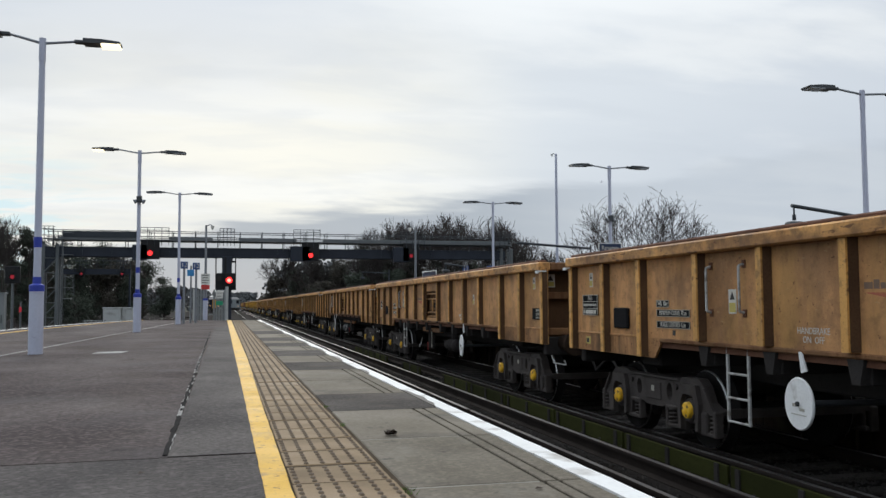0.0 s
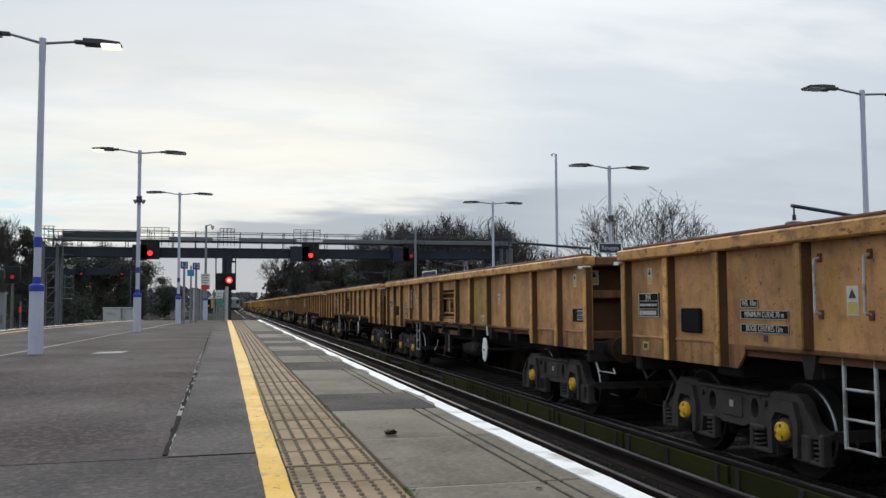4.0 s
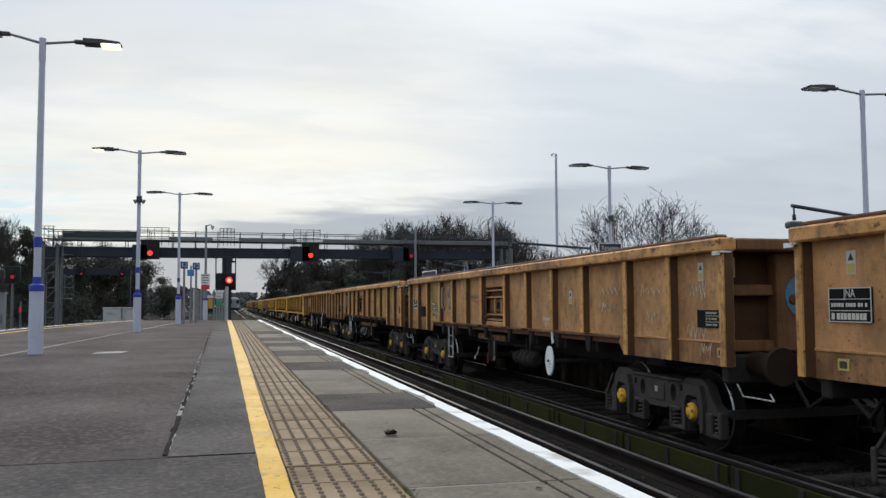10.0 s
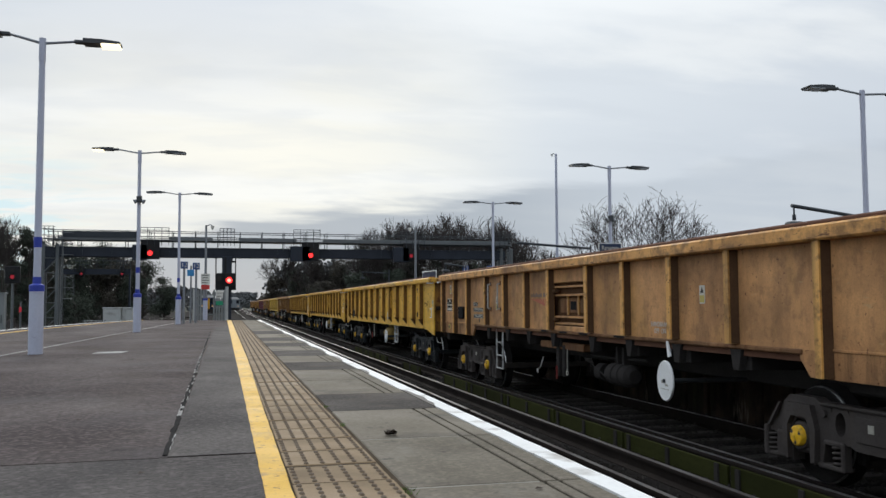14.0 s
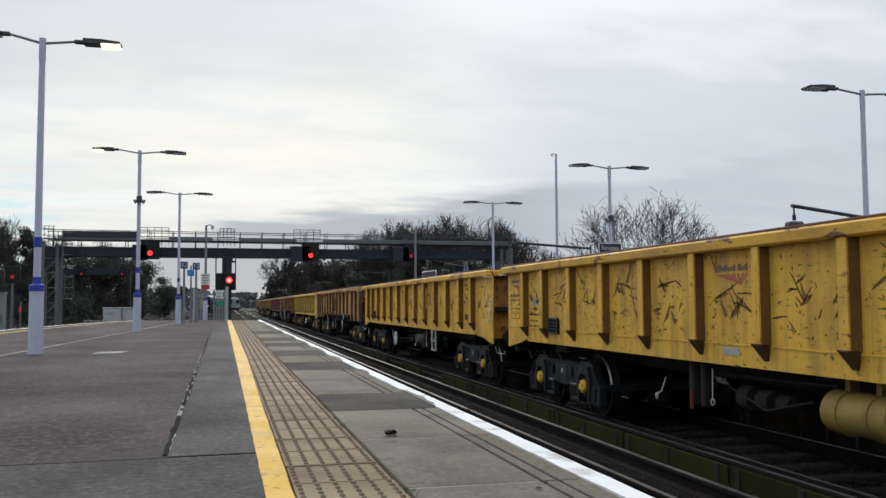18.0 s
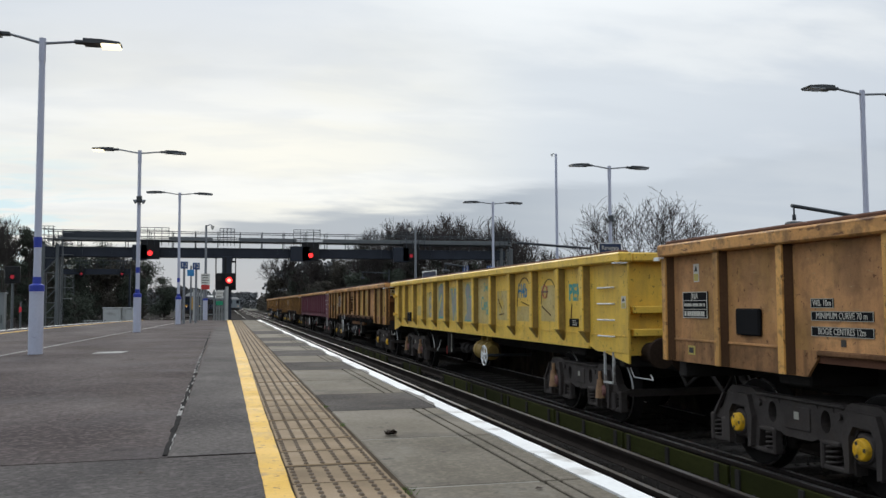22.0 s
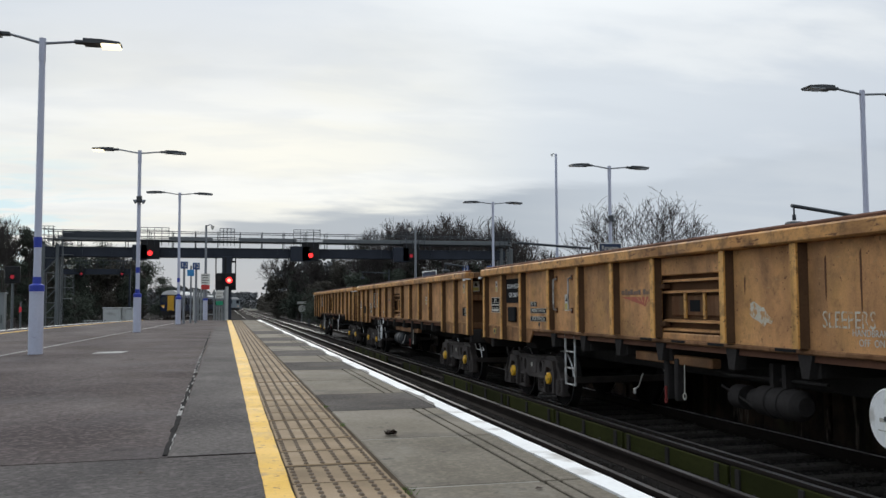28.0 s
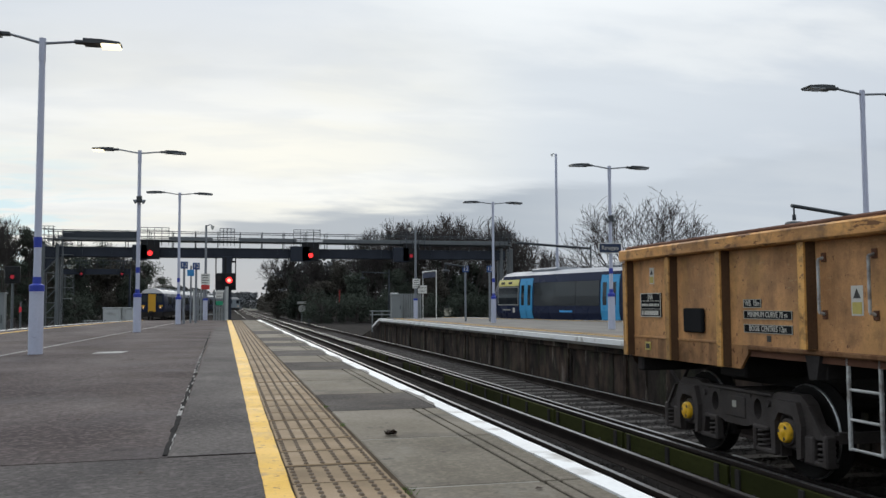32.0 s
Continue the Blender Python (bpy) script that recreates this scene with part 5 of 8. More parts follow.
def ribbed_wagon(paint, rim, bogie_mat, cap_mat, steps=False, label="", disc=1.68):
    """A flush-sided box wagon with flared rib feet and a spoked handbrake wheel."""
    root = thing("box_wagon", label, "wagon", group="goods train wagons")
    underframe(root)
    add_bogie(root, 6.0, bogie_mat, cap_mat, cone=paint == "clean_yellow")
    add_bogie(root, -6.0, bogie_mat, cap_mat, cone=paint == "clean_yellow")
    P = (8.14, *YEL_POSTS, -8.14)
    for a, b in zip(P, P[1:]):
        lo = 1.06
        prof = [(b, lo), (a, lo), (a, 2.26), (b, 2.26)]
        if abs(a) > 8:
            prof = [(b, lo + 0.05), (b + 0.3, lo - 0.02), (a, lo - 0.02), (a, 2.26), (b, 2.26)]
        if abs(b) > 8:
            prof = [(b, lo - 0.02), (a - 0.3, lo - 0.02), (a, lo + 0.05), (a, 2.26), (b, 2.26)]
        part("side_panel", Geo().prism(prof, "x", -1.235, -1.205), [paint], root)
    part("weld_seam", Geo().box(-1.245, -1.235, -8.1, 8.1, 1.27, 1.285), [paint], root)
    w = 0.06
    for y in YEL_POSTS:
        # Post flanks take a darker colour, with their shade painted in, except maroon.
        part("post", post_geo(y, w, w * 1.1, -1.345, 1.30), [paint, {"maroon": "maroon", "clean_yellow": "dirty_shaded_yellow"}.get(paint, "yellow_flank")], root)
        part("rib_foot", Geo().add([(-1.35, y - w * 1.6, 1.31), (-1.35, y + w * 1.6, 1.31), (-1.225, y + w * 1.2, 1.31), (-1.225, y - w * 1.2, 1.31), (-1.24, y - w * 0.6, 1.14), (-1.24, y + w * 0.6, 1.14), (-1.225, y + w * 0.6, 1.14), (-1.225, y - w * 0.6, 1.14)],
                              [(0, 1, 2, 3), (0, 4, 5, 1), (0, 3, 7, 4), (1, 5, 6, 2), (4, 7, 6, 5)]), [{"maroon": "maroon", "clean_yellow": "dirty_shaded_yellow"}.get(paint, "post_side")], root)
    for s in (-1, 1):
        part("top_rail", Geo().box(s * 1.37, s * 1.17, -8.18, 8.18, 2.245, 2.375, 0, 0.02), [rim], root)
    part("rusty_lip", Geo().box(-1.33, -1.19, -8.1, 8.1, 2.37, 2.405, 0, 0.012), ["rust"], root, "rust-brown upper lip")
    part("inner_lining", Geo().box(-1.20, -1.185, -8.0, 8.0, 1.2, 2.36), ["rust"], root)
    part("far_side", Geo().box(1.20, 1.23, -8.1, 8.1, 1.05, 2.26), ["rust"], root)
    part("floor", Geo().box(-1.2, 1.2, -8.0, 8.0, 1.17, 1.24), ["rust"], root)
    for e in (-1, 1):
        part("corner_foot", Geo().prism([(e * 7.30, 1.05), (e * 8.14, 0.92), (e * 8.14, 1.05)], "x", -1.235, -1.205), [paint], root)
        part("end_wall", Geo().box(-1.2, 1.2, e * 7.98, e * 8.02, 1.02, 2.30), [paint if steps else "end_yellow"], root)
        part("end_top_rail", Geo().box(-1.168, 1.168, e * 7.98, e * 8.18, 2.25, 2.37, 0, 0.02), [rim], root)
        for z in (1.32, 1.62) if steps else (1.60,):
            part("end_rib", Geo().box(-1.15, 1.15, e * 8.02, e * 8.13, z - 0.05, z + 0.05, 0, 0.012), [paint if steps else "under_rust"], root)
        part("lamp_bracket", Geo().box(-1.40, -1.24, e * 8.02, e * 8.16, 2.225, 2.243), ["white"], root, "white lamp bracket")
    tb = part("tool_box", Geo().box(-1.275, -1.235, 5.58, 5.98, 1.23, 1.48, 0, 0.015), ["plate"], root, "square black box on the side")
    g = Geo().box(-1.282, -1.275, 5.58, 5.61, 1.23, 1.48).box(-1.282, -1.275, 5.95, 5.98, 1.23, 1.48).box(-1.282, -1.275, 5.61, 5.95, 1.455, 1.48).box(-1.282, -1.275, 5.61, 5.95, 1.23, 1.255)
    for k in range(3):
        g.box(-1.279, -1.275, 5.61, 5.95, 1.30 + 0.05 * k, 1.307 + 0.05 * k)
    part("box_frame", g, ["tank"], tb)
    handwheel(root, disc - (0.10 if steps else 0.02), False, 0.68)
    if paint == "yellow":
        part("brake_pointer", Geo().prism([(-0.03, 0.0), (0.0, 0.22), (0.03, 0.0), (0.018, -0.05), (-0.018, -0.05)], "x", -1.262, -1.245), ["white"], root, "", (0, disc - 0.02, 1.24))
    brake_levers(root, -1.6 if disc > 0 else 1.75)
    air_tank(root, -0.9, "dirty_shaded_yellow" if disc < 0 else "tank", 0.19, 0.74, 0.78)
    brake_gear(root, 0.7)
    warning_label(root, -8.02, 1.72, w=0.13, h=0.16)
    data_plate(root, -6.50, -6.16, 1.36, 1.48, rows=2, label="small blue data plate")
    if steps:
        for z in (1.26, 1.48, 1.70, 1.92):
            part("step_rung", Geo().tube([(-1.24, -7.75, z), (-1.28, -7.72, z), (-1.28, -7.28, z), (-1.24, -7.25, z)], 0.012, 6), ["white"], root, "white step rung")
        g = Geo().box(-1.25, -1.22, -7.42, -7.39, 0.62, 1.05).box(-1.25, -1.22, -7.70, -7.67, 0.62, 1.05).box(-1.26, -1.21, -7.70, -7.39, 0.62, 0.645)
        part("end_step", g, ["worn_white"], root, "pale hanging foot step")
        for z in (1.4, 1.95):
            part("door_bolt", Geo().box(-1.30, -1.235, 7.70, 8.10, z - 0.02, z + 0.02, 0, 0.005).box(-1.31, -1.235, 7.95, 8.02, z - 0.05, z + 0.05, 0, 0.01), [paint], root)
    else:
        g = Geo()
        for y in (-2.95, -3.35):
            g.box(-1.26, -1.22, y - 0.025, y + 0.025, 0.54, 1.06)
        g.box(-1.27, -1.22, -3.37, -2.93, 0.54, 0.575).box(-1.27, -1.22, -3.37, -2.93, 0.78, 0.81)
        part("step", g, ["worn_white"], root, "pale grey foot step")
        for y in (-2.52, -3.12):
            g = Geo().tube([(-1.23, y, 2.12), (-1.29, y, 2.10), (-1.29, y, 1.60), (-1.23, y, 1.58)], 0.014, 6)
            part("hand_rail", g, [paint], root)
        g = Geo().tube([(-1.23, -7.95, 1.60), (-1.29, -7.96, 1.59), (-1.29, -8.12, 1.59), (-1.29, -8.12, 1.38), (-1.29, -7.96, 1.37), (-1.23, -7.95, 1.36)], 0.011, 6)
        part("end_handle", g, ["white"], root, "white grab handle at the corner")
        warning_label(root, -2.82, 1.80, h=0.22, w=0.1)
    return root


def scratches(root, seed, count, mat="ink"):
    """Gouges torn in the paint by grabs: clusters of tapered rusty strokes in each bay."""
    rnd = random.Random(seed)
    P = (8.14, *YEL_POSTS, -8.14)

    def stroke(g, y, z, ang, length, wide, lo, hi, mi=0):
        n, pts = max(3, int(length / 0.035)), []
        for k in range(n + 1):
            t = k / n
            w = wide * (0.25 + math.sin(math.pi * min(1, 0.15 + t * 0.8))) * rnd.uniform(0.6, 1.2)
            pts.append((min(max(y, lo), hi), min(max(z, 1.32), 2.22), w))
            y, z = y + math.cos(ang) * length / n, z + math.sin(ang) * length / n
            ang += rnd.uniform(-0.14, 0.14)
        for (y0, z0, w0), (y1, z1, w1) in zip(pts, pts[1:]):
            d = math.hypot(y1 - y0, z1 - z0)
            if d < 0.004:
                continue
            ny, nz = -(z1 - z0) / d, (y1 - y0) / d
            v = [(-1.2375, y0 + ny * w0, z0 + nz * w0), (-1.2375, y0 - ny * w0, z0 - nz * w0), (-1.2375, y1 - ny * w1, z1 - nz * w1), (-1.2375, y1 + ny * w1, z1 + nz * w1)]
            g.add(v + [(-1.233, b, c) for _, b, c in v], [(0, 1, 2, 3), (0, 4, 5, 1), (2, 6, 7, 3), (1, 5, 6, 2), (3, 7, 4, 0)], mi)

    for a, b in zip(P, P[1:]):
        g, lo, hi = Geo(), b + 0.12, a - 0.12
        for _ in range(count):
            y, z = rnd.uniform(lo + 0.08, hi - 0.08), rnd.triangular(1.40, 2.10, 1.66)
            ang = rnd.choice((0.75, 1.1, 2.0, 2.4, 0.1, 3.0)) + rnd.uniform(-0.25, 0.25)
            stroke(g, y, z, ang, rnd.choice((0.10, 0.16, 0.24, 0.34, 0.46)), rnd.uniform(0.005, 0.013), lo, hi)
            if rnd.random() < 0.6:
                stroke(g, y - 0.03, z + 0.01, ang + rnd.uniform(-0.2, 0.2), rnd.uniform(0.10, 0.26), rnd.uniform(0.012, 0.026), lo, hi, 1)
            if rnd.random() < 0.45:
                stroke(g, y + 0.03, z - 0.02, ang + rnd.uniform(-0.4, 0.4), rnd.uniform(0.06, 0.16), rnd.uniform(0.003, 0.007), lo, hi)
        for _ in range(count * 2):
            stroke(g, rnd.uniform(lo, hi), rnd.uniform(1.36, 2.18), rnd.uniform(0, 3.1), rnd.uniform(0.02, 0.07), rnd.uniform(0.003, 0.010), lo, hi)
        tagged(part("gouge", g, [mat, "smear"], root), "rusty gouges in the paint", kind="stuff")


def grid_marks(root):
    """Worn rows of stencilled bars at the end of the side."""
    rnd = random.Random(4)
    g = Geo()
    for z, h in ((1.85, 0.026), (1.77, 0.016)):
        y = 7.98
        while y > 7.32:
            w = rnd.uniform(0.05, 0.13)
            g.box(-1.2375, -1.234, y - w, y, z - h, z + h)
            y -= w + 0.04
    for z in (1.62, 1.53, 1.44):
        g.box(-1.2372, -1.234, 7.30, 7.98, z - 0.004, z + 0.004)
    for y in (7.95, 7.73, 7.50):
        g.box(-1.2372, -1.234, y - 0.004, y + 0.004, 1.44, 1.62)
    for z in (1.62, 1.52, 1.42, 1.33):
        y = 6.95
        for k in range(3):
            w = rnd.uniform(0.06, 0.15)
            g.box(-1.2375, -1.234, y - w, y, z - 0.011, z + 0.011)
            y -= w + 0.05
    part("stencil", g, ["gouge"], root, "worn brown stencil bars and grid")


def spray(root, text, size, mat, y, z, width=1.0, outline=None, name="graffiti", label="sprayed graffiti", fat=0.0):
    if outline:
        lettering(text, size, outline, root, on_side(-1.2365, y, z, width), name, label, offset=fat + 0.035 * size)
    lettering(text, size, mat, root, on_side(-1.2385, y, z, width), name, label, offset=fat)


# order from the head of the visible train to its last wagon
ORDER = ("A", "B", "A", "B", "B", "A", "B", "A", "B", "Z", "Z", "Y", "B", "G", "A", "R", "B", "A", "B")
KINDS = {"A": tan_wagon(True), "B": tan_wagon(False),
         "Y": ribbed_wagon("yellow", "yellow_rim", "black_bogie", "cap", label="scratched yellow steel box wagon with flared ribs, rolling"),
         "G": ribbed_wagon("clean_yellow", "clean_yellow", "bogie", "dull_cap", steps=True, disc=-1.68, label="bright yellow box wagon with teal graffiti, rolling"),
         "Z": ribbed_wagon("yellow", "yellow_rim", "black_bogie", "cap", label="scratched yellow steel box wagon with flared ribs, rolling", disc=-1.68),
         "R": ribbed_wagon("maroon", "tan_rim", "bogie", "dull_cap", steps=True, label="faded maroon box wagon with a tan top rail, rolling")}
WAGONS = []
used = set()
for n, k in enumerate(ORDER):
    here = pose(TRACK_X, 10.246 + PITCH * n - 6.0, RAIL_Z)
    if k in used:
        w = copy_thing(KINDS[k], here)
    else:
        w = KINDS[k]
        w.matrix_basis = here
        used.add(k)
    WAGONS.append(w)

# what sets single wagons apart
rnd = random.Random(19)
for n, w in enumerate(WAGONS):
    if ORDER[n] not in "AB":
        continue
    panels = [c for c in w.children if c.name.startswith("side_panel")]
    for k, c in enumerate(panels):
        if k in {14: (1, 2, 4, 7, 8, 10, 11), 7: (8, 9, 10), 12: (3,)}.get(n, ()) or rnd.random() < 0.025:
            c.material_slots[0].link = "OBJECT"
            c.material_slots[0].material = M["ochre"]
for n in (9, 10, 11):
    scratches(WAGONS[n], 40 + n, 9 if n != 9 else 3, "gouge")
    grid_marks(WAGONS[n])
    p = part("data_panel", Geo().box(-1.24, -1.23, 6.30, 6.80, 1.68, 1.80), ["silver"], WAGONS[n])
    lettering("EA(A)", 0.085, "ink", WAGONS[n], on_side(-1.2425, 6.54, 1.74), label="black class letters")
    company_flash(WAGONS[n], 0.74, 2.02, 0.62)
    part("framed_label", Geo().box(-1.242, -1.233, 0.62, 0.92, 1.165, 1.245).box(-1.246, -1.242, 0.80, 0.88, 1.18, 1.23), ["dull_print"], WAGONS[n], "worn pale framed label")
    company_flash(WAGONS[n], 7.62, 2.06, 0.6)
    company_flash(WAGONS[n], -6.36, 2.06, 0.5, "smear")
for n, txt, y, z in ((5, "SLEEPER", 1.42, 1.42), (16, "SLEEPERS", -2.45, 1.55)):
    spray(WAGONS[n], txt, 0.21, "chalk", y, z, 0.78, label="white sprayed scrawl")
sign = part("notice_panel", Geo().box(-1.245, -1.23, -6.78, -5.86, 1.69, 2.14), ["plate"], WAGONS[16], "black notice panel with white capitals")
lettering("SCRAP METAL", 0.135, "white", sign, on_side(-1.247, -6.32, 2.00, 0.85))
lettering("USE ONLY", 0.135, "white", sign, on_side(-1.247, -6.32, 1.84, 0.85))
sign = part("notice_panel", Geo().box(-1.245, -1.23, 5.95, 6.78, 1.72, 2.16), ["plate"], WAGONS[16], "black notice panel with white capitals")
lettering("SCRAP METAL", 0.12, "white", sign, on_side(-1.247, 6.36, 2.02, 0.95))
lettering("USE ONLY", 0.12, "white", sign, on_side(-1.247, 6.36, 1.86, 0.95))
g = WAGONS[13]
for txt, y, z, size, w in (("2", 1.96, 1.74, 0.98, 1.25), ("W", 0.74, 1.66, 0.84, 0.68)):
    spray(g, txt, size, "silver", y, z, w, "teal", fat=0.05)
body = ((-0.28, 1.84), (-0.64, 1.84), (-0.68, 1.56), (-0.92, 1.48), (-0.96, 1.36), (-0.14, 1.36), (-0.20, 1.46), (-0.32, 1.52))
head = [(-0.36 + 0.175 * math.cos(0.393 * k), 1.98 + 0.145 * math.sin(0.393 * k)) for k in range(16)]
for shape in (body, head):
    cy, cz = sum(p[0] for p in shape) / len(shape), sum(p[1] for p in shape) / len(shape)
    rim = part("graffiti", Geo().prism([(cy + (p - cy) * 1.16, cz + (q - cz) * 1.14) for p, q in shape], "x", -1.2375, -1.233), ["teal"], g, "teal sprayed outline")
    part("graffiti_fill", Geo().prism(shape, "x", -1.2395, -1.2375), ["silver"], rim, "silver-grey sprayed fill")
part("graffiti", Geo().prism([(-0.66, 2.02), (-0.80, 2.10), (-0.98, 1.86), (-0.94, 1.74), (-0.78, 1.88)], "x", -1.2375, -1.233), ["teal"], g, "teal sprayed flick")
spray(g, "Dwi", 0.24, "teal", -1.72, 2.03, 0.75, fat=0.0)
spray(g, "Cwg", 0.40, "teal", -1.62, 1.70, 0.62, fat=0.002)
part("graffiti_ring", Geo().ring((-1.2375, -1.98, 1.56), "x", 0.10, 0.011, 20, 5), ["teal"], g, "teal sprayed ring")
spray(g, "H4b", 0.34, "blue_spray", -3.98, 1.92, 0.8, fat=0.008)
spray(g, "PEK", 0.34, "teal", -6.38, 1.86, 0.9, fat=0.012)
spray(g, "ude", 0.24, "ink", 3.2, 1.98, 0.9)
spray(g, "8", 0.72, "silver", 3.2, 1.62, 1.2, fat=0.02)
for y, ry, z, top in ((-4.08, 0.40, 1.66, 0.50), (-5.28, 0.36, 1.70, 0.40)):      # faint arched outlines
    arc = [(-1.238, y + ry * math.cos(math.pi * k / 16), z + top * math.sin(math.pi * k / 16)) for k in range(17)]
    part("arched_scrawl", Geo().tube(arc, 0.008, 4), ["ink"], g)
for pts in (((-5.35, 1.52), (-4.95, 1.66)), ((-2.75, 1.62), (-2.55, 1.80)), ((-3.9, 1.74), (-4.4, 1.66), (-4.45, 1.80)), ((-2.9, 1.52), (-2.6, 1.50)), ((-6.2, 1.45), (-6.25, 1.70))):
    part("gouge", Geo().tube([(-1.238, a, b) for a, b in pts], 0.010, 4), ["post_side"], g)
for y, z0, z1, w in ((0.76, 1.33, 2.10, 0.50), (-4.08, 1.40, 1.66, 0.44), (-5.28, 1.42, 2.0, 0.38), (4.4, 1.4, 1.66, 0.42), (-1.69, 1.31, 2.22, 0.53), (3.2, 1.36, 2.0, 0.44), (-2.9, 1.4, 1.95, 0.42), (1.98, 1.34, 2.16, 0.50), (-0.46, 1.32, 2.18, 0.52)):
    part("overpaint_patch", Geo().box(-1.2362, -1.233, y - w, y + w, z0, z1), ["primer"], g, "buff overpainted patch")
ringm = part("ring_mark", Geo().ring((-1.24, -5.1, 1.90), "x", 0.10, 0.012, 22, 5), ["red_print"], g, "red ring with a blue bar")
part("ring_bar", Geo().box(-1.25, -1.24, -5.25, -4.95, 1.885, 1.915), ["blue_print"], ringm)
part("repaint_patch", Geo().prism([(-1.02, 1.60), (-1.04, 1.70), (-1.10, 1.72), (-1.18, 1.68), (-1.26, 1.66), (-1.33, 1.58), (-1.40, 1.55), (-1.38, 1.50), (-1.30, 1.52), (-1.27, 1.47), (-1.16, 1.53), (-1.08, 1.55)], "x", -1.2385, -1.234), ["chalk"], WAGONS[16], "white paint splash")


def scrawl(root, y, z, w, h, seed, mat="chalk", n=9, t=0.006):
    """A loose hand-drawn squiggle on the side."""
    rnd = random.Random(seed)
    pts = [(-1.2375, y + w / 2 - w * k / n + rnd.uniform(-0.3, 0.3) * w / n, z + (h / 2 if k % 2 else -h / 2) * rnd.uniform(0.3, 1.0)) for k in range(n + 1)]
    part("scrawl", Geo().tube(pts, t, 4), [mat], root, "thin white scrawl")


for k, (y, z, w, h) in enumerate(((-7.42, 1.86, 0.34, 0.26), (-7.35, 1.40, 0.42, 0.20), (-7.55, 1.20, 0.22, 0.20), (-6.30, 1.86, 0.60, 0.16), (-6.35, 1.55, 0.40, 0.20), (-5.1, 1.88, 0.62, 0.14), (-4.95, 1.66, 0.4, 0.16))):
    scrawl(WAGONS[6], y, z, w, h, 300 + k)
part("blue_patch", Geo().cyl((-0.22, -7.862, 1.78), (-0.22, -7.866, 1.78), 0.24, n=18), ["blue_spray"], WAGONS[6], "round blue sprayed patch on the end")
for k, (y, z0, z1) in enumerate(((-2.18, 1.72, 2.12), (-2.62, 1.60, 2.15), (-3.62, 1.40, 2.10), (-3.72, 1.45, 1.9), (-0.95, 1.78, 1.98))):
    part("dark_run", Geo().prism([(y - 0.010, z1), (y + 0.010, z1 - 0.03), (y + 0.013, (z0 + z1) / 2), (y + 0.004, z0), (y - 0.005, z0 + 0.05), (y - 0.012, (z0 + z1) / 2 + 0.05)], "x", -1.2375, -1.234), ["rust"], WAGONS[16], "dark rusty run down the panel")


# ---- lamp posts, signs and signals ----
def led_head(parent, x, s, lit):
    """A flat lamp head at the end of an arm; s: side."""
    h = part("lamp_head", Geo().box(x, x + s * 0.16, -0.05, 0.05, -0.03, 0.025, 0, 0.012).prism([(x + s * 0.14, -0.036), (x + s * 0.14, 0.034), (x + s * 0.40, 0.034), (x + s * 0.68, 0.008), (x + s * 0.70, -0.015), (x + s * 0.66, -0.036)], "y", -0.13, 0.13), ["fitting"], parent, "flat dark lamp head")
    part("lens", Geo().box(x + s * (0.40 if lit else 0.34), x + s * 0.685, -0.135, 0.115, -0.070 if lit else -0.050, -0.030 if lit else -0.034, 0, 0.006), ["lens_on" if lit else "lens_off"], h, "glowing warm lens" if lit else "")
    return h


def lamp_post(x, y, z, height, lit=(), bands=True, tilt=(0.10, 0.05), arm=0.56):
    root = thing("lamp_post", "slim lilac-grey platform lamp post with two arms" + (", one head lit" if lit else ""), "lamp post", pose(x, y, z), group="platform lamp posts")
    part("base_shaft", Geo().cyl((0, 0, 0), (0, 0, 0.95), 0.105, 0.103, 20), ["pole"], root)
    part("collar", Geo().cyl((0, 0, 0.95), (0, 0, 1.04), 0.110, n=20).cyl((0, 0, 1.04), (0, 0, 1.07), 0.110, 0.062, 20).cyl((0, 0, 1.07), (0, 0, 1.17), 0.062, n=16), ["collar"], root, "royal blue collar")
    part("shaft", Geo().cyl((0, 0, 1.1), (0, 0, height - 0.35), 0.056, 0.046, 14).cyl((0, 0, height - 0.36), (0, 0, height), 0.052, 0.052, 14), ["pole"], root)
    if bands:
        part("blue_band", Geo().cyl((0, 0, 1.62), (0, 0, 1.78), 0.060, n=14), ["collar"], root)
    part("access_door", Geo().box(-0.04, 0.04, -0.112, -0.095, 0.25, 0.55, 0, 0.006), ["pole"], root)
    for k, s in enumerate((-1, 1)):
        e = (s * arm, 0, height - 0.06 + tilt[k])
        part("arm", Geo().cyl((0, 0, height - 0.08), e, 0.022, 0.020, 8), ["pole_dark"], root)
        h = led_head(root, s * (arm - 0.02), s, s in lit)
        h.location = (0, 0, height - 0.06 + tilt[k])
    return root


lamp_post(-2.81, 14.45, 0, 4.87, lit=(1,), tilt=(0.10, 0.04), arm=0.48)
l2 = lamp_post(-2.38, 25.41, 0, 5.02, lit=(-1,), tilt=(0.07, 0.04))
lamp_post(-1.81, 35.34, 0, 5.10, tilt=(0.06, 0.04))
lamp_post(11.65, 14.0, P2Z, 4.76, tilt=(0.06, 0.02))
lamp_post(10.93, 23.74, P2Z, 4.80, tilt=(0.06, 0.04))
lamp_post(10.40, 33.69, P2Z, 4.86, tilt=(0.04, 0.04))


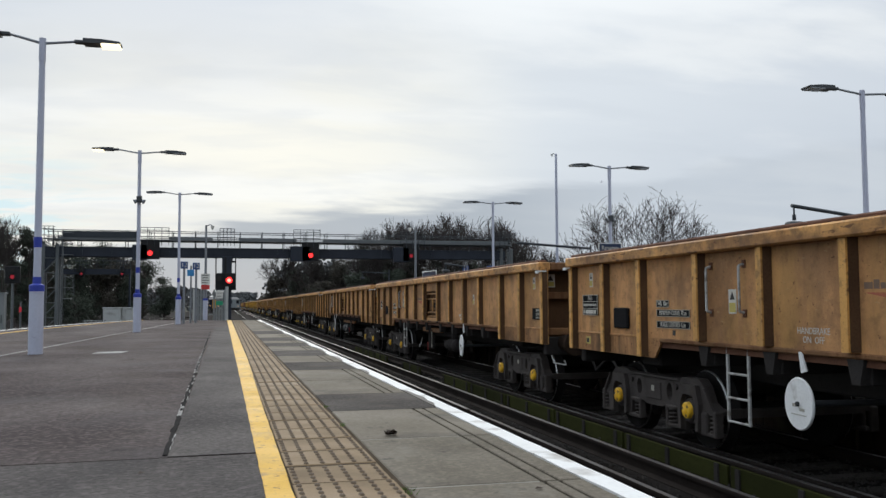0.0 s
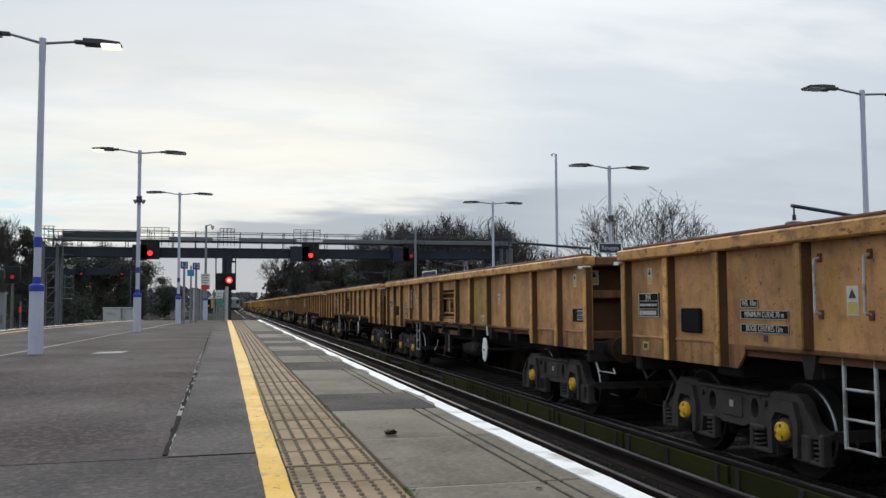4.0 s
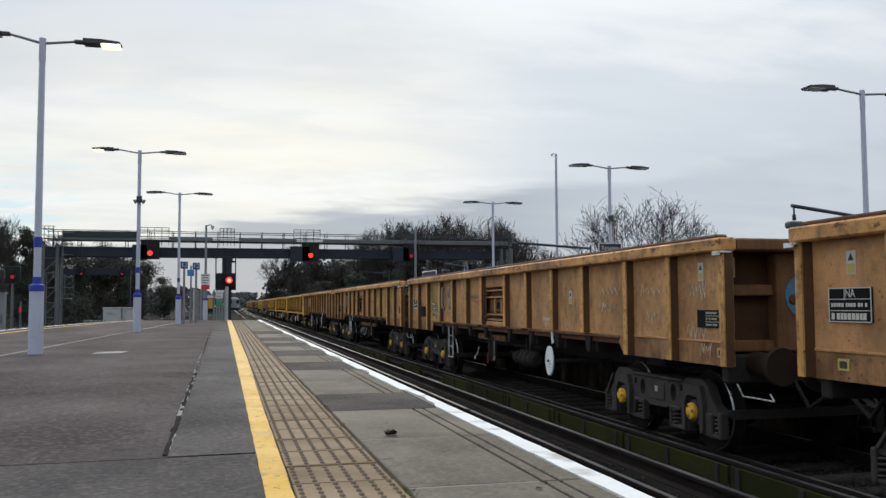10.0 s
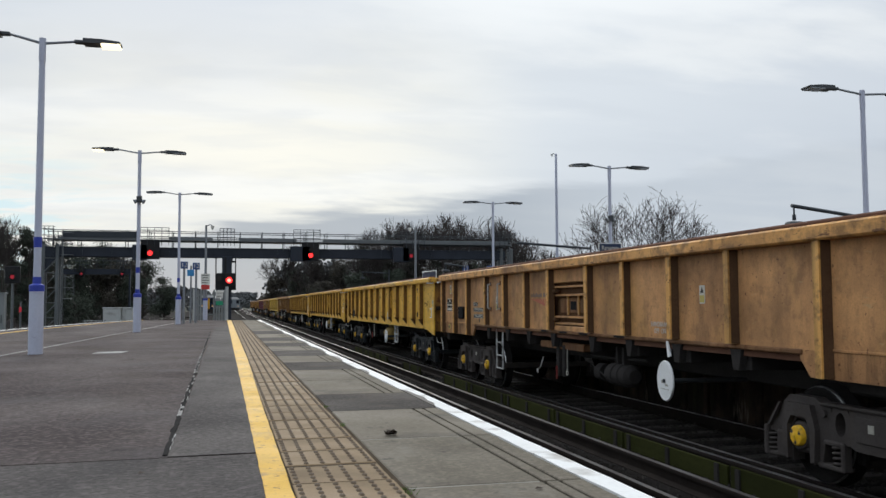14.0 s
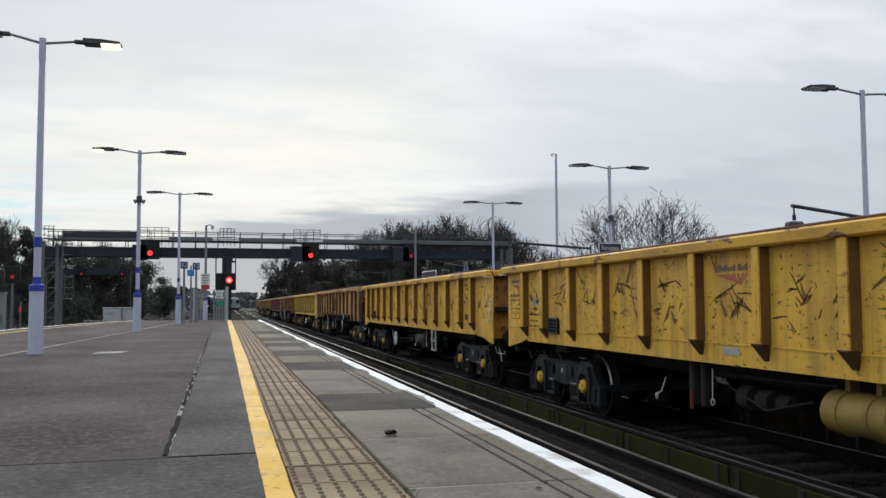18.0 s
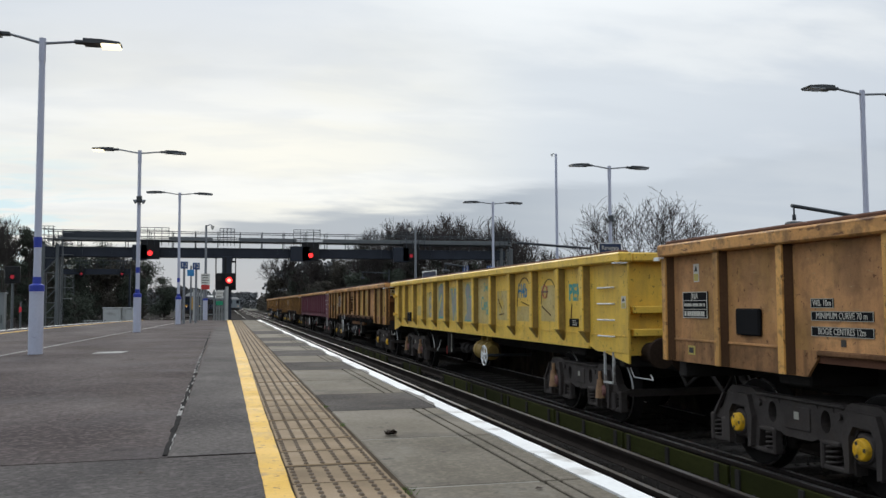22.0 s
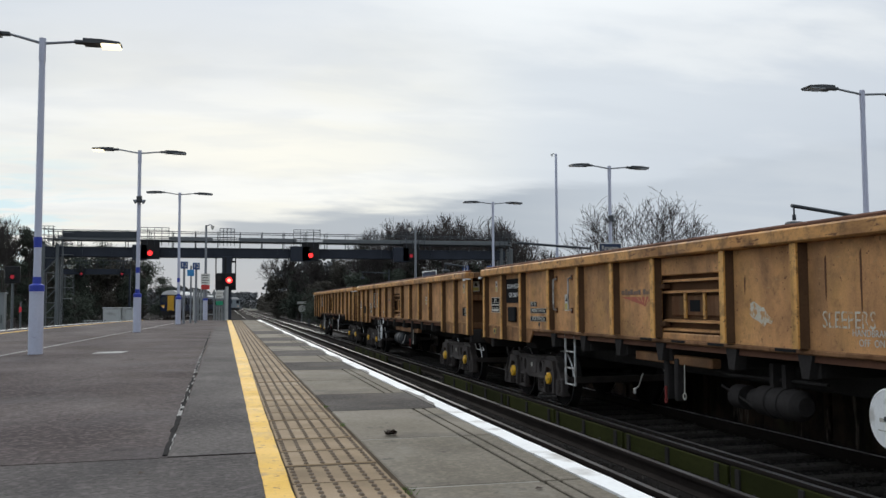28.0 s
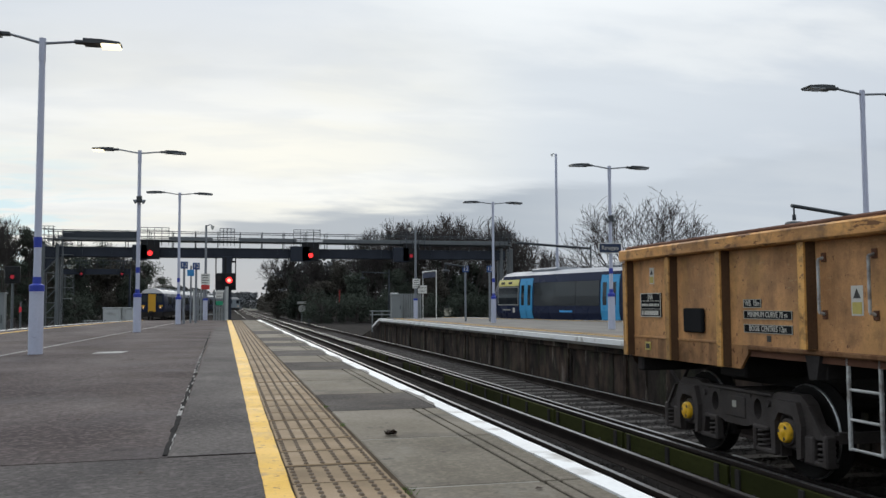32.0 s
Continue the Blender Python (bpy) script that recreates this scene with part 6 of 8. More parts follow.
def loudspeaker(x, y, z):
    root = thing("loudspeaker", "small grey platform loudspeaker pair clamped to a lamp post", "loudspeaker", pose(x, y, z), group="loudspeakers")
    for s in (-1, 1):
        part("horn", Geo().cyl((s * 0.05, 0, 0), (s * 0.13, -0.02, -0.04), 0.035, 0.07, 14), ["pole_dark"], root)
    part("clamp", Geo().box(-0.07, 0.07, -0.07, 0.07, -0.05, 0.12, 0, 0.01), ["fitting"], root)


loudspeaker(10.93, 23.70, 3.18)
loudspeaker(-2.37, 25.37, 3.62)


def camera_mast(x, y, z, height, s=-1, r=0.05, blue=False, pale=False):
    root = thing("camera_mast", "tall slim grey mast with a small dome camera", "mast", pose(x, y, z), group="camera masts")
    part("mast", Geo().cyl((0, 0, 0), (0, 0, height), r * 1.4, r, 12), ["pole" if pale else "pole_dark"], root)
    part("bracket", Geo().tube([(0, 0, height - 0.05), (s * 0.18, 0, height + 0.03), (s * 0.30, 0, height - 0.03)], 0.02, 6), ["pole_dark"], root)
    part("camera_dome", Geo().cyl((s * 0.30, 0, height - 0.03), (s * 0.30, 0, height - 0.13), 0.085, 0.075, 14).cyl((s * 0.30, 0, height - 0.13), (s * 0.30, 0, height - 0.22), 0.07, 0.03, 14), ["sign_white"], root)
    if blue:
        part("base_shaft", Geo().cyl((0, 0, 0), (0, 0, 0.95), 0.11, n=16), ["pole"], root)
        part("collar", Geo().cyl((0, 0, 0.95), (0, 0, 1.05), 0.12, n=16), ["collar"], root)
    return root


camera_mast(-1.0, 43.9, 0, 4.6, 1, blue=True)
camera_mast(9.64, 45.1, P2Z, 4.8, -1, blue=True)
camera_mast(23.4, 60.0, -1.3, 13.0, -1, 0.085, pale=True)


def stop_marker(x, y, z, height, number="12"):
    root = thing("stop_marker", "grey post with a small navy square bearing the number %s" % number, "sign", pose(x, y, z), group="car stop markers")
    part("post", Geo().cyl((0, 0, 0), (0, 0, height), 0.045, n=10), ["pole_dark"], root)
    f = part("face", Geo().box(-0.14, 0.14, -0.07, -0.05, height - 0.28, height, 0, 0.006), ["marker_blue"], root)
    lettering(number, 0.24, "print", f, facing_near(0, -0.0725, height - 0.14))


stop_marker(-1.65, 36.3, 0, 2.46)
stop_marker(-1.22, 37.2, 0, 2.46)
stop_marker(10.0, 36.5, P2Z, 2.40)
stop_marker(10.94, 36.0, P2Z, 2.38)
root = thing("information_sign", "plain bright blue square sign on a thin grey post", "sign", pose(-1.43, 37.4, 0))
part("post", Geo().cyl((0, 0, 0), (0, 0, 2.35), 0.035, n=8), ["pole_dark"], root)
part("face", Geo().box(-0.15, 0.13, -0.05, -0.03, 1.92, 2.18, 0, 0.004), ["sign_blue"], root)


def notice_board(x, y, z, w, h, rows, mat="sign_white", name="notice_sign", label="white notice sign with unreadable lines"):
    root = thing(name, label, "sign", pose(x, y, z), group="platform notices")
    f = part("board", Geo().box(-w / 2, w / 2, -0.02, 0.02, 0, h, 0, 0.006), [mat], root)
    part("clamp", Geo().box(-0.04, 0.04, 0.02, 0.14, h * 0.4, h * 0.6), ["pole_dark"], root)
    for k in range(rows):
        zc = h * (1 - (k + 0.7) / (rows + 0.4))
        part("text_bar", Geo().box(-w * 0.38, w * (0.38 - 0.12 * (k % 2)), -0.024, -0.02, zc - h * 0.03, zc + h * 0.03), ["ink"], f)
    return root


notice_board(-1.0, 43.70, 1.72, 0.42, 0.52, 4)
notice_board(-1.0, 43.70, 1.48, 0.40, 0.22, 0, "sign_red", label="plain red strip sign below a white notice")
notice_board(-0.35, 44.36, 1.05, 0.34, 0.36, 2)
notice_board(-0.35, 44.36, 0.72, 0.34, 0.20, 0, "sign_green", label="small plain green sign")
notice_board(9.64, 44.9, 1.55, 0.40, 0.50, 4)
nb = notice_board(9.96, 44.9, 1.28, 0.48, 0.42, 2)
part("side_bracket", Geo().box(-0.34, -0.20, 0.02, 0.22, 0.16, 0.22), ["pole_dark"], nb)
notice_board(8.95, 47.46, 1.02, 0.42, 0.34, 2, label="white notice sign with a red symbol")
notice_board(8.95, 47.46, 0.78, 0.28, 0.16, 0, "sign_green", label="small plain green sign")

root = thing("direction_sign", "white-framed hoop sign with a navy name panel", "sign", pose(10.5, 45.6, P2Z, 0, 0, -1))
for x in (-0.11, 0.11):
    part("post", Geo().cyl((x, 1.2 * -x * 9, 0), (x, 1.2 * -x * 9, 2.52), 0.024, n=8), ["sign_white"], root)
part("top_bar", Geo().cyl((-0.11, 1.19, 2.5), (0.11, -1.19, 2.5), 0.026, n=8), ["sign_white"], root)
f = part("name_panel", Geo().prism([(-0.13, 1.19), (-0.09, 1.19), (0.13, -1.19), (0.09, -1.19)], "z", 2.16, 2.44), ["sign_navy"], root)
part("name_bars", Geo().prism([(-0.055, 0.4), (-0.050, 0.4), (0.015, -0.3), (0.010, -0.3)], "z", 2.22, 2.34), ["print"], f)
root = thing("station_name_board", "navy station name board with white letters on a lamp post", "sign", pose(10.86, 23.60, 2.20))
f = part("board", Geo().box(-0.35, 0.33, -0.02, 0.02, 0, 0.26, 0, 0.006), ["sign_navy"], root)
part("border", Geo().box(-0.37, 0.35, -0.012, 0.012, -0.02, 0.28), ["sign_white"], root)
lettering("Ramsgate", 0.17, "print", f, facing_near(-0.01, -0.023, 0.13, 0.82))

# arms that carry small hanging devices
def hanging_arm(x0, x1, y, z0, z1, drop, post=None, label="dark boom with a small hanging loudspeaker"):
    root = thing("boom_arm", label, "boom", pose(x0, y, z0), group="boom arms")
    dx, dz = x1 - x0, z1 - z0
    part("boom", Geo().cyl((0, 0, 0), (dx, 0, dz), 0.035 if abs(dx) < 3 else 0.075, n=8), ["dark_rail"], root)
    if drop:
        part("hanger", Geo().cyl((0.05, 0, 0), (0.05, 0, -drop * 0.65), 0.018, n=6).cyl((0.05, 0, -drop * 0.4), (0.05, 0, -drop * 0.65), 0.035, n=8), ["dark_rail"], root)
        part("speaker_box", Geo().box(-0.10, 0.20, -0.10, 0.10, -drop, -drop * 0.70, 0, 0.03), ["fitting"], root)
    if post:
        part("post", Geo().cyl((dx, 0, dz + 0.25), (dx, 0, post - z0), 0.05, n=8), ["dark_rail"], root)
    return root


hanging_arm(10.05, 11.65, 14.0, 2.50, 2.30, 0.42)
hanging_arm(16.9, 21.7, 50.0, 4.38, 4.08, 0, -1.2, "dark boom on a post behind the platform")
hanging_arm(9.05, 10.0, 36.4, 2.45, 2.32, 0.36)
hanging_arm(9.35, 11.3, 62.0, 3.02, 2.95, 0.5, -1.2)

# ---- signal gantry across all lines ----
GY = 65.0
gantry = thing("signal_gantry", "long navy steel signal gantry with a railed walkway spanning the tracks", "gantry", pose(0, GY, 0))
part("girder", Geo().box(-12.2, 20.9, -0.45, 0.45, 4.10, 4.80, 0, 0.03), ["navy"], gantry)
for x in [(-11.6 + 1.9 * k) for k in range(18)]:
    part("stiffener", Geo().box(x - 0.03, x + 0.03, -0.49, -0.45, 4.12, 4.78), ["navy"], gantry)
part("walkway", Geo().box(-11.6, 21.2, -0.75, 0.75, 5.24, 5.28), ["galv"], gantry, "galvanised walkway")
for x in [(-11.5 + 1.55 * k) for k in range(22)]:
    part("rail_post", Geo().box(x - 0.025, x + 0.025, -0.80, -0.75, 4.74, 5.95).box(x - 0.025, x + 0.025, 0.75, 0.80, 4.74, 5.95).box(x - 0.03, x + 0.03, -0.80, 0.80, 4.72, 4.80), ["dark_rail"], gantry)
for y in (-0.78, 0.78):
    for z in (5.93, 5.55, 5.32):
        part("hand_rail", Geo().cyl((-12.2, y, z), (21.3, y, z - 0.12), 0.026 if z > 5.4 else 0.05, n=6), ["dark_rail" if z > 5.4 else "galv"], gantry)
for a, b in ((-11.2, -6.0), (-4.0, -1.0), (0.8, 4.9), (6.8, 21.0)):
    part("kick_plate", Geo().box(a, b, -0.82, -0.79, 5.24, 5.50, 0, 0.01), ["galv"], gantry)
for x in (-12.2, -11.3, 20.6, 21.4):
    part("leg", Geo().box(x - 0.10, x + 0.10, -0.5, -0.3, -1.3, 4.98).box(x - 0.10, x + 0.10, 0.3, 0.5, -1.3, 4.98), ["galv"], gantry)
for x0, x1 in ((-12.2, -11.3), (20.6, 21.4)):
    g = Geo()
    for k in range(6):
        z = -1.1 + 1.02 * k
        g.cyl((x0, -0.4, z), (x1, -0.4, z + 1.0), 0.04, n=6).cyl((x0, -0.4, z), (x1, -0.4, z), 0.03, n=6)
    part("bracing", g, ["galv"], gantry)
part("column", Geo().prism([(-0.24, -1.3), (0.30, -1.3), (0.26, 3.3), (0.42, 4.1), (-0.36, 4.1), (-0.20, 3.3)], "y", -0.3, 0.3), ["navy"], gantry)
part("mesh_screen", Geo().box(-10.9, -6.1, -0.86, -0.83, 5.42, 5.86), ["dark_rail"], gantry, "dark screen along the walkway")
part("corner_knee", Geo().prism([(-12.3, 4.1), (-11.2, 4.1), (-11.7, 3.7), (-12.1, 3.0), (-12.3, 2.2)], "y", -0.4, 0.4), ["navy"], gantry)
for xc, w in ((-12.0, 1.1), (-4.9, 1.9), (5.6, 1.9), (0.0, 1.0), (20.6, 1.6), (13.4, 1.8)):
    g = Geo()
    for z in (5.5, 5.95, 6.12):
        g.tube([(xc - w / 2, -1.3, z), (xc + w / 2, -1.3, z), (xc + w / 2, -0.7, z)], 0.022, 5)
    for k in range(5):
        x = xc - w / 2 + w * k / 4
        g.cyl((x, -1.3, 4.9), (x, -1.3, 6.12), 0.02, n=5)
    part("signal_cage", g, ["dark_rail"], gantry)
g = Geo()
for y in (-1.0, -0.6):
    g.cyl((-10.9, y, -1.3), (-10.9, y, 5.9), 0.03, n=6)
for k in range(24):
    g.cyl((-10.9, -1.0, -1.2 + 0.3 * k), (-10.9, -0.6, -1.2 + 0.3 * k), 0.016, n=5)
for k in range(7):
    g.ring((-10.6, -0.8, 1.2 + 0.75 * k), "z", 0.38, 0.02, 14, 4)
part("access_ladder", g, ["galv"], gantry, "caged galvanised ladder")
for xc in (21.1, 20.4):
    part("end_frame", Geo().tube([(xc, -0.7, 2.6), (xc, -0.7, 4.6), (xc, 0.7, 4.6), (xc, 0.7, 2.6)], 0.03, 6), ["galv"], gantry)


def signal_head(x, z, dim=False, wide=1.25, tall=0.95, red_dx=0.0, y=GY - 0.95, red_z=0.0, big=False):
    root = thing("signal", "black colour-light signal head showing red on the gantry", "signal", pose(x, y, z), group="signals")
    part("casing", Geo().box(-wide / 2, wide / 2, 0.0, 0.32, -0.42, tall, 0, 0.03), ["black"], root)
    # The big signal's disc is widened to paint in the glow round its lens.
    a = part("aspect", Geo().cyl((red_dx, -0.005, red_z), (red_dx, -0.03, red_z), 0.22 if big else (0.13 if dim else 0.17), n=20), ["signal_dim" if dim else "signal_red"], root, "glowing red lens")
    if big:
        part("aspect_core", Geo().cyl((red_dx, -0.03, red_z), (red_dx, -0.036, red_z), 0.13, n=16), ["signal_core"], a)
    part("hood", Geo().cyl((red_dx, -0.02, red_z), (red_dx, -0.16, red_z), 0.25 if big else 0.20, n=20, caps=False), ["black"], root)
    for k in (1, 2):
        if tall > 0.4 * k + 0.15:
            part("dark_aspect", Geo().cyl((red_dx, -0.005, red_z + 0.4 * k), (red_dx, -0.02, red_z + 0.4 * k), 0.12, n=16), ["under"], root)
    return root


signal_head(-5.22, 4.36, red_dx=0.0)
signal_head(5.90, 4.30)
signal_head(13.36, 4.32, dim=True)
for x, w in ((-5.9, 1.0), (5.2, 1.5), (12.6, 1.2)):
    part("relay_box", Geo().box(x - w / 2, x + w / 2, -0.95, -0.5, 3.85, 4.95, 0, 0.03), ["navy"], gantry)
# the large signal under the gantry beside the platform end
s = signal_head(0.18, 2.48, wide=0.66, tall=0.52, red_dx=-0.02, big=True)
part("backplate", Geo().box(-0.98, 0.46, 0.32, 0.36, -0.62, 0.52, 0, 0.02).box(-0.98, -0.90, 0.32, 0.36, 0.52, 1.62).box(0.38, 0.46, 0.32, 0.36, 0.52, 1.62).box(-0.36, -0.22, 0.30, 0.36, 0.52, 1.62), ["black"], s)
part("centre_column", Geo().box(-0.52, 0.16, 0.36, 0.70, -0.6, 1.72, 0, 0.02).box(-0.16, 0.16, 0.36, 0.60, -3.6, -0.6, 0, 0.02), ["navy"], s)
part("bracket_shelf", Geo().box(-0.95, 0.45, -0.3, 0.36, -0.70, -0.62).box(0.1, 0.45, -0.05, 0.0, 1.25, 1.38), ["black"], s)
part("lamp_pair", Geo().cyl((-0.70, -0.02, 0.12), (-0.70, -0.12, 0.12), 0.17, n=16), ["under"], s)
s = signal_head(-13.55, 2.62, dim=True, y=62, wide=0.9, tall=0.7)
part("mast", Geo().cyl((0, 0.2, -3.9), (0, 0.2, -0.4), 0.09, n=8), ["galv"], s)
root = thing("ground_signal", "small grey relay post with a red lamp beside the far track", "signal", pose(-13.1, 62.5, -1.2))
part("post", Geo().cyl((0, 0, 0), (0, 0, 2.2), 0.06, n=8), ["galv"], root)
part("lamp", Geo().box(-0.07, 0.07, -0.14, -0.06, 1.52, 1.86, 0, 0.02), ["signal_dim"], root)

root = thing("line_sign", "small dark lineside sign with white bars", "sign", pose(-14.6, 61.5, -1.2))
part("post", Geo().cyl((0, 0, 0), (0, 0, 3.2), 0.06, n=8), ["galv"], root)
f = part("board", Geo().box(-0.45, 0.45, -0.10, -0.06, 2.5, 3.2, 0, 0.01), ["black"], root)
for x in (-0.22, -0.02, 0.16):
    part("text_bar", Geo().box(x - 0.05, x + 0.05, -0.106, -0.10, 2.65, 3.05), ["print"], f)

# a second gantry far down the left lines
g2 = thing("signal_gantry", "distant dark signal gantry over several lines", "gantry", pose(-19, 118, 0))
part("girder", Geo().box(-1.8, 7.1, -0.3, 0.3, 4.65, 5.35), ["navy"], g2)
part("hand_rail", Geo().cyl((-1.8, -0.4, 6.4), (7.1, -0.4, 6.4), 0.035, n=5).cyl((-1.8, -0.4, 5.9), (7.1, -0.4, 5.9), 0.03, n=5), ["dark_rail"], g2)
for k in range(12):
    x = -1.8 + 8.9 * k / 11
    part("rail_post", Geo().cyl((x, -0.4, 5.3), (x, -0.4, 6.4), 0.03, n=5), ["dark_rail"], g2)
for xc in (1.3, 6.1):
    g = Geo()
    for k in range(4):
        g.cyl((xc - 0.6 + 0.4 * k, -0.9, 5.0), (xc - 0.6 + 0.4 * k, -0.9, 6.8), 0.03, n=5)
    for z in (5.9, 6.3, 6.8):
        g.cyl((xc - 0.6, -0.9, z), (xc + 0.6, -0.9, z), 0.03, n=5)
    part("signal_cage", g, ["dark_rail"], g2)
for x in (-1.6, 7.0):
    part("leg", Geo().box(x - 0.1, x + 0.1, -0.3, 0.3, -1.3, 4.65), ["navy"], g2)
g = Geo()
for x in (-0.75, 0.35):
    for y in (-0.35, 0.35):
        g.cyl((x, y, -1.3), (x * 0.9 - 0.02, y, 4.65), 0.05, n=5)
for k in range(8):
    z = -1.2 + 0.72 * k
    for a, b in ((-0.75, 0.35), (0.35, -0.75)):
        g.cyl((a, -0.35, z), (b, -0.35, z + 0.72), 0.03, n=4)
part("lattice_leg", g, ["galv"], g2, "grey lattice leg")
for x in (-17.7, -12.9):
    signal_head(x, 4.72, dim=True, y=117.38, wide=0.6)

# cabinets, fences and clutter at the platform ends
def cabinet(x, y, z, w, d, h, doors=2, label="pale grey trackside equipment cabinet", skin="cabinet"):
    root = thing("equipment_cabinet", label, "cabinet", pose(x, y, z), group="equipment cabinets")
    part("body", Geo().box(-w / 2, w / 2, -d / 2, d / 2, 0, h, 0, 0.02), [skin], root)
    part("lid", Geo().box(-w / 2 - 0.04, w / 2 + 0.04, -d / 2 - 0.05, d / 2 + 0.05, h, h + 0.06, 0, 0.015), [skin], root)
    for k in range(doors):
        a = -w / 2 + w * k / doors
        dd = part("door", Geo().box(a + 0.03, a + w / doors - 0.03, -d / 2 - 0.02, -d / 2, 0.06, h - 0.05, 0, 0.006), [skin], root)
        part("handle", Geo().box(a + w / doors - 0.12, a + w / doors - 0.08, -d / 2 - 0.05, -d / 2 - 0.02, h * 0.45, h * 0.6), ["fitting"], dd)
    return root


cabinet(-6.88, 58.0, -1.2, 1.05, 0.7, 1.75, 1)
cabinet(-6.03, 58.2, -1.2, 0.62, 0.7, 1.75, 1)
cabinet(9.0, 47.2, -0.2, 0.55, 0.5, 1.42, 1, "dull grey equipment cabinet behind the platform screen", "fence")
cabinet(-10.45, 45.0, -1.2, 0.7, 0.5, 2.5, 1, "tall dull grey trackside cabinet", "fence")
pal = thing("palisade_fence", "grey steel palisade screen at the platform end", "fence", pose(-0.62, 44.4, -0.05), group="palisade fences")
for k in range(13):
    x = -0.85 + 0.125 * k
    if 5 <= k <= 6:
        continue
    part("pale", Geo().prism([(x - 0.045, 0.0), (x + 0.045, 0.0), (x + 0.045, 1.48), (x, 1.56), (x - 0.045, 1.48)], "y", -0.01, 0.01), ["fence"], pal)
for z in (0.3, 1.25):
    part("fence_rail", Geo().box(-0.92, 0.70, 0.01, 0.05, z, z + 0.05), ["fence"], pal)
part("fence_post", Geo().box(0.56, 0.70, -0.03, 0.07, 0, 1.68, 0, 0.01), ["cabinet"], pal)
part("fence_post", Geo().box(-0.98, -0.86, -0.03, 0.07, 0, 1.55, 0, 0.01), ["cabinet"], pal)
pal = thing("palisade_fence", "grey steel palisade screen at the platform end", "fence", pose(9.6, 47.5, P2Z), group="palisade fences")
for k in range(14):
    x = -0.8 + 0.125 * k
    part("pale", Geo().prism([(x - 0.05, 0.0), (x + 0.05, 0.0), (x + 0.05, 1.30), (x, 1.36), (x - 0.05, 1.30)], "y", -0.01, 0.01), ["fence"], pal)
for z in (0.3, 1.1):
    part("fence_rail", Geo().box(-0.85, 0.88, 0.01, 0.05, z, z + 0.05), ["fence"], pal)
tr = thing("low_railing", "low pale steel railing on the platform ramp", "railing", pose(7.8, 48.2, -0.4), group="low railings")
for z in (0.55, 0.75):
    part("rail", Geo().cyl((-0.1, 0, z), (1.1, -0.3, z), 0.03, n=6), ["fence"], tr)
for k in range(3):
    part("post", Geo().cyl((0.05 + 0.5 * k, -0.14 * k, -0.4), (0.05 + 0.5 * k, -0.14 * k, 0.8), 0.035, n=6), ["fence"], tr)
tr = thing("low_railing", "low grey trackside railing", "railing", pose(-8.45, 57, -1.2), group="low railings")
for z in (0.7, 1.0):
    part("rail", Geo().cyl((0, 0, z), (1.3, 0.3, z), 0.03, n=6), ["fence"], tr)
for k in range(4):
    part("post", Geo().cyl((0.1 + 0.37 * k, 0.085 * k, 0), (0.1 + 0.37 * k, 0.085 * k, 1.05), 0.035, n=6), ["fence"], tr)
for x, y, h in ((6.9, 76, 0.5), (-4.0, 52, 0.6), (-11.5, 50, 0.5)):
    thing("marker_stub", "short pale trackside marker post", "marker", pose(x, y, -1.2), group="marker stubs", geo=Geo().cyl((0, 0, 0), (0, 0, h), 0.09, 0.08, 8).box(-0.14, 0.14, -0.1, 0.1, h, h + 0.16, 0, 0.02), mats=["tank"])
rs = thing("repeater_sign", "small grey round-faced lineside sign on a post", "sign", pose(7.6, 92, -1.2))
part("post", Geo().cyl((0, 0, 0), (0, 0, 1.9), 0.06, n=8), ["galv"], rs)
part("disc", Geo().cyl((0, -0.05, 1.5), (0, -0.09, 1.5), 0.38, n=18), ["silver"], rs)
part("crossbar", Geo().box(-0.5, 0.5, -0.09, -0.05, 2.0, 2.25), ["silver"], rs)
for x, y in ((12.0, 96), (18.5, 96)):
    rp = thing("lineside_post", "thin red and dark lineside post", "post", pose(x, y, -1.2), group="lineside posts")
    part("post", Geo().cyl((0, 0, 0), (0, 0, 3.0), 0.06, n=6), ["under"], rp)
    part("red_top", Geo().cyl((0, 0, 2.2), (0, 0, 3.5), 0.08, n=6), ["red_handle"], rp)

# small litter on the platform
rnd = random.Random(3)
g = Geo()
for k in range(26):
    a, r = rnd.uniform(0, 6.28), rnd.uniform(0.0, 0.03)
    cx, cy = r * math.cos(a), r * math.sin(a)
    s, z = rnd.uniform(0.014, 0.028), rnd.uniform(0.002, 0.022)
    b = rnd.uniform(0, 3)
    g.add([(cx + s * math.cos(b), cy + s * math.sin(b), z), (cx - s * math.sin(b), cy + s * math.cos(b), z + rnd.uniform(0, 0.02)), (cx - s * math.cos(b), cy - s * math.sin(b), z), (cx + s * math.sin(b), cy - s * math.cos(b), z - 0.004 + rnd.uniform(0, 0.015))], [(0, 1, 2, 3)])
thing("leaf_clump", "small clump of wet dead leaves on the slab", "leaves", pose(0.89, 4.86, 0.002), geo=g, mats=["leaf_brown"])
for px, py, n in ((0.70, 3.40, 14), (0.69, 5.35, 9), (0.70, 6.3, 7)):
    g = Geo()
    for k in range(n):
        a, h = rnd.uniform(0, 6.28), rnd.uniform(0.012, 0.028)
        x, y = rnd.uniform(-0.02, 0.02), rnd.uniform(-0.06, 0.06)
        g.add([(x - 0.003, y, 0), (x + 0.003, y, 0), (x + h * 0.7 * math.cos(a), y + h * 0.7 * math.sin(a), h)], [(0, 1, 2)])
    thing("weed_tuft", "tiny green weed in the paving joint", "weed", pose(px, py, -0.004), group="weed tufts", geo=g, mats=["weed"])
